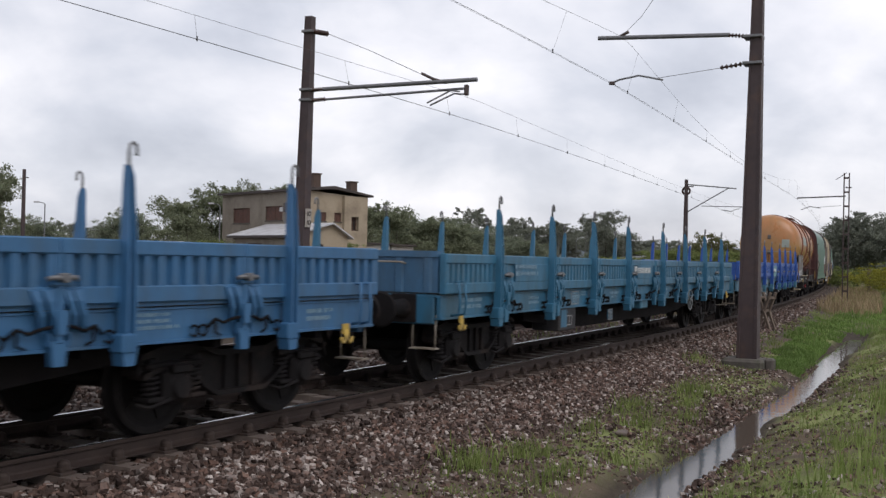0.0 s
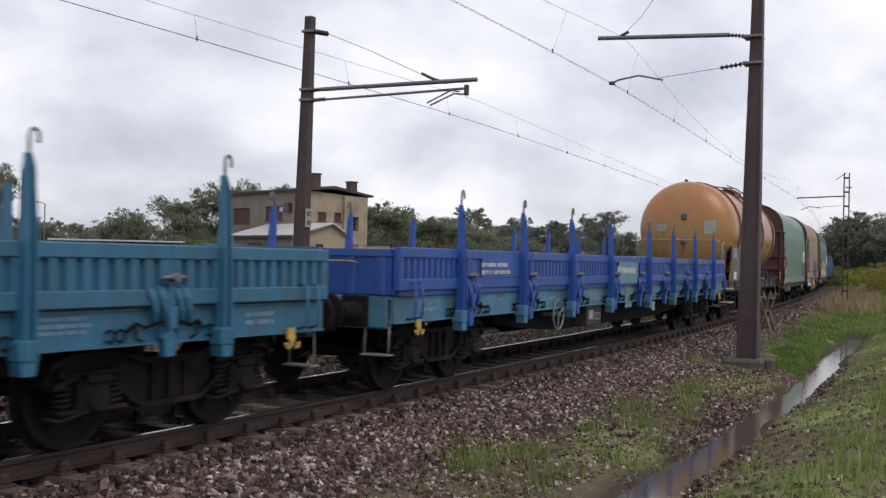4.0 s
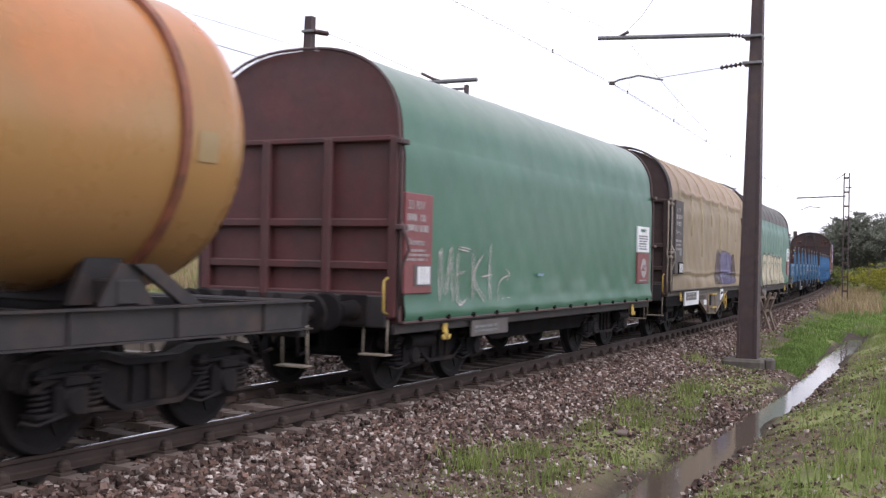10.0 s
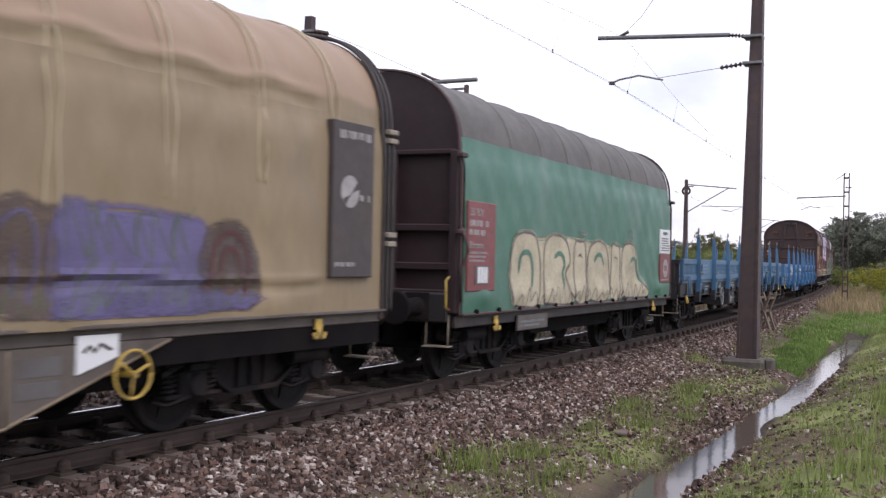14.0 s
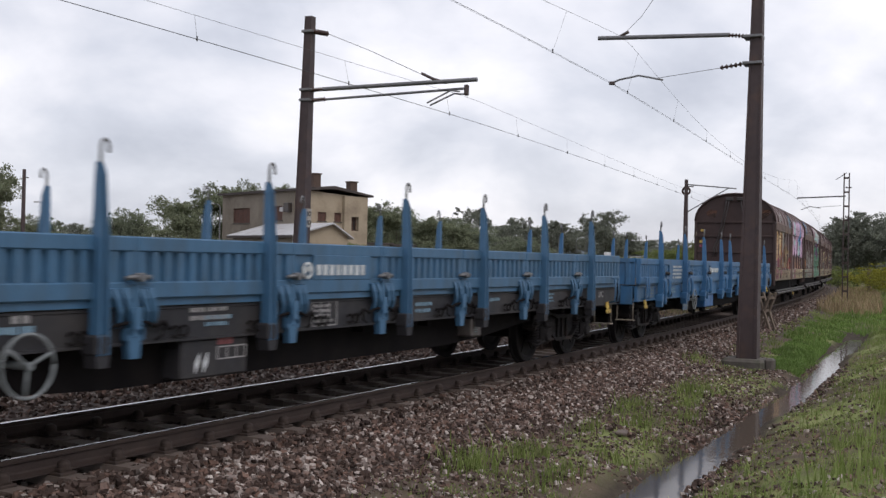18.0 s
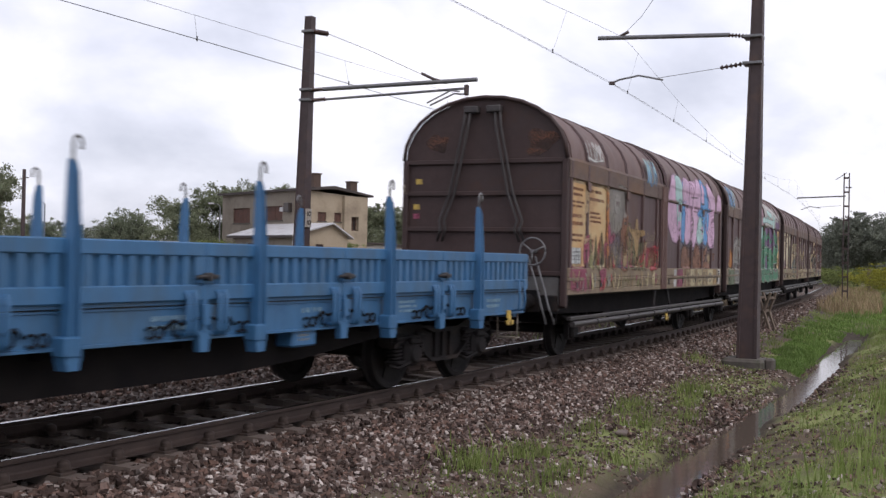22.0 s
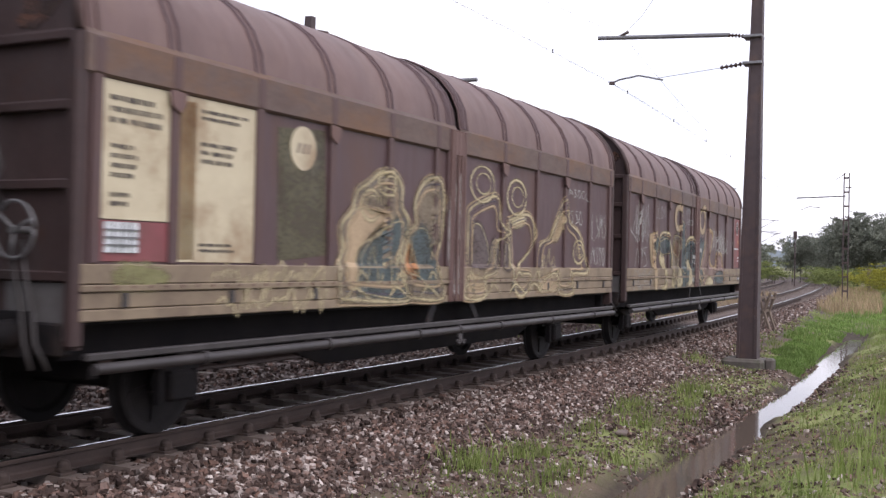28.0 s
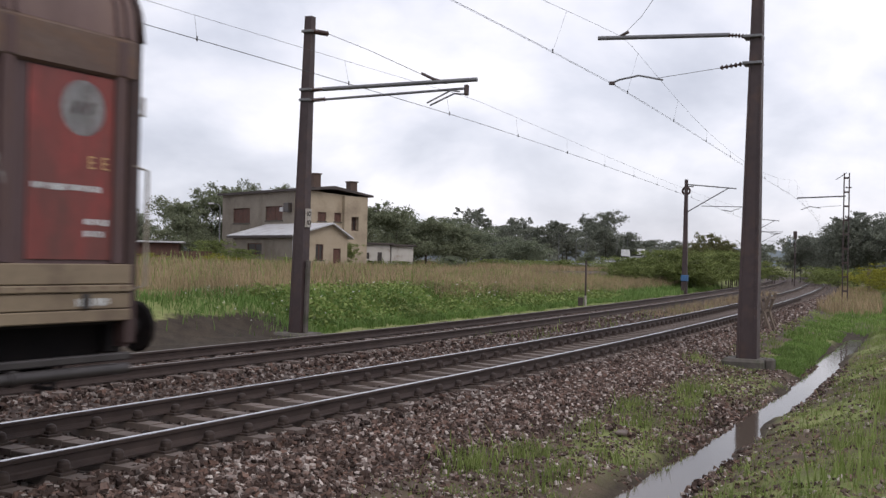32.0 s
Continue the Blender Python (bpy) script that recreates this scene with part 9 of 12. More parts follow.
def car(x, y, z, turn):
    t = thing("car", "small white car on the far road", "car", pose(x, y, z, 0, 0, turn))
    part("body", Shape().slab([(-0.85, 0.3), (0.85, 0.3), (0.85, 0.85), (-0.85, 0.85)], -2.1, 2.1), M["lorry_white"], t)
    part("cabin", Shape().loft([[(-1.6, -0.8, 0.85), (1.0, -0.8, 0.85), (1.0, 0.8, 0.85), (-1.6, 0.8, 0.85)], [(-1.2, -0.65, 1.42), (0.4, -0.65, 1.42), (0.4, 0.65, 1.42), (-1.2, 0.65, 1.42)]], True, False, True), M["glass"], t)
    for xx in (-1.3, 1.3):
        for yy in (-0.78, 0.78):
            part("wheel", kept("car_wheel", M["tyre"], lambda s: s.cyl((0, -0.1, 0), (0, 0.1, 0), 0.31, n=14)), None, t, m=pose(xx, yy, 0.31))
    return t


LORRY_1 = lorry(70, 410, 3.4, -45, "lorry_white", "white box lorry on the far road")
LORRY_2 = lorry(76, 408, 3.7, 0, "lorry_white", "pale lorry following on the far road")
CAR_1 = car(40, 446, 1.3, 140)
ROAD_X = ((-160, 420, 0.6), (-40, 340, 0.6), (20, 322, 0.7), (42, 336, 0.9), (56, 368, 1.8), (68, 402, 3.4), (90, 472, 5.0), (140, 640, 6.0))


def on_road(u, side):
    """A pose u metres along the road from its near bend, in one lane."""
    p = [Vector(q) for q in ROAD_X]
    ln = [0.0]
    for a, b in zip(p[:-1], p[1:]):
        ln.append(ln[-1] + (b - a).length)
    u = min(max(u, 1.0), ln[-1] - 1.0)
    i = max(k for k in range(len(ln) - 1) if ln[k] <= u)
    f = (u - ln[i]) / (ln[i + 1] - ln[i])
    q = p[i].lerp(p[i + 1], f)
    d = (p[i + 1] - p[i]).normalized() * side
    n = Vector((d.y, -d.x, 0))
    q = q + n * 2.0
    return pose(q.x, q.y, q.z + 0.02, 0, 0, math.degrees(math.atan2(d.y, d.x)))


# far skyline: hills and works
def skyline():
    hx = np.linspace(-2600, 2600, 120)
    hz = 34 + 9 * np.sin(hx * 0.0021 + 0.5) + 6 * np.sin(hx * 0.0057) + 8 * np.exp(-((hx - 760) / 160) ** 2)
    ring = [[(x, 2600.0, 0.0), (x, 2600.0, float(z))] for x, z in zip(hx, hz)]
    tagged(new("far_hills", Shape().loft(ring, False).mesh("far_hills", M["farblue"])), "far hills with blue haze in their colour", "backdrop", kind="structure")
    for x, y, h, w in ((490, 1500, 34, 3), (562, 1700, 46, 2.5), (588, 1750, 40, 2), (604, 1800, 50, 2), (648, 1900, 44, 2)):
        solid("far_tower", Shape().box(-w, w, -w, w, 0, h, 0.3), M["farblue"], "far industrial tower with haze in its colour", "tower", group="towers on the skyline", m=pose(x, y, 0))


skyline()


# ---- vegetation ----
def leaf_cloud(rng, centres, radii, n, size, flat=0.0):
    """Many small bent leaf sprays filling a few irregular clumps."""
    centres, radii = np.asarray(centres, float), np.asarray(radii, float)
    w = radii[:, 0] * radii[:, 1]
    m = max(60, n // 45)
    k = rng.choice(len(centres), m, p=w / w.sum())
    d = rng.normal(size=(m, 3))
    d /= np.linalg.norm(d, axis=1, keepdims=True)
    r = rng.uniform(0.25, 1.0, (m, 1)) ** 0.5 * rng.uniform(0.85, 1.18, (m, 1))
    twig = centres[k] + d * r * radii[k]
    g = rng.integers(0, m, n)
    p = twig[g] + rng.normal(size=(n, 3)) * radii[k[g]] * rng.uniform(0.1, 0.26, (m, 1))[g] * np.array([1, 1, 0.75])
    d = d[g]
    a = rng.normal(size=(n, 3)) + d * 0.6
    a /= np.linalg.norm(a, axis=1, keepdims=True)
    b = np.cross(a, rng.normal(size=(n, 3)))
    b /= np.linalg.norm(b, axis=1, keepdims=True)
    sz = rng.uniform(0.6, 1.3, (n, 1)) * size
    q = np.stack([p - a * sz, p + b * sz * 0.55 + a * sz * 0.1, p + a * sz, p - b * sz * 0.5 - a * sz * 0.15], 1)
    return q.reshape(-1, 3), np.arange(4 * n).reshape(n, 4)


def make_tree(name, label, seed, h, w, mat_leaf, n=2600, size=0.22, trunk=0.3, open_=False, m=None, group="", multi=1):
    """A tapered trunk with limbs, and a crown of clumps with gaps."""
    rng = np.random.default_rng(seed)
    t = thing(name, label, "tree" if "tree" in name else "bush", m, group)
    s = Shape()
    cents, rads = [], []
    for q in range(multi):
        ox, oy = (rng.uniform(-w * 0.2, w * 0.2, 2) if multi > 1 else (0, 0))
        lean = rng.uniform(-0.06, 0.06, 2) * h
        pts = [(ox + lean[0] * f, oy + lean[1] * f, h * 0.8 * f - 0.3 * (f == 0)) for f in (0, 0.25, 0.5, 0.75, 1.0)]
        for i in range(4):
            s.cyl(pts[i], pts[i + 1], trunk * (1 - 0.22 * i) / 2, trunk * (1 - 0.22 * (i + 1)) / 2, 7, False)
        limbs = 9 if open_ else 7
        for i in range(limbs):
            f = rng.uniform(0.3, 0.95)
            base = Vector((ox + lean[0] * f, oy + lean[1] * f, h * 0.8 * f))
            a = 2.4 * i + rng.uniform(-0.4, 0.4)
            reach = w * 0.5 * rng.uniform(0.5, 1.0) * (1.15 - 0.6 * abs(f - 0.5))
            tip = base + Vector((math.cos(a) * reach, math.sin(a) * reach, rng.uniform(0.08, 0.28) * h))
            mid = base.lerp(tip, 0.5) + Vector((0, 0, 0.04 * h))
            s.tube([base, mid, tip], trunk * 0.13, 5)
            tip.z = min(tip.z, h * 0.94)
            cents.append(tip)
            k = rng.uniform(0.13, 0.24) * (0.8 if open_ else 1.15)
            rads.append((w * k, w * k, h * k * rng.uniform(0.5, 0.9)))
            if not open_:
                cents.append(mid)
                rads.append((w * k * 0.9, w * k * 0.9, h * k * 0.7))
        cents.append(Vector((ox + lean[0], oy + lean[1], h * 0.86)))
        rads.append((w * 0.2, w * 0.2, h * 0.13))
        if not open_:
            cents.append(Vector((ox, oy, h * 0.45)))
            rads.append((w * 0.36, w * 0.36, h * 0.3))
    part("trunk", s, M["bark"], t)
    v, f = leaf_cloud(rng, cents, rads, n, size)
    v[:, 2] = np.maximum(v[:, 2], 0.05)
    part("crown", bulk("crown", v, f, M[mat_leaf]), None, t)
    return t


def grow(src, rows, group):
    """Copies of a tree at (x, y, foot, height factor, width factor)."""
    for i, (x, y, z, k, kw) in enumerate(rows):
        m = Matrix.Translation((x, y, z)) @ Matrix.Rotation(i * 2.3 + 0.4, 4, "Z") @ Matrix.Diagonal((kw, kw, k, 1))
        if i == 0:
            src.matrix_basis = m
        else:
            copy_thing(src, Matrix.Identity(4)).matrix_basis = m
        src["group"] = group


T1 = make_tree("broadleaf_tree", "dense dark green broadleaf tree behind the house", 11, 8.0, 7.0, "leaf", 11000, 0.13, 0.35)
T2 = make_tree("willow_tree", "rounded grey-green willow tree", 12, 6.5, 6.0, "leaf_willow", 10000, 0.12, 0.3, multi=2)
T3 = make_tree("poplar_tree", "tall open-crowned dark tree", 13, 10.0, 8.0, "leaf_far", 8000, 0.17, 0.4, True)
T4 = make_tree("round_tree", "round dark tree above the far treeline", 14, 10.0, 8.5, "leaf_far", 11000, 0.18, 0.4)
B1 = make_tree("bush", "wild green bush beside the railway", 15, 2.6, 3.4, "leaf_bush", 9000, 0.06, 0.08, multi=3)
B2 = make_tree("russet_tree", "small russet-tinged tree by the railway", 16, 5.0, 4.4, "leaf_rust", 9000, 0.085, 0.18, multi=2)
grow(T1, ((-24.9, 100, 0.6, 0.76, 0.85), (-21.0, 106, 0.6, 0.98, 0.95), (-17.4, 107, 0.6, 0.97, 0.8), (-22.4, 92, 0.6, 0.55, 0.6), (-46.5, 108, 0.6, 1.02, 0.8), (-49, 112, 0.6, 1.2, 0.9), (-19.2, 103, 0.6, 0.86, 0.85), (-23.2, 104, 0.6, 0.88, 0.9), (-7.4, 102, 0.6, 0.78, 0.7), (-4.8, 105, 0.6, 0.7, 0.85), (-1.8, 110, 0.6, 0.64, 0.9), (1.4, 115, 0.6, 0.6, 0.9)), "trees round the house")
grow(T2, ((-5.9, 110, 0.6, 0.92, 0.9), (-3.3, 113, 0.6, 0.85, 0.9), (-0.6, 118, 0.6, 0.8, 1.0), (-43, 140, 0.6, 0.9, 0.9), (-38.5, 132, 0.6, 0.92, 0.8), (2.5, 130, 0.6, 0.72, 1.2), (6.5, 140, 0.6, 0.68, 1.2), (10.5, 150, 0.6, 0.62, 1.2), (-8.6, 104, 0.6, 0.8, 0.7), (14.0, 165, 0.7, 0.55, 1.2), (-53, 135, 0.6, 0.75, 1.0), (-60, 150, 0.6, 0.7, 1.3), (-66, 175, 0.6, 0.75, 1.3), (26.0, 190, 0.8, 0.40, 0.6), (1.0, 96, 0.55, 0.2, 0.45)), "willows in the field")
grow(T3, ((9.3, 380, 0.6, 1.99, 1.90), (30.4, 399, 0.6, 1.75, 1.71), (40.9, 403, 0.6, 1.67, 1.52), (46.5, 407, 0.6, 1.61, 1.52), (-15, 125, 0.6, 0.78, 0.6), (24.3, 391, 0.6, 1.42, 1.52)), "tall trees along the far wood")
grow(T4, ((65.7, 460, 0.6, 2.32, 2.18), (74.1, 475, 0.6, 1.90, 1.90), (1.9, 370, 0.6, 1.48, 2.28), (17.7, 386, 0.6, 1.41, 2.47), (-11.4, 361, 0.6, 1.37, 2.47), (81.7, 498, 0.6, 1.52, 2.28), (35.3, 410, 0.6, 1.44, 2.28), (53.2, 448, 0.6, 1.52, 2.28), (102.6, 570, 0.6, 1.37, 3.04), (115.9, 580, 0.6, 1.22, 3.04), (89.3, 551, 0.6, 1.37, 3.04), (-144.4, 456, 0.6, 1.42, 3.04), (-195.7, 570, 0.6, 1.61, 1.90), (-171.0, 551, 0.6, 1.04, 4.18)), "round trees of the far wood")
grow(B1, ((13.6, 74, 0.2, 0.72, 1.0), (16.4, 78, 0.2, 0.95, 1.1), (16.6, 75, 0.1, 0.95, 1.1), (20.4, 82, 0.0, 0.9, 1.2), (23.2, 88, 0.0, 0.8, 1.3), (19.4, 79, -0.1, 0.75, 0.9), (27, 96, 0, 0.75, 1.2), (31, 106, 0, 0.8, 1.2), (-14.8, 76.5, 0.5, 0.62, 0.7), (-10.6, 77.0, 0.5, 0.42, 0.6), (-8.2, 84.5, 0.55, 0.85, 0.6), (-6.2, 92.3, 0.5, 0.35, 0.7), (-17.5, 80.0, 0.5, 0.85, 0.8), (-20.5, 78, 0.5, 0.5, 0.9), (-3.0, 91, 0.5, 0.35, 0.8), (12.6, 72.5, 0.2, 0.5, 0.8), (17.8, 76, 0.0, 0.8, 1.0), (21.5, 84, -0.2, 0.85, 1.1), (15.0, 75, 0.0, 0.65, 1.0), (24.5, 90, -0.2, 1.2, 1.2), (22.5, 86, -0.2, 1.1, 1.1), (18.6, 77.5, -0.3, 0.5, 0.9), (35.5, 112, -0.1, 0.6, 1.0)), "bushes along the line")
grow(B2, ((24.0, 95, -0.1, 0.95, 0.85), (21.6, 91, 0.0, 0.7, 0.8), (27.4, 101, 0.0, 0.8, 0.8), (26.0, 93, 0, 0.5, 0.9)), "russet trees by the line")
T5 = make_tree("acacia_tree", "dark feathery tree on the far side of the ditch", 17, 8.2, 7.0, "leaf_far", 17000, 0.13, 0.25, multi=2)
grow(T5, ((45.2, 118, -0.3, 0.95, 0.8), (47.0, 116, -0.3, 1.03, 0.9), (50.2, 113, -0.3, 1.0, 1.0), (53.5, 116, -0.3, 1.05, 1.0), (49.0, 125, -0.3, 0.95, 0.9), (43.4, 128, -0.3, 0.72, 0.6), (58, 160, -0.2, 0.85, 0.9), (63.5, 180, -0.2, 0.9, 0.8), (131.1, 380, -0.2, 1.04, 1.90), (56, 150, -0.2, 0.6, 0.8), (98.8, 437, 0.0, 1.42, 2.47), (87.4, 494, 0.0, 1.33, 2.85)), "dark trees beyond the ditch")
W1 = make_tree("goldenrod_bush", "clump of yellow goldenrod on the bank", 18, 2.2, 4.0, "leaf_yellow", 7000, 0.06, 0.04, multi=3)
grow(W1, ((36.5, 84, -0.4, 1.0, 1.2), (39.5, 87, -0.4, 1.1, 1.1), (33.8, 80, -0.4, 0.75, 1.1), (43, 92, -0.4, 1.1, 1.2), (41, 100, -0.4, 0.9, 1.3), (-21.0, 72, 0.5, 0.5, 0.9), (-15.2, 71, 0.5, 0.5, 0.9)), "goldenrod clumps")
W2 = make_tree("bramble_bush", "low green bramble thicket", 19, 1.6, 3.4, "leaf_bush", 7000, 0.055, 0.05, multi=3)
grow(W2, ((6.0, 120, 0.6, 0.75, 2.5), (14, 124, 0.6, 0.75, 2.5), (22, 130, 0.5, 0.75, 2.5), (26.5, 56.5, -0.5, 0.6, 0.9), (29.5, 62, -0.4, 0.9, 1.0), (33, 70, -0.4, 1.0, 1.2), (24.5, 49, -0.5, 0.45, 0.8), (38, 78, -0.4, 1.1, 1.1), (42, 84, -0.3, 1.3, 1.1), (35, 92, -0.3, 1.1, 1.2), (39.5, 109, -0.3, 1.2, 1.2), (46, 104, -0.3, 1.5, 1.3)), "bramble thickets")


def far_woods():
    """The closed treeline in the distance."""
    rng = np.random.default_rng(31)
    cents, rads = [], []
    for x, y, h, n in ((-133, 627, 17, 60), (19, 600, 14.5, 70), (152, 722, 15, 60), (-285, 798, 19, 50), (313, 798, 14, 30)):
        for _ in range(n):
            hh = h * rng.uniform(0.7, 1.1)
            cents.append((x + rng.normal() * 72, y + rng.normal() * 22, hh * 0.55))
            rads.append((rng.uniform(6, 11), rng.uniform(6, 10), hh * 0.5))
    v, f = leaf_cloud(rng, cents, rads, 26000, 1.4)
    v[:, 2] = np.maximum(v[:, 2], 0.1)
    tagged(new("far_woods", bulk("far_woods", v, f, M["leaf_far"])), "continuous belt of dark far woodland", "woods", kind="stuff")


far_woods()


def blades(rng, n, s0, s1, l0, l1, h, width, keep=None, curl=0.35, clump=0.0):
    """Bent grass blades standing on the ground; keep thins them to patches."""
    s, lat = rng.uniform(s0, s1, n), rng.uniform(l0, l1, n)
    if keep is not None:
        ok = keep(s, lat) > rng.uniform(0, 1, n)
        s, lat = s[ok], lat[ok]
        n = len(s)
    wander = np.exp(-((lat - 4.42) / 0.9) ** 2) * ditch_shift(s)
    p = place(s, lat, land(s, lat - wander))
    hh = rng.uniform(h[0], h[1], n) * rng.uniform(0.6, 1.1, n)
    a = rng.uniform(0, 2 * math.pi, n)
    d = np.stack([np.cos(a), np.sin(a), 0 * a], -1)
    side = np.stack([-np.sin(a + rng.uniform(-1, 1, n)), np.cos(a), 0 * a], -1) * (width * rng.uniform(0.6, 1.4, n))[:, None]
    lean = (curl * rng.uniform(0.2, 1.2, n) * hh)[:, None]
    up = np.array([0, 0, 1.0])
    v0, v1 = p - side - 0.02 * up, p + side - 0.02 * up
    mid = p + d * lean * 0.35 + up * (hh * 0.6)[:, None]
    tip = p + d * lean + up * hh[:, None]
    v = np.stack([v0, v1, mid + side * 0.7, mid - side * 0.7, tip], 1)
    return v.reshape(-1, 3), n


def grass(name, label, material, seed, rows, category="grass"):
    rng = np.random.default_rng(seed)
    vs, k = [], 0
    for row in rows:
        v, n = blades(rng, *row[:7], **row[7])
        vs.append(v)
        k += n
    base = 5 * np.arange(k)[:, None]
    v = np.concatenate(vs)
    tri = np.concatenate([base + np.array([[0, 1, 2]]), base + np.array([[0, 2, 3]]), base + np.array([[3, 2, 4]])])
    ob = new(name, bulk(name, v, tri, M[material]))
    return tagged(ob, label, category, kind="stuff")


def patches(s, lat):
    return np.clip(0.5 + 0.9 * np.sin(s * 1.7 + lat * 1.1) * np.sin(lat * 2.9 - s * 0.6 + 1) + 0.4 * np.sin(s * 5.1 - lat * 4.3), 0.04, 1)


def berm(s, lat):
    return np.clip(patches(s, lat) - 0.25, 0, 1) * np.clip((lat - 2.35) / 0.5, 0.05, 1)


def bank(s, lat):
    """Right-hand bank: thin near the water, thicker and taller away from it."""
    return np.clip(patches(s * 1.3, lat * 1.2) - 0.22 + 0.3 * np.clip((lat - 6.3) / 1.2, 0, 1), 0, 1)


def far_bank(s, lat):
    """Green cover of the far bank: bare soil at its foot before the mast, straw taking over above."""
    foot = np.clip((s - 6.0) / 2.5, 0, 1) + np.clip((-8.5 - lat) / 0.4, 0, 1)
    return np.clip(foot, 0.02, 1) * (0.65 + 0.35 * patches(s * 0.8, lat)) * (0.3 + 0.7 * np.clip((s - 6.0) / 3.0, 0, 1))


def field_green(s, lat):
    """Drifts of green among the straw, more of them towards the house."""
    return np.clip(patches(s * 0.21 + 1, lat * 0.23) - 0.3 + 0.2 * np.clip((-lat - 26) / 20, 0, 1), 0, 0.8)


def tufts(s, lat):
    """A few loose clumps."""
    out = np.zeros_like(s)
    for a, b, r, k in ((-4.5, 2.74, 0.42, 1.0), (-3.5, 2.95, 0.32, 0.9), (0.5, 2.92, 0.45, 0.6), (3.4, 3.15, 0.55, 0.6), (-1.6, 2.95, 0.3, 0.4), (7.4, 2.3, 0.4, 0.5), (2.0, 3.4, 0.3, 0.6), (-0.6, 3.35, 0.3, 0.6), (-2.9, 3.75, 0.4, 0.5), (-4.3, 3.6, 0.4, 0.5), (-1.7, 3.8, 0.3, 0.5), (0.6, 3.75, 0.3, 0.5)):
        out = np.maximum(out, k * np.exp(-((s - a) / r) ** 2 - ((lat - b) / (r * 0.55)) ** 2))
    return out


grass("verge_grass", "short patchy green grass on the ditch bank", "grass", 41, (
    (44000, -9, 16, 4.85, 8.2, (0.03, 0.11), 0.005, {"keep": bank, "curl": 1.0}),
    (20000, 16, 44, 4.8, 9.0, (0.08, 0.22), 0.008, {"keep": patches, "curl": 0.6}),
    (20000, -8, 14, 2.3, 4.25, (0.03, 0.09), 0.005, {"keep": berm, "curl": 0.9}),
    (7000, 11, 40, 2.2, 3.6, (0.06, 0.18), 0.008, {"keep": patches, "curl": 0.6}),
    (9000, 44, 110, 2.3, 10.0, (0.2, 0.6), 0.02, {"keep": patches, "curl": 0.5})))
grass("lush_grass", "bright lush grass along the ditch and on the bank", "grass_lush", 42, (
    (12000, 8.9, 12.5, 3.3, 4.1, (0.04, 0.13), 0.006, {"curl": 0.6}),
    (9000, 12.5, 18, 3.0, 4.0, (0.05, 0.14), 0.008, {"curl": 0.5}),
    (9000, 18, 30, 2.6, 4.1, (0.08, 0.2), 0.010, {"keep": patches, "curl": 0.5}),
    (10000, 24, 46, 3.2, 6.0, (0.1, 0.3), 0.012, {"keep": patches, "curl": 0.5}),
    (14000, 7.5, 36, -10.2, -7.2, (0.10, 0.30), 0.013, {"keep": patches, "curl": 0.8})))
grass("bank_grass", "thick green grass on the far embankment slope", "grass_bank", 47, (
    (64000, 4, 36, -10.4, -7.3, (0.10, 0.30), 0.012, {"keep": far_bank, "curl": 0.8}),
    (16000, 36, 75, -9.8, -7.0, (0.15, 0.4), 0.018, {"curl": 0.6}),
    (9000, -10, 6, -10.6, -7.6, (0.15, 0.35), 0.011, {"keep": far_bank, "curl": 0.6})))
grass("field_weeds", "yellow-green weeds standing among the straw of the field", "weed", 48, (
    (16000, -20, 60, -30, -10, (0.3, 0.75), 0.014, {"keep": field_green, "curl": 0.5}),
    (22000, -30, 110, -62, -26, (0.45, 1.05), 0.026, {"keep": field_green, "curl": 0.5})), "weeds")
grass("dry_field_grass", "tall dry straw-coloured grass in the field", "grass_dry", 43, (
    (60000, -14, 60, -24, -9.6, (0.2, 0.6), 0.010, {"curl": 0.4}),
    (60000, -30, 110, -62, -22, (0.3, 0.7), 0.022, {"curl": 0.4}),
    (9000, 18, 70, -9.9, -8.6, (0.3, 0.7), 0.012, {"curl": 0.25}),
    (9000, -9, 14, 4.85, 8.0, (0.02, 0.07), 0.005, {"keep": patches, "curl": 1.2}),
    (2600, 22, 60, -3.1, -1.2, (0.1, 0.35), 0.008, {"curl": 0.4}),
    (4000, 36, 90, 2.2, 5.0, (0.3, 0.8), 0.02, {"curl": 0.4})))
grass("rough_grass", "rough green grass behind the tripod spot and along the line", "grass", 46, (
    (16000, -45, -9, 4.9, 16, (0.05, 0.2), 0.012, {"keep": patches, "curl": 0.8}),
    (9000, -9, 40, 8.2, 16, (0.06, 0.25), 0.012, {"keep": patches, "curl": 0.8}),
    (7000, -45, -8, -16, -6.5, (0.1, 0.35), 0.015, {"curl": 0.6})))
grass("weed_clumps", "loose clumps of yellow-green weeds on the ballast edge", "weed", 45, (
    (34000, -7, 9, 1.9, 4.1, (0.08, 0.27), 0.006, {"keep": tufts, "curl": 0.6}),), "weeds")
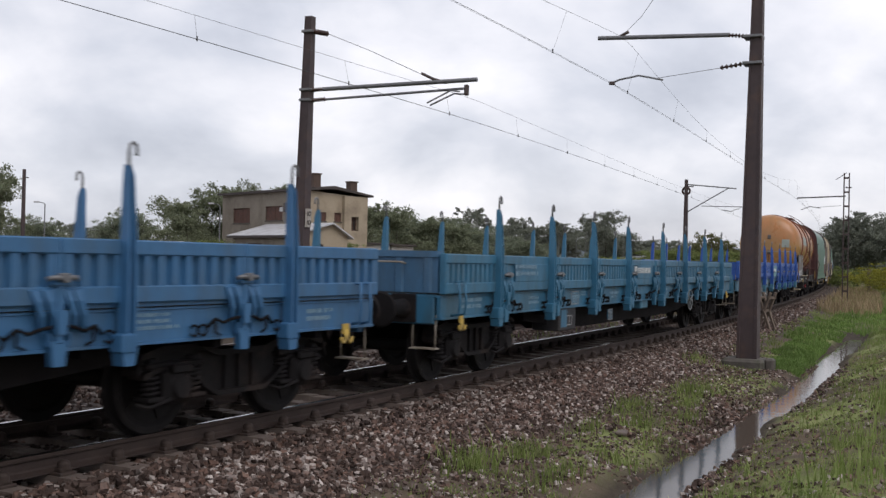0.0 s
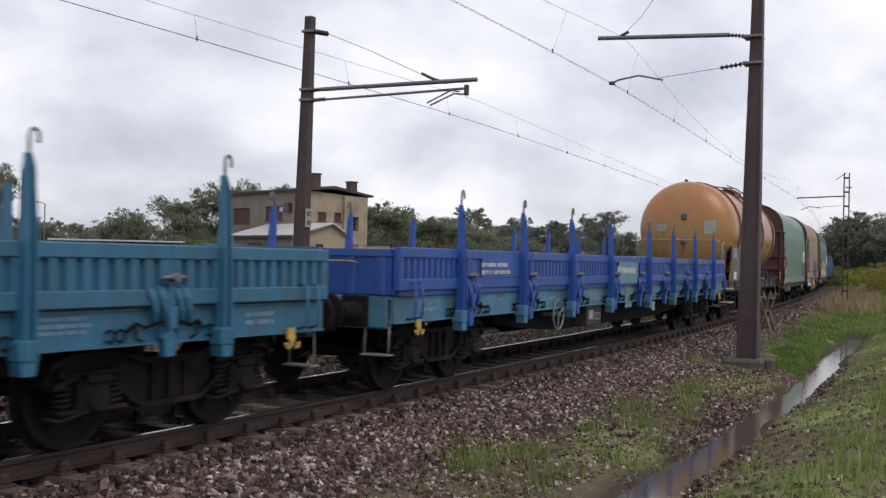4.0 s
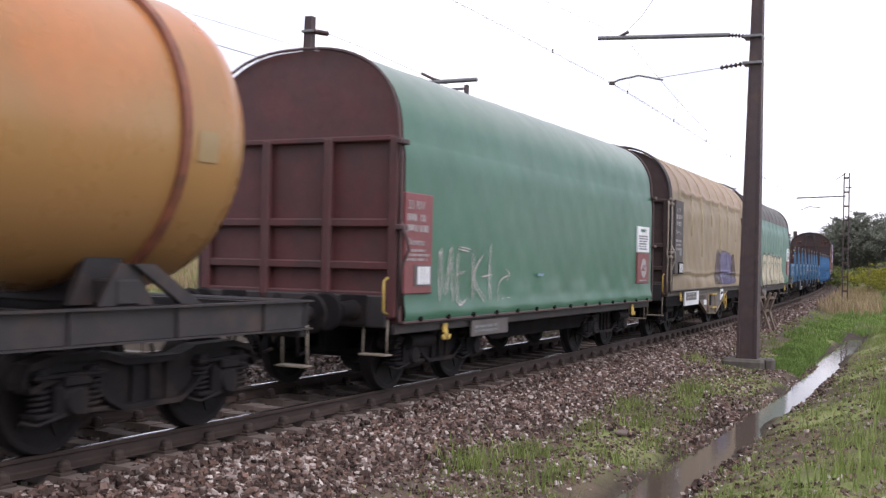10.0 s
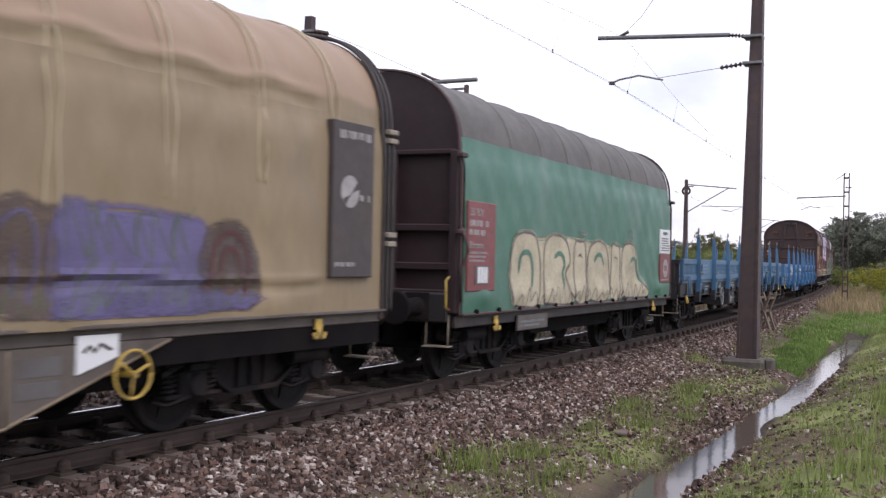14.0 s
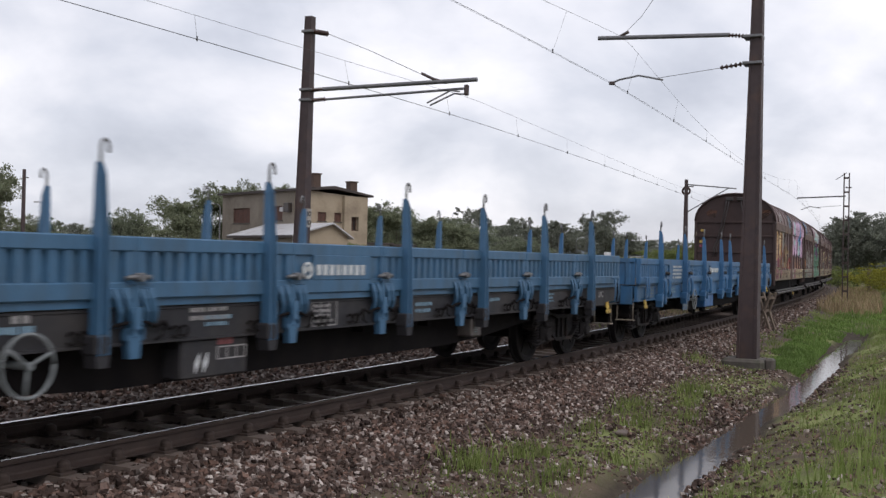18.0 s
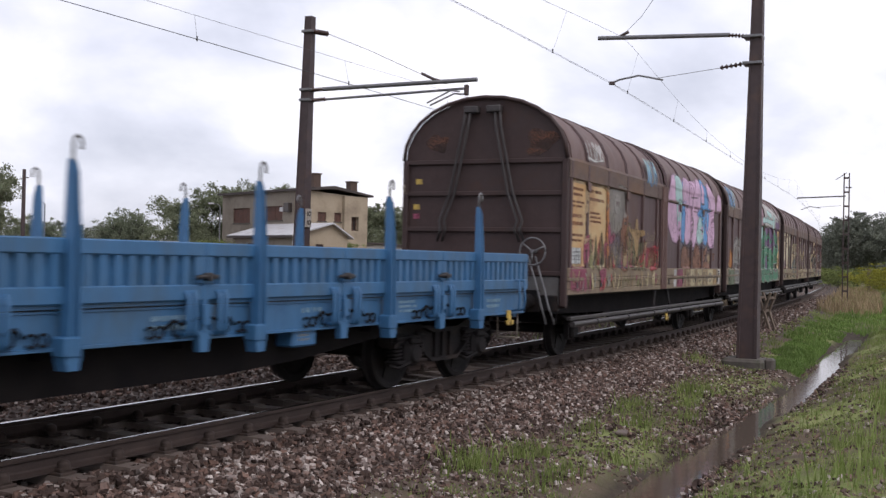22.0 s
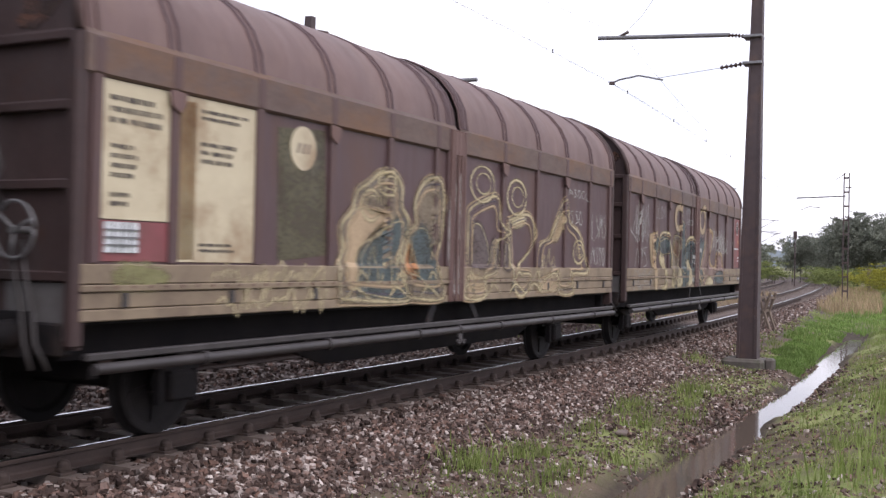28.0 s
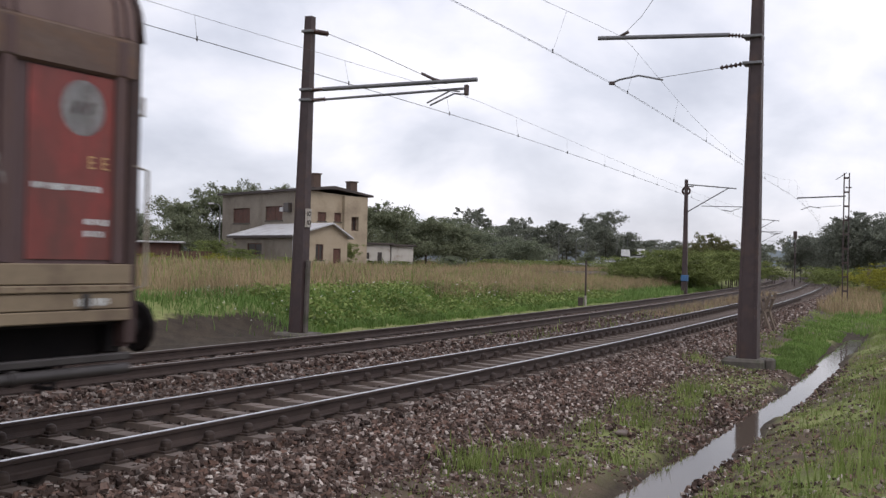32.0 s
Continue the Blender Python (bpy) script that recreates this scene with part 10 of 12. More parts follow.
grass("track_weeds", "scattered green weeds growing between the tracks", "weed", 44, (
    (1800, 8, 34, -3.3, -1.5, (0.08, 0.3), 0.009, {"keep": lambda s, l: np.clip(patches(s, l) - 0.45, 0, 1), "curl": 0.6}),
    (1500, 4, 40, -6.3, -5.3, (0.08, 0.3), 0.009, {"curl": 0.6}),
    (12000, -9, 24, 5.2, 8.3, (0.10, 0.32), 0.008, {"keep": lambda s, l: np.clip(patches(s * 0.7 + 2, l * 0.8) - 0.72, 0, 1), "curl": 0.5}),
    (9000, -6.5, 9, 6.1, 8.2, (0.2, 0.55), 0.007, {"keep": lambda s, l: np.clip(patches(s * 0.8 + 1, l) - 0.62 + 0.25 * np.clip((l - 6.8) / 0.8, 0, 1), 0, 1), "curl": 0.5}),
    (6000, -4.5, 9, 6.0, 7.3, (0.12, 0.36), 0.006, {"keep": lambda s, l: np.clip(patches(s * 1.3, l) - 0.5, 0, 1), "curl": 0.5}),
    (9000, -14, 60, -20, -9.0, (0.3, 0.8), 0.016, {"keep": lambda s, l: np.clip(patches(s * 0.35, l * 0.4) - 0.6, 0, 1), "curl": 0.4})), "weeds")


def small_leaves(name, label, material, seed, rows, category):
    """Low broad leaves and flower heads lying close to the ground."""
    rng = np.random.default_rng(seed)
    vs = []
    for n, s0, s1, l0, l1, lift, size in rows:
        s, lat = rng.uniform(s0, s1, n), rng.uniform(l0, l1, n)
        p = place(s, lat, land(s, lat) + rng.uniform(lift[0], lift[1], n))
        a = rng.normal(size=(n, 3)) * np.array([1, 1, 0.45])
        a /= np.linalg.norm(a, axis=1, keepdims=True)
        b = np.cross(a, rng.normal(size=(n, 3)))
        b /= np.linalg.norm(b, axis=1, keepdims=True)
        z = rng.uniform(0.6, 1.3, (n, 1)) * size
        vs.append(np.stack([p - a * z, p + b * z * 0.6, p + a * z, p - b * z * 0.6], 1).reshape(-1, 3))
    v = np.concatenate(vs)
    tagged(new(name, bulk(name, v, np.arange(len(v)).reshape(-1, 4), M[material])), label, category, kind="stuff")


small_leaves("clover_leaves", "low clover and plantain leaves in the turf", "weed", 51, ((9000, -9, 12, 4.9, 8.2, (0.0, 0.04), 0.018), (2500, -8, 12, 2.5, 3.6, (0.0, 0.04), 0.018), (12000, 8, 40, -10.0, -7.5, (0.05, 0.34), 0.06)), "weeds")
small_leaves("white_flowers", "small white flowers dotted over the green bank", "flower", 52, ((170, 5, 24, -9.9, -7.9, (0.22, 0.36), 0.035), (60, 20, 40, -9.9, -7.9, (0.25, 0.4), 0.04)), "flowers")


# ---- boards, emblems and sprayed paint on the vans and hoods ----
def board(parent, x0, x1, h0, h1, col, rng, lines=None, ink="ink", label=""):
    y = -VW + 0.045
    p = part("notice_board", Shape().box(x0, x1, y - 0.012, y - 0.001, h0, h1, 0.003), M[col], parent, label)
    for a, b, c, d, rows in lines or ():
        part("stencilled_marking", bars(rng, a, b, c, d, rows if d - c < 0.13 * rows else rows * 2, y - 0.014, 0.9, 0.3), M[ink], p)
    return p


def emblem(parent, x, h, disc, mark, r=0.26):
    y = -VW + 0.045
    p = part("company_mark", Shape().cyl((x, y, h), (x, y - 0.012, h), r, n=28), M[disc], parent)
    s = Shape()
    for i in range(3):
        xx = x + (i - 1.4) * r * 0.38
        s.prism([(xx, h - r * 0.23), (xx + r * 0.12, h - r * 0.23), (xx + r * 0.3, h + r * 0.23), (xx + r * 0.18, h + r * 0.23)], y - 0.016, y - 0.012)
    part("mark_strokes", s, M[mark], p)


def waybill(parent, x0, x1, h0, h1):
    y = -VW + 0.03
    p = part("paper_label", Shape().box(x0, x1, y - 0.012, y, h0, h1), M["white"], parent, "white waybill behind a wire grid")
    for i in range(1, 4):
        part("grid_wire", Shape().box(x0 + (x1 - x0) * i / 4 - 0.006, x0 + (x1 - x0) * i / 4 + 0.006, y - 0.02, y - 0.012, h0, h1), M["galv"], p)
        part("grid_wire", Shape().box(x0, x1, y - 0.024, y - 0.016, h0 + (h1 - h0) * i / 4 - 0.006, h0 + (h1 - h0) * i / 4 + 0.006), M["galv"], p)


def zigzag(rng, x0, x1, h0, h1, n, slant=0.15):
    """Quick slanted up-and-down writing."""
    pts = []
    for i in range(2 * n + 1):
        x = x0 + (x1 - x0) * i / (2 * n) + rng.uniform(-0.03, 0.03)
        up = i % 2
        pts.append((x + slant * up, (h1 if up else h0) + rng.uniform(-0.08, 0.08)))
    return pts


def ghost(parent, q, scales, wide, col, layer, surface=van_surface):
    """Repeated thin outlines inside and outside a letter, drawn about its middle."""
    cx, cz = sum(p[0] for p in q) / len(q), sum(p[1] for p in q) / len(q)
    for f in scales:
        r = [(cx + (x - cx) * f, max(SKIRT + 0.02, cz + (h - cz) * f)) for x, h in q]
        spray(parent, [r + [r[0]]], wide, col, layer, surface)


def decorate_van_1(w):
    rng = random.Random(71)
    board(w, 0.26, 1.02, 1.57, 2.94, "ochre", rng, ((0.34, 0.94, 2.7, 2.88, 1), (0.32, 0.96, 2.52, 2.66, 1), (0.34, 0.9, 2.2, 2.45, 2), (0.34, 0.9, 1.95, 2.12, 2)), ink="spray_rust", label="ochre board with faded lettering")
    board(w, 1.1, 2.16, 1.58, 2.95, "ochre", rng, ((1.2, 2.05, 2.8, 2.9, 1), (1.2, 2.05, 2.66, 2.76, 1), (1.25, 1.9, 2.3, 2.52, 3), (1.3, 1.5, 1.95, 2.05, 1)), ink="spray_rust", label="bright ochre board with lettering")
    for q in ([(0.3, 2.96), (0.34, 2.3), (0.62, 2.2), (0.98, 2.35), (0.97, 2.95)], [(1.15, 2.94), (1.14, 2.6), (1.5, 2.72), (2.1, 2.62), (2.12, 2.94)], [(0.3, 2.15), (0.32, 1.95), (0.95, 1.97), (0.95, 2.1)]):
        painted(w, q, "pale_tan", 1)
    painted(w, [(1.2, 1.58), (1.22, 1.74), (1.95, 1.76), (1.98, 1.6)], "spray_cream", 3)
    painted(w, [(2.17, 2.9), (2.19, 1.7), (2.36, 1.7), (2.34, 2.92)], "spray_orange", 0)
    painted(w, [(2.39, 2.99), (3.33, 3.0), (3.37, 2.49), (3.10, 2.28), (2.55, 2.15), (2.38, 2.30)], "spray_grey", 0)
    emblem(w, 2.87, 2.73, "spray_silver", "vandoor", 0.2)
    waybill(w, 0.3, 0.72, 1.62, 1.88)
    # broad patches of the piece first, then tongues of colour
    for col, lay, q in (
            ("spray_shade", 1, [(2.39, 2.01), (2.85, 2.12), (3.23, 2.10), (3.21, 1.64), (2.46, 1.60)]),
            ("spray_rust", 2, [(3.13, 2.19), (3.29, 2.47), (3.46, 2.50), (3.52, 1.62), (3.07, 1.58)]),
            ("spray_magenta", 3, [(2.19, 2.28), (2.32, 2.38), (2.47, 2.14), (2.42, 2.05), (2.23, 2.05)]),
            ("spray_magenta", 3, [(2.43, 2.06), (2.61, 2.19), (2.74, 2.12), (2.47, 1.99)]),
            ("spray_magenta", 3, [(0.95, 1.62), (0.95, 1.95), (1.1, 2.1), (1.2, 1.98), (1.42, 1.92), (1.22, 1.75)]),
            ("spray_red", 1, [(4.85, 2.01), (5.13, 1.93), (5.74, 1.99), (5.76, 1.58), (4.87, 1.60)]),
            ("dim_olive", 1, [(3.5, 1.58), (3.55, 2.1), (4.1, 1.95), (4.75, 2.05), (4.85, 1.58)]),
            ("spray_rust", 1, [(5.15, 1.6), (5.2, 1.85), (5.6, 1.88), (5.7, 1.6)]),
            ("spray_tan", 4, [(0.3, 1.6), (0.75, 1.6), (0.78, 1.72), (0.74, 1.9), (0.76, 1.62)])):
        painted(w, q, col, lay)
    for k in range(46):
        x = rng.uniform(1.3, 5.2)
        h = 1.75 + 0.5 * rng.random() ** 1.4
        d = rng.uniform(-0.12, 0.28)
        b = rng.uniform(0.02, 0.06)
        col = rng.choice(("spray_olive", "spray_tan", "spray_olive", "spray_rust", "spray_tan", "spray_shade", "spray_magenta", "dim_olive", "spray_red"))
        painted(w, [(x - b, 1.57), (x + d * 0.3 - b * 0.6, 1.6 + (h - 1.6) * 0.5), (x + d, h), (x + d * 0.4 + b * 0.7, 1.6 + (h - 1.6) * 0.45), (x + b, 1.57)], col, 4 + k % 3)
    star = [(3.60, 2.34), (4.01, 2.28), (4.12, 2.51), (4.24, 2.51), (4.25, 2.32), (4.62, 2.29), (4.67, 2.21), (4.33, 2.14), (4.23, 1.74), (4.06, 1.90), (4.00, 2.12), (3.65, 2.26)]
    painted(w, star, "soft_orange", 7, sharp=True)
    spray(w, [[(3.39, 2.37), (3.74, 2.37), (3.80, 1.94), (3.40, 1.97), (3.39, 2.37)], [(2.7, 2.1), (2.95, 2.4), (3.05, 2.1)], [(2.45, 2.3), (2.6, 2.55), (2.66, 2.2)]], 0.03, "spray_olive", 8)
    spray(w, [blob(3.72, 2.08, 0.06, 0.06, 7), blob(3.69, 1.93, 0.06, 0.06, 7), blob(3.9, 2.07, 0.06, 0.06, 7), blob(3.91, 1.94, 0.06, 0.06, 7)], 0.02, "spray_cream", 8)
    spray(w, [zigzag(rng, 4.84, 5.52, 2.02, 2.24, 5, 0.06), zigzag(rng, 2.45, 3.25, 1.66, 2.02, 6, 0.1), zigzag(rng, 3.6, 4.7, 1.62, 1.85, 6, 0.08), zigzag(rng, 5.0, 5.7, 1.62, 1.9, 4, 0.1)], 0.018, "spray_cream", 8)
    # slanted strokes over both sill boards
    painted(w, [(1.65, 1.53), (2.06, 1.54), (2.11, 1.45), (1.87, 1.26)], "spray_magenta", 4, sharp=True)
    painted(w, [(0.24, 1.2), (0.22, 1.53), (0.95, 1.53), (0.82, 1.2)], "spray_magenta", 0)
    for k in range(52):
        x = 0.3 + k * 0.107 + rng.uniform(-0.08, 0.08)
        col = ("spray_magenta", "spray_tan", "spray_tan", "spray_olive", "spray_cream", "spray_olive", "spray_red", "spray_silver")[rng.randrange(8 if x < 2.4 else 6)]
        a, b = sorted((rng.uniform(1.14, 1.32), rng.uniform(1.36, 1.53)))
        d = rng.uniform(-0.16, 0.16)
        ww = rng.uniform(0.03, 0.12)
        painted(w, [(x, a), (x + d, b), (x + d + ww, b - 0.01), (x + ww * 1.2, a + 0.01)], col, 1 + k % 4, sharp=True)
    spray(w, scribble(rng, 0.92, 1.8, 3.38, 3.68, 5) + [[(0.95, 3.4), (1.3, 3.36), (1.8, 3.42)]], 0.05, "spray_white", 2)
    spray(w, scribble(rng, 4.72, 5.5, 3.24, 3.72, 5), 0.045, "skyblue", 2)
    spray(w, scribble(rng, 4.74, 5.52, 3.26, 3.76, 4), 0.03, "mint", 3)
    # rounded pink, mint and blue letters on the second wall, a dim shade below them
    painted(w, [(7.88, 2.20), (7.89, 1.95), (8.45, 2.06), (9.19, 2.00), (9.71, 2.05), (10.36, 2.05), (11.19, 2.06), (11.60, 2.24), (11.60, 2.52), (10.51, 2.32), (9.50, 2.25), (8.61, 2.30)], "spray_shade", 0)
    pale, sky, green = "pink", "skyblue", "mint"
    painted(w, [(6.7, 2.55), (6.8, 3.4), (7.9, 3.48), (8.9, 3.42), (9.7, 3.55), (10.9, 3.45), (11.3, 3.15), (11.25, 2.6), (10.9, 2.28), (9.4, 2.24), (8.4, 2.28), (7.4, 2.28)], pale, 0.1, soft=0.14)
    painted(w, [(8.3, 2.9), (8.35, 3.45), (9.1, 3.58), (9.85, 3.55), (9.8, 2.9), (9.5, 2.5), (8.95, 2.6)], pale, 0.5)
    painted(w, [(9.6, 3.5), (10.1, 3.58), (10.75, 3.4), (10.9, 2.95), (10.75, 2.4), (10.3, 2.35), (9.9, 2.75), (9.6, 2.95)], sky, 0.7)
    painted(w, [(10.5, 3.05), (10.6, 3.45), (11.25, 3.25), (11.36, 2.95), (11.3, 2.72), (10.8, 2.4)], pale, 0.9)
    painted(w, [(7.7, 3.0), (7.75, 3.45), (8.45, 3.5), (8.6, 2.95), (8.2, 2.75)], sky, 0.3)
    a = [(6.59, 3.10), (6.79, 3.45), (7.21, 3.56), (7.63, 3.42), (7.85, 3.08), (7.79, 2.52), (7.57, 2.20), (7.17, 2.22), (6.87, 2.42), (6.68, 2.76)]
    b = [(8.03, 2.62), (8.12, 2.83), (8.26, 2.85), (8.30, 2.65), (8.28, 2.36), (8.24, 2.21), (8.12, 2.18), (8.02, 2.27)]
    c = [(8.34, 2.24), (8.38, 2.50), (8.40, 2.75), (8.53, 2.98), (8.57, 3.28), (8.50, 3.42), (8.78, 3.45), (8.92, 3.22), (8.90, 2.73), (8.88, 2.46), (8.81, 2.27), (8.66, 2.19), (8.46, 2.18)]
    d = [(8.97, 2.21), (8.91, 2.51), (8.94, 3.00), (9.04, 3.33), (9.33, 3.59), (9.66, 3.62), (9.75, 3.37), (9.74, 3.08), (9.51, 2.88), (9.56, 2.68), (9.51, 2.39), (9.37, 2.17), (9.19, 2.10), (9.05, 2.13)]
    for col, lay, q in ((pale, 1, a), (sky, 2, b), (pale, 3, c), (pale, 4, d)):
        painted(w, q, col, lay, soft=0.11)
    painted(w, [(7.85, 3.06), (7.9, 3.5), (8.3, 3.6), (8.55, 3.4), (8.5, 3.05)], pale, 1)
    painted(w, [(7.13, 3.54), (7.55, 3.56), (7.72, 3.33), (7.80, 3.04), (7.49, 3.04), (7.22, 3.11)], green, 3)
    painted(w, [(7.5, 3.04), (7.8, 3.02), (7.78, 2.6), (7.62, 2.45), (7.55, 2.7)], green, 3)
    painted(w, [(7.84, 3.0), (8.14, 3.1), (8.3, 2.9), (8.02, 2.84), (7.9, 2.7)], sky, 1)
    e = [(9.56, 2.35), (9.69, 2.60), (9.85, 2.78), (10.02, 2.72), (10.13, 2.49), (10.05, 2.29), (9.87, 2.20), (9.69, 2.24)]
    f = [(9.68, 2.88), (9.77, 3.23), (9.72, 3.58), (9.99, 3.64), (10.15, 3.47), (10.47, 3.30), (10.60, 3.06), (10.49, 2.68), (10.34, 2.49), (10.15, 2.55), (10.03, 2.83), (9.81, 2.92)]
    g = [(10.27, 2.48), (10.50, 2.55), (10.73, 2.39), (10.67, 2.24), (10.51, 2.18), (10.35, 2.26)]
    h = [(10.40, 3.53), (10.63, 3.61), (10.80, 3.51), (11.12, 3.35), (11.33, 3.28), (11.39, 2.98), (11.18, 2.81), (11.00, 2.53), (10.76, 2.46), (10.62, 2.54), (10.65, 2.88), (10.87, 3.07), (10.78, 3.25), (10.45, 3.40)]
    for col, lay, q in ((green, 5, e), (sky, 6, f), (sky, 5, g), (pale, 7, h)):
        painted(w, q, col, lay, soft=0.11)
    painted(w, [(10.80, 2.39), (11.00, 2.52), (11.17, 2.69), (11.39, 2.75), (11.54, 2.63), (11.58, 2.40), (11.41, 2.20), (11.15, 2.11), (10.92, 2.18)], pale, 8)
    painted(w, [(11.71, 3.19), (11.76, 3.38), (11.94, 3.44), (12.14, 3.34), (12.25, 3.14), (12.12, 3.03), (11.77, 3.03)], pale, 1)
    painted(w, [(9.75, 3.5), (9.8, 3.2), (10.05, 3.15), (10.0, 3.35), (9.88, 3.58)], pale, 7)
    painted(w, [(10.62, 2.9), (10.66, 2.55), (10.82, 2.6), (10.85, 2.95)], sky, 8)
    spray(w, [[(8.56, 3.45), (8.66, 3.34), (8.77, 3.17), (8.88, 2.82), (8.92, 2.56), (8.85, 2.29), (8.69, 2.20)], [(9.55, 2.70), (9.61, 2.54), (9.55, 2.30), (9.31, 2.12)], [(9.63, 2.76), (9.70, 2.57), (9.64, 2.35)], [(9.95, 3.63), (10.15, 3.42), (10.48, 3.20), (10.43, 2.78), (10.31, 2.51)]], 0.03, "spray_grey", 9)
    spray(w, [[(8.63, 3.21), (9.40, 3.24)], [(9.10, 2.91), (9.54, 2.91)], [(9.83, 2.51), (10.12, 2.47)], [(9.67, 3.12), (10.13, 3.13)], [(8.42, 2.9), (8.5, 2.6)]], 0.045, "umber_spray", 9)
    spray(w, scribble(rng, 6.77, 7.56, 2.37, 2.77, 6), 0.02, "umber_spray", 6)
    spray(w, scribble(rng, 11.0, 11.5, 2.18, 2.62, 4) + [[(11.08, 2.42), (11.32, 2.66)], blob(11.12, 2.92, 0.06, 0.05, 7)], 0.02, "umber_spray", 10)
    for q in ([(8.06, 1.58), (8.08, 1.93), (8.22, 2.02), (8.41, 2.03), (8.67, 1.93), (8.79, 1.58)], [(9.23, 1.59), (9.29, 1.90), (9.45, 2.07), (9.71, 2.06), (9.92, 1.88), (10.02, 1.59)], [(10.40, 1.95), (10.79, 2.07), (10.60, 1.85), (10.37, 1.74)], [(10.2, 1.6), (10.3, 1.7), (10.9, 1.72), (11.1, 1.58)]):
        painted(w, q, "spray_rust", 1, soft=0.12)
    painted(w, [(10.82, 1.89), (11.07, 1.90), (11.11, 1.74), (10.86, 1.74)], "spray_tan", 2)
    part("stencilled_marking", bars(rng, 11.5, 11.75, 1.75, 1.95, 3, -VW + 0.036), M["spray_rust"], w)
    # the sill boards below carry the same piece in blocks of colour
    for x0, x1, col in ((7.15, 7.4, "spray_white"), (7.45, 8.0, "spray_magenta"), (8.04, 8.17, "spray_tan"), (8.18, 8.32, "spray_rust"), (8.33, 8.77, "spray_tan"), (8.83, 9.24, "spray_cream"), (9.25, 9.58, "spray_tan"), (9.6, 10.05, "spray_cream"), (10.16, 10.75, "spray_tan"), (10.76, 11.38, "spray_cream"), (11.4, 11.79, "soft_orange"), (11.99, 12.25, "spray_white")):
        for lo, hi, dx in ((SKIRT + 0.03, 1.31, 0.0), (1.335, 1.535, rng.uniform(-0.05, 0.05))):
            painted(w, [(x0 + dx, lo), (x0 + dx * 0.5, hi), (x1 + dx * 0.5, hi), (x1 + dx, lo)], col, 1, sharp=True)
    spray(w, [[(8.4, 1.2), (8.5, 1.42), (8.66, 1.2)], [(9.05, 1.5), (9.02, 1.3), (9.2, 1.22)], [(9.66, 1.5), (9.72, 1.25), (9.98, 1.3)], [(10.2, 1.25), (10.35, 1.5)], [(10.45, 1.2), (10.55, 1.5)], blob(11.0, 1.33, 0.16, 0.1, 8), [(11.45, 1.2), (11.7, 1.48)]], 0.05, "spray_grey", 3)
    part("stencilled_marking", bars(rng, 12.0, 12.22, 1.38, 1.5, 2, -VW - 0.012), M["umber_spray"], w)


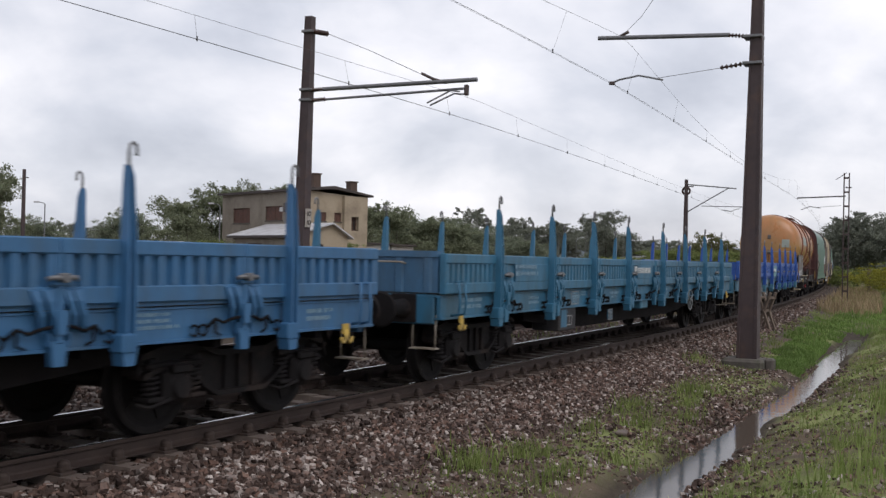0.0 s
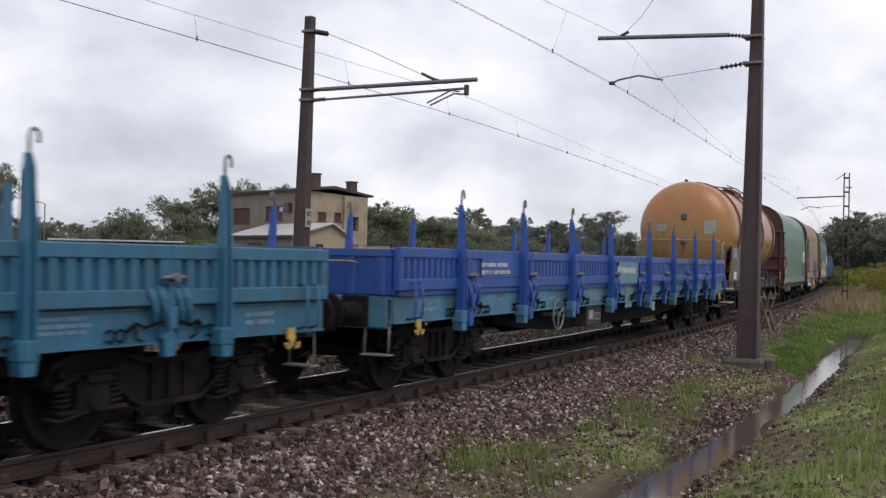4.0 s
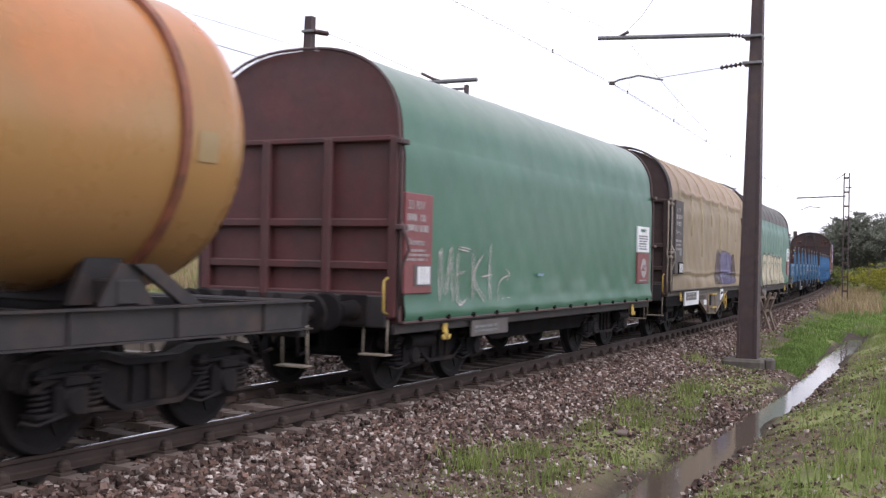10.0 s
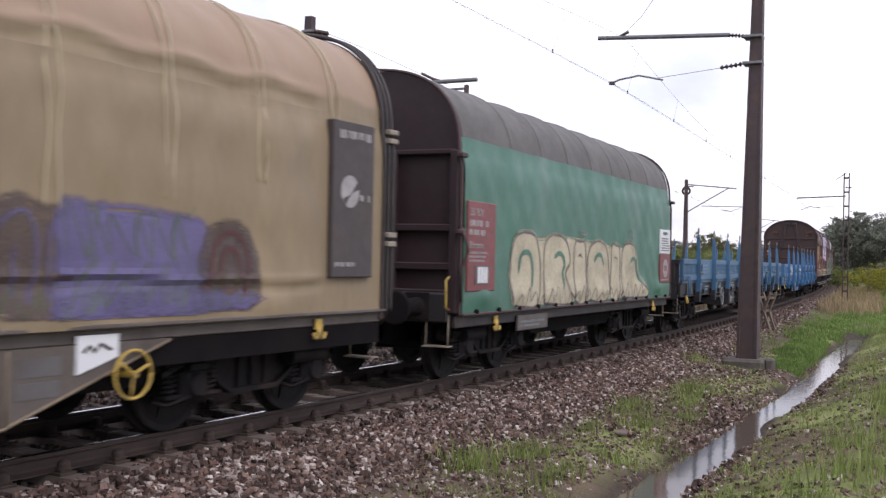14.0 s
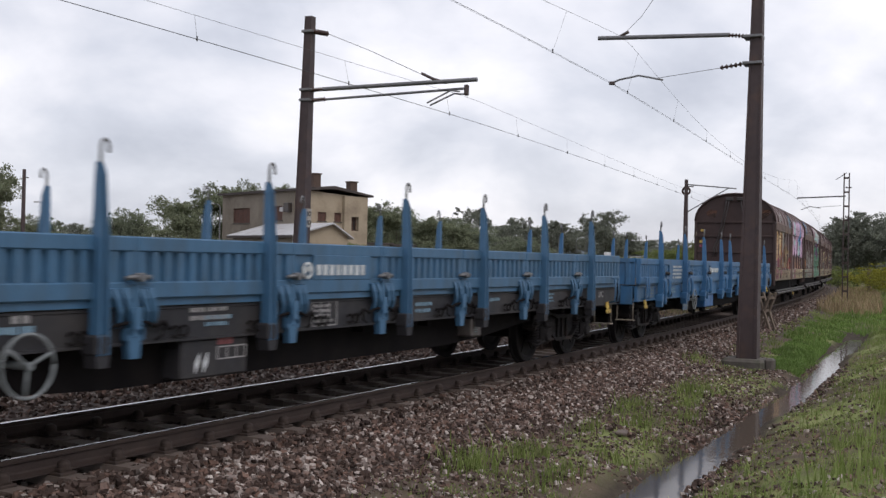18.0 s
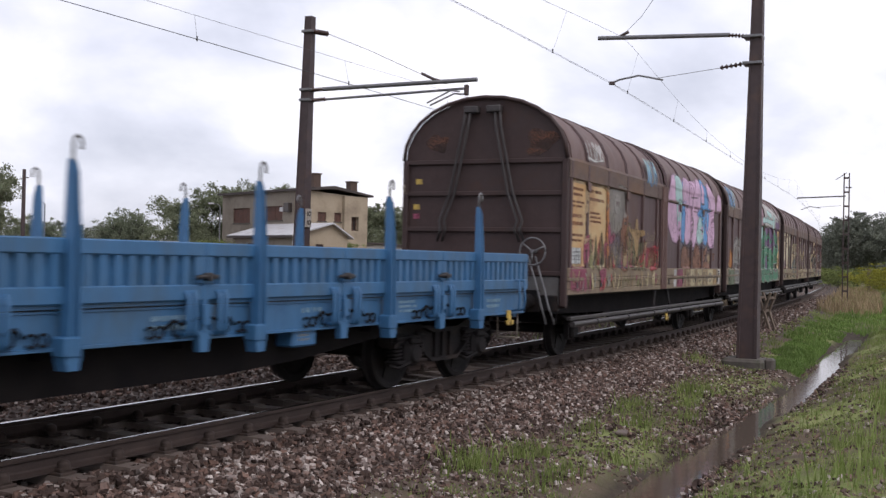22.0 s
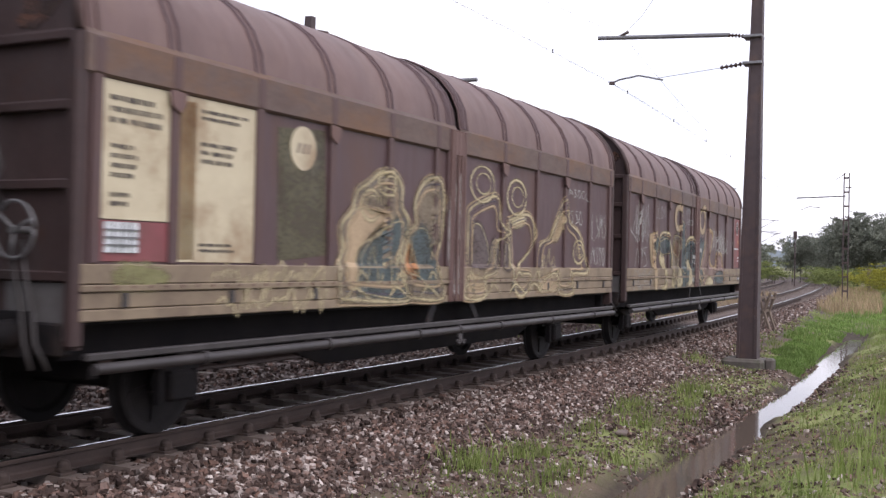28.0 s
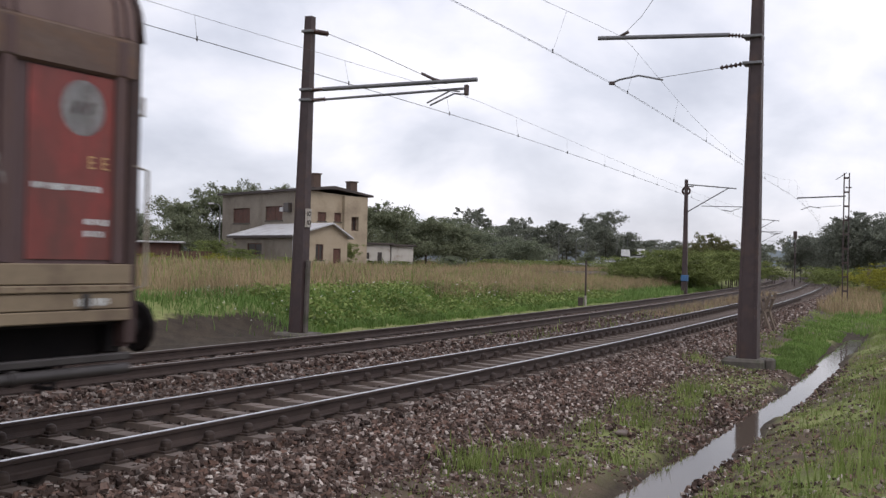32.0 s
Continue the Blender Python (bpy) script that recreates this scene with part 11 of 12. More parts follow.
def decorate_van_2(w):
    rng = random.Random(72)
    spray(w, scribble(rng, 0.17, 1.2, 3.3, 3.85, 6), 0.05, "skyblue", 1)
    spray(w, scribble(rng, 0.2, 1.3, 3.25, 3.8, 5), 0.03, "mint", 2)
    first = ([(1.21, 1.67), (1.22, 1.95), (1.49, 2.27), (1.97, 2.43), (2.43, 2.37), (2.63, 2.00), (2.52, 1.75), (2.17, 1.68), (1.72, 1.70)], [(2.77, 1.69), (2.65, 2.10), (2.52, 2.36), (2.81, 2.35), (3.08, 2.18), (3.49, 2.09), (3.58, 1.70), (3.37, 1.58)],
             [(3.65, 1.77), (3.65, 2.11), (3.93, 2.29), (4.37, 2.27), (4.51, 1.93), (4.41, 1.64), (4.10, 1.58)])
    rest = ([(4.82, 1.68), (4.83, 2.09), (5.13, 2.32), (5.68, 2.34), (5.85, 1.97), (5.53, 1.61)], [(6.01, 1.58), (5.99, 1.97), (6.38, 2.14), (6.80, 1.99), (6.94, 1.58)])
    for q in first + rest:
        painted(w, q, "spray_silver", 1)
        ghost(w, q, (0.98, 0.6), 0.03, "spray_shade", 3)
        ghost(w, q, (1.1,), 0.025, "spray_silver", 0)
    for q in ([(1.43, 1.13), (1.41, 1.53), (1.97, 1.53), (2.33, 1.14)], [(2.79, 1.24), (2.91, 1.43), (3.73, 1.50), (4.34, 1.43), (4.59, 1.19)], [(5.01, 1.20), (4.97, 1.45), (5.44, 1.49), (5.64, 1.23)], [(6.12, 1.18), (6.21, 1.48), (6.94, 1.48), (7.07, 1.18)]):
        painted(w, q, "spray_silver", 1)
        ghost(w, q, (0.97, 0.62), 0.03, "spray_shade", 2)
    spray(w, [[(1.55 + 0.42 * i + rng.uniform(-0.1, 0.1), 1.2), (1.62 + 0.42 * i, 1.33), (1.7 + 0.42 * i + rng.uniform(-0.1, 0.2), 1.5)] for i in range(12)], 0.035, "spray_shade", 3)
    painted(w, [(0.3, 1.14), (0.32, 1.52), (1.0, 1.53), (1.33, 1.4), (1.2, 1.13)], "dim_green", 1)
    painted(w, [(0.24, 1.56), (0.26, 1.72), (0.58, 1.72), (0.6, 1.56)], "spray_tan", 0)
    painted(w, [(0.67, 1.58), (0.68, 1.93), (0.81, 2.07), (0.96, 1.94), (0.94, 1.58)], "spray_orange", 0)
    # haze on the roof, then a green piece on a purple ground
    painted(w, [(6.35, 3.78), (7.05, 3.74), (7.42, 3.05), (6.5, 3.03)], "faded_pink", 0)
    painted(w, [(7.77, 3.85), (9.4, 3.7), (11.17, 3.47), (11.55, 3.08), (9.5, 3.04), (7.89, 3.09)], "haze_white", 0)
    spray(w, [[(7.3, 3.2), (8.4, 3.25), (9.9, 3.2)], [(8.4, 3.5), (9.6, 3.42)]], 0.22, "mint", 1)
    spray(w, [[(6.5, 2.98), (6.7, 2.9), (7.0, 2.95)], [(6.52, 2.4), (6.56, 2.85)]], 0.14, "spray_purple", 1)
    painted(w, [(7.08, 2.93), (8.02, 2.96), (8.06, 2.25), (7.23, 2.31)], "spray_green", 2)
    painted(w, [(7.1, 2.9), (7.5, 2.92), (7.5, 2.6), (7.15, 2.6)], "mint", 3)
    painted(w, [(8.1, 2.95), (10.3, 2.96), (10.3, 2.2), (9.3, 2.3), (8.4, 2.35)], "spray_purple", 1)
    spray(w, [[(8.15, 2.9), (8.5, 2.6), (9.0, 2.75)], [(9.2, 2.9), (9.6, 2.5), (10.1, 2.62)]], 0.2, "spray_green", 2)
    for q in ([(7.2, 1.14), (7.1, 1.55), (7.3, 2.1), (7.75, 2.15), (7.9, 1.14)], [(8.00, 1.19), (7.94, 2.16), (8.44, 2.30), (9.11, 2.20), (9.23, 1.14)], [(9.25, 2.21), (9.98, 2.23), (10.08, 1.50), (9.29, 1.52)], [(9.3, 1.14), (9.3, 1.46), (10.0, 1.46), (10.05, 1.16)]):
        painted(w, q, "spray_green", 3, edge="spray_white", wide=0.03)
        ghost(w, q, (0.62,), 0.025, "spray_white", 5)
    painted(w, [(8.42, 1.56), (8.42, 1.95), (8.75, 1.98), (8.8, 1.56)], "spray_purple", 4)
    painted(w, [(10.32, 2.95), (11.29, 2.93), (11.5, 2.95), (11.53, 1.98), (11.48, 1.77), (11.28, 2.26), (10.69, 2.38), (10.34, 2.14)], "spray_purple", 1)
    painted(w, [(10.86, 3.36), (11.85, 3.25), (11.85, 3.06), (10.88, 3.04)], "spray_purple", 1)
    painted(w, [(10.0, 3.0), (10.02, 3.38), (10.4, 3.4), (10.38, 3.0)], "mint", 2, edge="spray_white", wide=0.025)
    painted(w, [(10.37, 2.91), (10.72, 2.97), (11.23, 2.74), (11.67, 2.51), (11.96, 2.36), (11.76, 2.13), (11.55, 2.33), (11.01, 2.48)], "spray_green", 5)
    spray(w, [[(10.64, 2.96), (11.06, 2.81), (11.39, 2.67), (11.71, 2.48)], [(11.67, 2.57), (11.82, 2.30), (11.72, 2.13)], [(11.90, 2.57), (11.98, 2.34), (11.82, 2.11)]], 0.03, "spray_white", 6)
    # a round letter on a broad foot, with a slit eye and a white outline
    foot = [(10.18, 1.18), (10.22, 1.48), (10.37, 1.58), (10.56, 1.57), (11.27, 1.58), (11.43, 1.71), (11.58, 1.54), (11.56, 1.18), (10.67, 1.14)]
    head = [(10.36, 1.74), (10.35, 2.02), (10.46, 2.22), (10.69, 2.34), (11.01, 2.36), (11.28, 2.25), (11.41, 2.00), (11.37, 1.82), (11.28, 1.76)]
    painted(w, foot, "spray_green", 5, edge="spray_white", wide=0.03)
    painted(w, head, "spray_green", 6, edge="spray_white", wide=0.03)
    ghost(w, head, (1.1,), 0.018, "spray_white", 5)
    painted(w, [(10.49, 1.45), (10.61, 1.53), (11.13, 1.54), (11.17, 1.44)], "umber_spray", 8, edge="spray_white", wide=0.025)
    spray(w, [blob(10.86, 1.96, 0.25, 0.10)], 0.022, "spray_white", 8)
    painted(w, blob(10.88, 1.96, 0.1, 0.07), "umber_spray", 8)
    board(w, 11.57, 12.26, 1.57, 2.96, "ochre", rng, ((11.66, 12.15, 1.65, 1.95, 2), (11.95, 12.2, 2.2, 2.4, 1)), label="orange-sprayed board")
    emblem(w, 11.97, 2.70, "spray_tan", "spray_purple", 0.2)
    spray(w, scribble(rng, 11.47, 12.1, 3.33, 3.62, 5), 0.04, "spray_white", 3)


def decorate_van_3(w):
    rng = random.Random(73)
    board(w, 0.25, 1.015, 1.9, 2.985, "cream", rng, ((0.34, 0.94, 2.62, 2.88, 3), (0.36, 0.7, 2.2, 2.5, 4), (0.36, 0.6, 1.98, 2.12, 1)), label="cream board with stencilled data")
    board(w, 0.25, 1.015, 1.57, 1.89, "signred", rng)
    waybill(w, 0.3, 0.66, 1.64, 1.88)
    board(w, 1.11, 2.16, 1.57, 2.985, "cream", rng, ((1.4, 2.05, 2.78, 2.9, 2), (1.4, 1.95, 2.4, 2.62, 3), (1.4, 1.95, 1.64, 1.74, 2)), label="cream board with dark lettering")
    board(w, 1.12, 1.34, 1.59, 2.94, "ochre", rng)
    painted(w, [(2.53, 1.6), (2.5, 2.9), (3.3, 2.93), (3.36, 1.62)], "dim_olive", 0, sharp=True)
    emblem(w, 2.92, 2.71, "cream", "vandoor", 0.22)
    painted(w, [(0.4, 1.36), (0.42, 1.52), (0.9, 1.52), (0.92, 1.38)], "spray_olive", 1)
    spray(w, [zigzag(rng, 1.5, 2.2, 1.36, 1.5, 5, 0.05), zigzag(rng, 2.2, 3.25, 1.36, 1.52, 8, 0.05), zigzag(rng, 1.6, 3.35, 1.16, 1.3, 12, 0.04)], 0.045, "spray_cream", 1)
    # five seated figures drawn in cream outlines
    one = [(3.56, 1.19), (3.55, 1.50), (3.65, 1.73), (3.61, 1.97), (3.84, 2.17), (3.91, 2.36), (4.16, 2.47), (4.39, 2.60), (4.72, 2.62), (4.91, 2.46), (4.90, 2.24), (5.07, 2.09), (5.05, 1.77), (4.84, 1.44), (5.03, 1.14)]
    two = [(5.03, 1.17), (4.84, 1.55), (5.00, 1.93), (5.22, 2.05), (5.21, 2.32), (5.44, 2.58), (5.78, 2.64), (5.94, 2.49), (5.91, 1.96), (5.77, 1.55), (5.89, 1.15)]
    three = [(6.63, 1.50), (6.64, 2.15), (6.72, 2.34), (7.50, 2.54), (7.62, 2.32), (7.67, 2.13), (8.03, 2.05), (7.56, 1.88), (7.47, 1.50), (7.09, 1.40), (7.10, 1.14), (6.48, 1.15)]
    four = [(7.91, 2.22), (8.58, 2.34), (8.84, 2.20), (8.81, 1.87), (8.20, 1.50), (8.69, 1.43), (8.53, 1.18), (8.21, 1.14), (8.05, 1.40)]
    five = [(8.97, 1.17), (8.99, 1.66), (9.12, 1.91), (9.50, 2.01), (9.79, 2.32), (10.09, 2.64), (10.27, 2.60), (10.35, 2.30), (10.80, 2.13), (11.01, 1.88), (11.15, 1.48), (10.42, 1.44), (10.49, 1.15), (9.84, 1.14), (9.72, 1.44), (9.28, 1.38)]
    for q in (one, two):
        painted(w, q, "dim_tan", 1)
    for q in (one, two, three, four, five):
        ghost(w, q, (0.98,), 0.06, "spray_cream", 4)
        ghost(w, q, (1.06,), 0.03, "pale_tan", 0)
        ghost(w, q, (0.88,), 0.022, "spray_shade", 3)
        ghost(w, q, (0.78,), 0.05, "pale_tan", 3)
    for col, q in (("pale_tan", [(3.69, 1.40), (3.81, 2.12), (4.25, 2.18), (4.65, 2.12), (4.42, 1.91), (3.96, 1.74), (3.87, 1.30)]), ("spray_slate", [(3.91, 1.25), (4.04, 1.69), (4.57, 2.02), (5.00, 2.04), (4.84, 1.50), (4.94, 1.17)]), ("spray_orange", [(4.93, 1.49), (5.00, 1.86), (5.19, 1.72), (5.24, 1.45)]),
                   ("spray_slate", [(5.11, 1.50), (5.18, 1.96), (5.56, 1.95), (5.68, 1.27)]), ("umber_spray", [(6.75, 1.55), (6.8, 2.1), (7.1, 2.05), (7.3, 1.6)]), ("pale_tan", [(6.6, 1.17), (6.62, 1.4), (7.0, 1.38), (7.06, 1.18)]), ("pale_tan", [(9.05, 1.2), (9.06, 1.36), (9.6, 1.4), (9.7, 1.2)]), ("spray_tan", [(9.5, 2.02), (9.9, 2.4), (10.1, 2.3), (9.8, 1.98)]), ("spray_cream", [(8.0, 2.24), (8.5, 2.32), (8.5, 2.2), (8.1, 2.14)]), ("umber_spray", [(7.33, 1.54), (7.39, 1.87), (7.56, 1.93), (7.64, 1.59)]), ("umber_spray", [(7.71, 1.54), (7.74, 1.89), (7.92, 1.89), (7.97, 1.55)])):
        painted(w, q, col, 2)
        ghost(w, q, (0.96,), 0.02, "spray_cream", 5)
    for cx, cz, a, b in ((4.21, 2.22, 0.2, 0.17), (4.56, 2.48, 0.2, 0.13), (7.05, 2.66, 0.37, 0.24), (8.20, 2.55, 0.34, 0.25), (10.79, 1.81, 0.26, 0.19)):
        spray(w, [blob(cx, cz, a, b, 11)], 0.055, "spray_cream", 5)
        spray(w, [blob(cx + 0.03, cz + 0.01, a * 0.62, b * 0.58, 10)], 0.03, "spray_cream", 5)
    spray(w, [blob(10.79, 1.81, 0.09, 0.06, 8)], 0.03, "spray_cream", 6)
    spray(w, [[(6.06 + 0.13 * i, 1.2), (6.04 + 0.13 * i + rng.uniform(-0.02, 0.02), 1.9), (6.07 + 0.12 * i, 2.75 - 0.15 * (i % 2))] for i in range(4)], 0.05, "tag_silver", 2)
    for a in (3.65, 4.55, 5.3, 6.4, 7.2, 7.9, 8.6, 9.4, 10.1):
        d = rng.uniform(0.22, 0.36)
        spray(w, [[(a, 1.17), (a + d * 0.5, 1.31), (a + d, 1.28), (a + d * 1.7, 1.17)], [(a + 0.2, 1.37), (a + d, 1.5), (a + d * 1.5, 1.37)]], 0.05, "spray_cream", 5)
    spray(w, [zigzag(rng, 4.05, 4.95, 1.3, 1.7, 3, 0.08), zigzag(rng, 6.7, 7.4, 1.2, 1.5, 3, 0.08), zigzag(rng, 9.1, 9.7, 1.45, 1.8, 3, 0.08)], 0.03, "spray_cream", 6)
    spray(w, scribble(rng, 10.31, 11.28, 2.7, 2.83, 5) + scribble(rng, 10.38, 10.98, 2.26, 2.48, 3), 0.028, "tag_silver", 1)
    spray(w, scribble(rng, 11.42, 12.2, 2.06, 2.48, 4) + scribble(rng, 11.44, 12.15, 1.6, 1.9, 4), 0.03, "tag_silver", 1)


def decorate_van_4(w):
    rng = random.Random(74)
    for col, q in (("pale_tan", [(1.86, 2.21), (2.42, 2.31), (2.51, 2.22), (2.36, 2.18), (2.15, 2.13), (2.17, 1.85), (2.30, 1.63), (2.37, 1.16), (2.18, 1.14), (2.11, 1.54), (2.00, 1.63), (1.90, 1.88)]),
                   ("spray_slate", [(2.18, 2.14), (2.55, 2.21), (2.55, 1.96), (2.22, 1.76)]), ("spray_slate", [(2.69, 2.10), (3.32, 2.19), (3.48, 1.90), (2.76, 1.87)]),
                   ("spray_cream", [(2.64, 1.77), (2.76, 1.85), (3.00, 1.82), (3.19, 1.50), (3.22, 1.13), (2.72, 1.13), (3.04, 1.21), (2.98, 1.50)]),
                   ("dim_tan", [(3.73, 1.65), (3.89, 2.07), (4.08, 2.28), (4.58, 2.21), (4.43, 1.66), (4.26, 1.28), (3.91, 1.22)]), ("spray_rust", [(3.9, 1.9), (4.1, 2.18), (4.45, 2.1), (4.4, 1.8)]),
                   ("spray_cream", [(3.81, 1.55), (3.99, 1.18), (3.66, 1.16)]), ("spray_cream", [(4.37, 1.66), (4.71, 1.22), (4.16, 1.17)]), ("spray_slate", [(4.70, 1.50), (4.68, 2.50), (5.08, 2.51), (5.10, 1.50)])):
        painted(w, q, col, 2)
        ghost(w, q, (1.0,), 0.03, "spray_cream", 3)
    for col, lay, q in (
            ("spray_slate", 1, [(4.91, 1.86), (5.13, 2.04), (5.39, 2.19), (5.85, 2.24), (6.17, 1.99), (6.3, 1.64), (6.31, 1.26), (5.83, 1.24), (5.65, 1.63), (5.48, 1.73), (5.27, 1.69), (4.92, 1.56)]),
            ("spray_slate", 1, [(4.75, 1.14), (4.78, 1.5), (5.3, 1.66), (5.42, 1.3), (5.1, 1.14)]),
            ("spray_cream", 3, [(5.25, 1.71), (5.48, 1.73), (5.68, 1.44), (5.71, 1.21), (5.15, 1.16), (5.38, 1.25), (5.43, 1.5)]),
            ("spray_slate", 2, [(6.63, 2.3), (7.26, 2.22), (7.13, 1.85), (6.86, 1.56), (7.06, 1.35), (6.85, 1.21), (6.53, 1.36), (6.49, 1.86)]),
            ("dim_pink", 1, [(7.49, 2.55), (8.34, 2.44), (7.93, 1.77), (8.45, 1.57), (8.89, 1.64), (8.84, 1.95), (9.45, 1.95), (9.72, 1.6), (9.75, 1.18), (7.01, 1.2), (7.05, 1.58), (7.32, 2.24)]),
            ("spray_slate", 2, [(8.3, 1.2), (8.6, 1.42), (9.5, 1.45), (9.6, 1.2)]),
            ("spray_cream", 3, [(7.25, 1.16), (7.5, 1.3), (8.0, 1.3), (8.2, 1.16)])):
        painted(w, q, col, lay)
    band = [(7.67, 2.54), (8.34, 2.42), (7.95, 1.77), (8.48, 1.56), (8.78, 1.64), (8.79, 1.93), (9.49, 1.93), (9.74, 1.56), (9.74, 1.18)]
    spray(w, [band], 0.13, "soft_orange", 3)
    spray(w, [[(x + 0.06, h + 0.03) for x, h in band]], 0.035, "spray_cream", 4)
    spray(w, [[(6.65, 2.41), (6.56, 2.12), (6.47, 1.75), (6.56, 1.43), (6.85, 1.21)], [(7.38, 2.28), (7.21, 1.97), (6.89, 1.58), (7.12, 1.35), (6.9, 1.21)]], 0.11, "pale_tan", 3)
    spray(w, [[(6.58, 2.42), (6.48, 2.12), (6.4, 1.75), (6.5, 1.43), (6.8, 1.17)], [(7.45, 2.24), (7.28, 1.95), (6.97, 1.58), (7.2, 1.35), (7.05, 1.2)], [(5.92, 1.23), (6.1, 1.43), (6.29, 1.22), (6.28, 1.64)]], 0.03, "spray_cream", 4)
    spray(w, [[(5.11, 2.59), (5.08, 2.36), (5.19, 2.12)]], 0.1, "dim_pink", 3)
    for x, h in ((5.86, 1.82), (5.98, 1.83), (5.89, 1.7), (6.02, 1.7), (5.77, 1.29), (5.9, 1.29), (6.8, 2.0), (6.9, 1.98)):
        painted(w, blob(x, h, 0.045, 0.045, 8), "tag_silver", 4)
    spray(w, [zigzag(rng, 7.3, 7.75, 1.68, 1.95, 4, 0.08)], 0.016, "umber_spray", 5)
    arcs = [[(2.57, 2.01), (2.68, 2.22), (2.95, 2.31), (3.39, 2.30), (3.61, 2.11), (3.80, 1.86), (3.85, 1.60), (4.07, 1.34), (4.25, 1.23)], [(5.13, 2.07), (5.39, 2.23), (5.84, 2.29), (6.17, 2.13), (6.37, 1.75), (6.48, 1.43), (6.82, 1.21)]]
    spray(w, arcs, 0.09, "spray_cream", 4)
    spray(w, [[(x - 0.06, max(h - 0.12, 1.14)) for x, h in q] for q in arcs], 0.16, "spray_slate", 1)
    spray(w, [[(x - 0.02, max(h - 0.07, 1.14)) for x, h in q] for q in arcs], 0.03, "soft_orange", 5)
    spray(w, [[(2.02, 2.15), (2.05, 1.75), (2.24, 1.5)], [(4.0, 2.1), (4.2, 1.7)]], 0.07, "soft_orange", 4)
    for cx, cz, a, b in ((4.42, 2.69, 0.33, 0.25), (7.0, 2.75, 0.31, 0.29)):
        spray(w, [blob(cx, cz, a, b, 12)], 0.17, "pale_tan", 4)
        spray(w, [blob(cx, cz, a + 0.08, b + 0.07, 12), blob(cx + 0.02, cz - 0.02, a - 0.06, b - 0.05, 12)], 0.035, "spray_cream", 5)
    # thin silver tags
    spray(w, [zigzag(rng, 0.54, 1.6, 2.15, 2.8, 6), zigzag(rng, 0.7, 1.2, 2.09, 2.6, 4), [(0.18, 2.34), (0.5, 2.22), (0.87, 2.07)], blob(1.58, 2.35, 0.16, 0.26, 8)], 0.03, "tag_silver", 4)
    spray(w, [[(0.68, 1.57), (0.88, 1.95), (0.98, 1.6)], [(1.0, 1.98), (1.15, 1.75), (1.33, 1.99), (1.2, 1.6)], [(1.6, 1.98), (1.35, 1.93), (1.5, 1.8), (1.62, 1.65), (1.35, 1.57)]], 0.035, "tag_silver", 4)
    spray(w, scribble(rng, 2.28, 3.15, 2.6, 2.86, 4) + scribble(rng, 5.18, 5.72, 2.57, 2.69, 4) + scribble(rng, 5.11, 5.6, 2.78, 2.95, 4), 0.024, "tag_silver", 4)
    spray(w, [zigzag(rng, 8.19, 10.2, 2.0, 2.55, 10, 0.1), zigzag(rng, 8.5, 9.9, 1.96, 2.4, 7, 0.06), blob(10.2, 2.15, 0.16, 0.2, 9), blob(8.95, 2.2, 0.14, 0.2, 9)], 0.032, "tag_silver", 4)
    spray(w, [zigzag(rng, 0.34, 1.9, 1.18, 1.3, 9, 0.06), zigzag(rng, 0.5, 1.9, 1.37, 1.5, 8, 0.05)], 0.025, "tag_silver", 0)
    spray(w, scribble(rng, 10.9, 11.26, 2.1, 2.3, 2), 0.022, "tag_silver", 0)
    board(w, 11.46, 12.26, 1.58, 2.98, "railred", rng, ((11.5, 12.2, 2.06, 2.15, 1), (11.98, 12.22, 1.72, 1.9, 2)), "white", "red board with white data")
    emblem(w, 11.95, 2.72, "white", "umber_spray", 0.21)
    for x in (12.0, 12.13):
        lettering("E", 0.14, "class_lettering", M["ochre"], w, pose(x, -VW + 0.028, 2.27))
    part("stencilled_marking", bars(rng, 11.9, 12.3, 1.2, 1.3, 1, -VW + 0.006), M["white"], w)


decorate_van_1(VAN_1), decorate_van_2(VAN_2), decorate_van_3(VAN_3), decorate_van_4(VAN_4)


def hood_side(kind, seed):
    """The near side sheet of a hood, as a surface to paint on."""
    return lambda x, h: (x, -1.46 - 0.004 - slack(kind, seed, x, h) - 0.006, h)


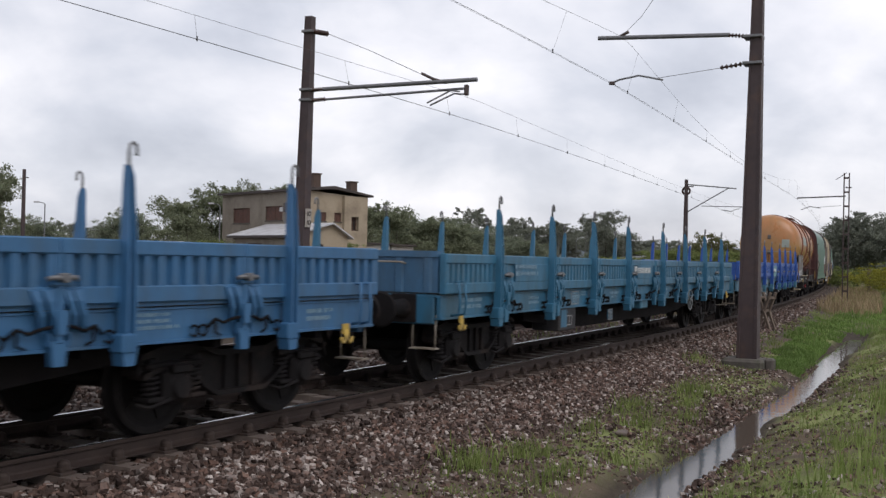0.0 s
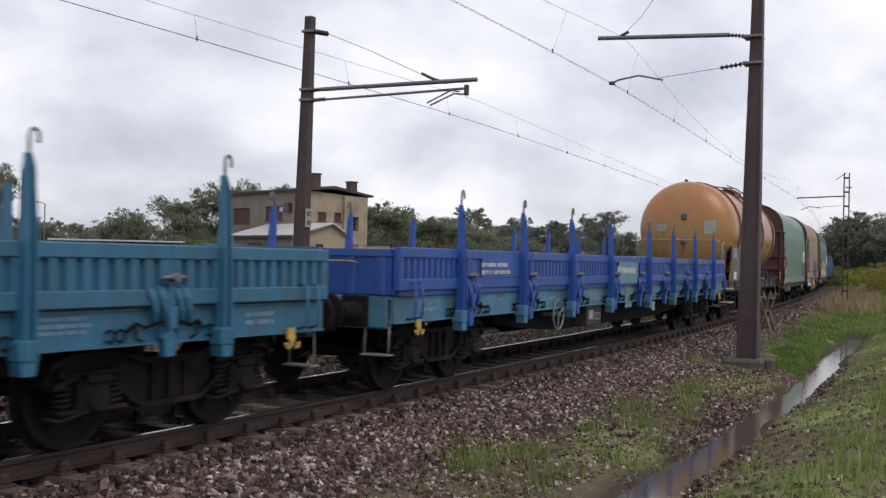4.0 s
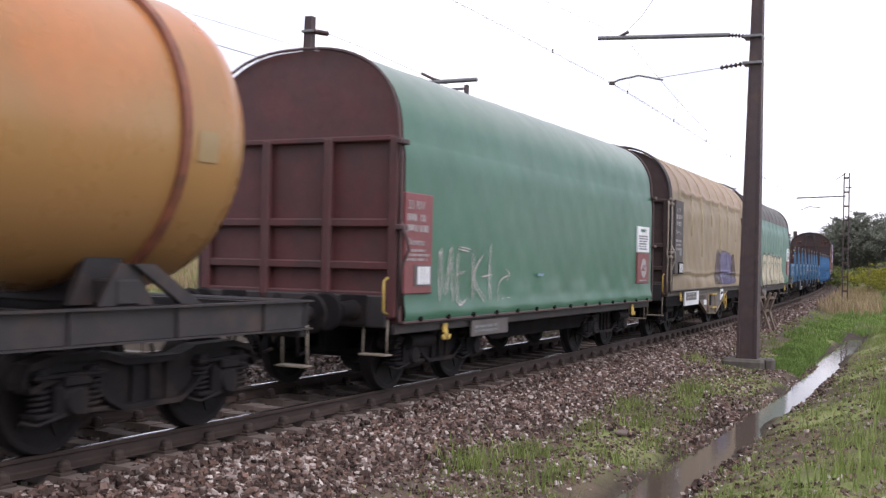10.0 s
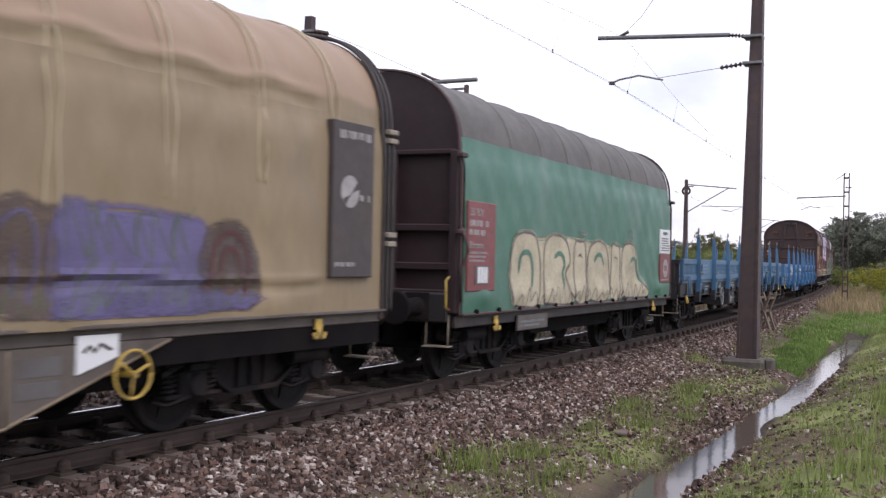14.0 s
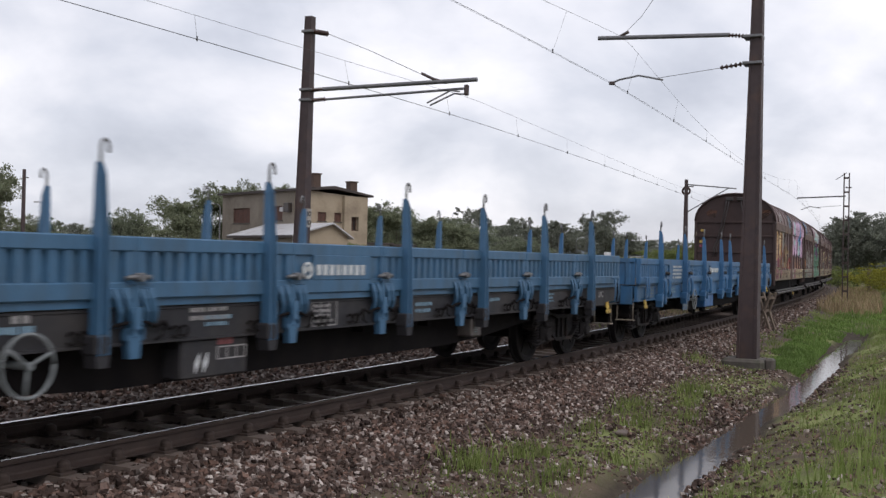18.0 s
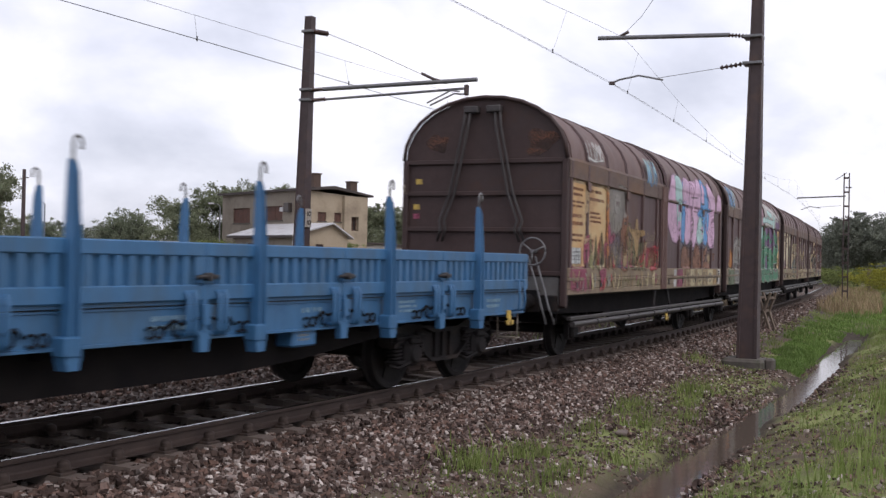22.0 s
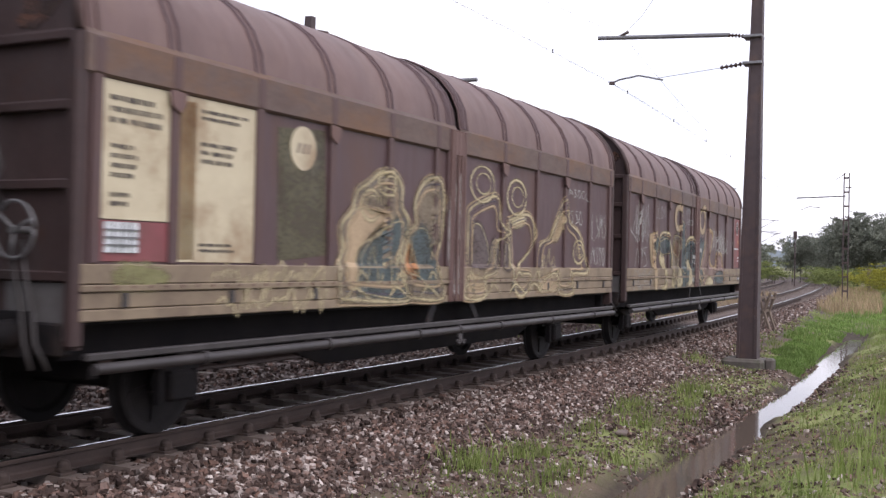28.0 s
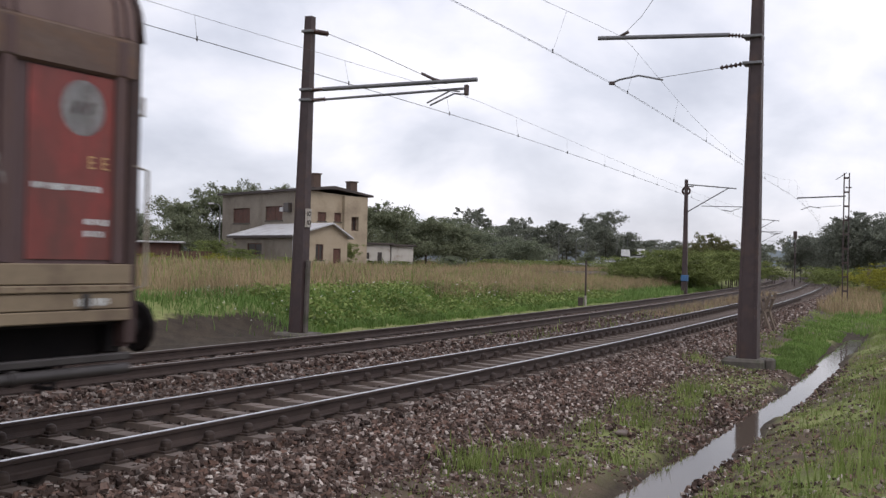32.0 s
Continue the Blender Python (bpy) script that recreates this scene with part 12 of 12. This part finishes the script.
def decorate_hoods():
    rng = random.Random(75)
    tag = [[(0.98, 1.12), (1.0, 1.75), (1.15, 1.2), (1.3, 1.78), (1.35, 1.1)], [(1.5, 1.75), (1.5, 1.1), (1.75, 1.12)], [(1.5, 1.45), (1.7, 1.47)], [(1.5, 1.78), (1.85, 1.75)], [(1.95, 1.75), (1.95, 1.1)], [(2.25, 1.7), (1.97, 1.4), (2.3, 1.08)],
           [(2.5, 1.85), (2.45, 1.05)], [(2.25, 1.42), (2.6, 1.45)], [(2.75, 1.05), (2.85, 1.35), (3.2, 1.45), (3.05, 1.52)], [(3.2, 1.45), (3.1, 1.36)], [(2.9, 1.12), (3.0, 1.12)], [(3.1, 1.12), (3.2, 1.13)]]
    spray(HOOD_1, tag, 0.034, "tag_silver", 0, hood_side("plain", 21))
    spray(HOOD_1, [[(x + 0.05, h + 0.03) for x, h in q] for q in tag[:7]], 0.022, "tag_silver", 1, hood_side("plain", 21))
    side2 = hood_side("beige", 22)
    part("stencilled_marking", bars(rng, 4.2, 4.5, 1.4, 1.47, 1, -1.5), M["paleblue"], HOOD_1)
    # a dark letter, a violet block with green outlines, a dark round letter
    painted(HOOD_2, [(5.26, 1.2), (5.18, 1.5), (5.3, 1.85), (5.58, 2.02), (5.88, 1.96), (6.06, 1.9), (6.08, 1.2)], "umber_spray", 0, side2)
    painted(HOOD_2, [(5.94, 1.16), (5.98, 1.6), (6, 1.98), (6.28, 2.0), (6.68, 1.98), (7.08, 1.96), (7.43, 1.92), (7.58, 1.85), (7.56, 1.55), (7.58, 1.16), (6.68, 1.14)], "spray_violet", 1, side2)
    painted(HOOD_2, [(7.58, 1.2), (7.5, 1.55), (7.64, 1.86), (7.9, 1.93), (8.14, 1.84), (8.28, 1.55), (8.23, 1.2)], "umber_spray", 2, side2)
    painted(HOOD_2, [(5.98, 1.16), (8.18, 1.18), (8.18, 1.28), (7.08, 1.31), (5.98, 1.28)], "spray_lilac", 3, side2)
    spray(HOOD_2, [[(5.36, 1.25), (5.34, 1.55), (5.48, 1.85), (5.7, 1.92), (5.78, 1.6), (5.7, 1.25)], [(5.58, 1.3), (5.58, 1.7)], [(5.88, 1.25), (5.9, 1.8), (6.06, 1.95)]], 0.035, "spray_violet", 4, side2)
    spray(HOOD_2, [[(7.6, 1.3), (7.68, 1.7), (7.9, 1.85), (8.13, 1.7), (8.14, 1.4), (8.08, 1.25)], blob(7.9, 1.5, 0.14, 0.2, 9)], 0.035, "oxide", 4, side2)
    spray(HOOD_2, [zigzag(rng, 6.08, 7.48, 1.25, 1.55, 7, 0.12), zigzag(rng, 6.03, 7.38, 1.62, 1.98, 6, -0.1), [(6.38, 2.04), (6.3, 1.75), (6.36, 1.5)], [(6.83, 2.02), (6.73, 1.8), (6.8, 1.55)], [(7.23, 2.0), (7.14, 1.75), (7.23, 1.5)]], 0.022, "moss_spray", 5, side2)
    spray(HOOD_2, [zigzag(rng, 5.23, 8.23, 1.2, 1.42, 15, 0.08), [(7.28, 2.05), (7.34, 1.95), (7.42, 2.06)]], 0.018, "moss_spray", 6, side2)
    side3 = hood_side("grey", 23)
    painted(HOOD_3, [(1.75, 1.02), (1.8, 1.85), (2.6, 1.95), (3.6, 2.0), (5.4, 1.95), (6.9, 1.9), (7.8, 1.86), (8.1, 1.4), (8.6, 1.05), (5.0, 1.0)], "pale_cream", 1, side3)
    for k, q in enumerate(([(1.78, 1.0), (1.62, 1.45), (1.78, 1.95), (2.2, 2.06), (2.6, 1.98), (2.8, 1.5), (2.7, 1.0), (2.2, 0.97)], [(2.95, 1.0), (3.0, 1.9), (3.5, 2.06), (3.95, 1.95), (4.1, 1.65), (3.9, 1.45), (4.2, 1.0), (3.6, 0.97)],
                           [(4.35, 1.0), (4.32, 1.9), (4.6, 1.98), (4.86, 1.9), (4.88, 1.0)], [(5.05, 1.0), (5.0, 1.75), (5.4, 2.0), (5.9, 1.95), (6.15, 1.6), (6.1, 1.0)], [(6.3, 1.0), (6.35, 1.9), (6.6, 1.96), (6.8, 1.85), (6.75, 1.0)],
                           [(6.95, 1.0), (6.98, 1.85), (7.4, 2.02), (7.8, 1.92), (8.0, 1.5), (8.3, 1.25), (8.75, 1.12), (8.7, 0.98)])):
        painted(HOOD_3, q, "pale_cream", 2 + k % 2, side3, edge="spray_shade", wide=0.05)
        cx, cz = sum(p[0] for p in q) / len(q), sum(p[1] for p in q) / len(q)
        spray(HOOD_3, [[(cx + (x - cx) * 0.45, cz + (h - cz) * 0.5) for x, h in q[1:-1]]], 0.05, "green2" if k in (0, 1, 3, 5) else "spray_shade", 5, side3)
    spray(HOOD_3, [zigzag(rng, 1.8, 8.6, 1.0, 1.2, 22, 0.05)], 0.03, "spray_shade", 6, side3)
    spray(HOOD_3, [blob(7.5, 2.18, 0.14, 0.1), [(4.5, 2.15), (4.8, 2.1), (5.0, 2.17)]], 0.045, "spray_silver", 2, side3)


decorate_hoods()


# ---- what moves ----
def wagon_pose(c, pivots, t):
    """A wagon hangs on its two bogies, which follow the curve."""
    d = travelled(t)
    x0, y0, _ = line_at(c + pivots[0] - d)
    x1, y1, _ = line_at(c + pivots[1] - d)
    a = math.atan2(float(y1 - y0), float(x1 - x0))
    return pose(float(x0) - pivots[0] * math.cos(a), float(y0) - pivots[0] * math.sin(a), 0, 0, 0, math.degrees(a))


def motions():
    for w, c, pivots in WAGONS:
        walk(w, [(0.5 * i, wagon_pose(c, pivots, 0.5 * i)) for i in range(65)])
    turns = [(0.1 * i, -math.degrees(travelled(0.1 * i) / RW)) for i in range(321)]
    for v, u0, speed in ((LORRY_1, 113.1, 6.0), (LORRY_2, 163.2, 6.0), (CAR_1, 127.2, 3.0)):
        side = 1 if speed > 0 else -1
        rows = []
        for i in range(33):
            rows.append((float(i), on_road(u0 + speed * i, side)))
        walk(v, rows)
    for w, at in WHEELSETS:
        walk(w, [(t, Matrix.Translation(at) @ Matrix.Rotation(radians(a), 4, "Y")) for t, a in turns])


motions()
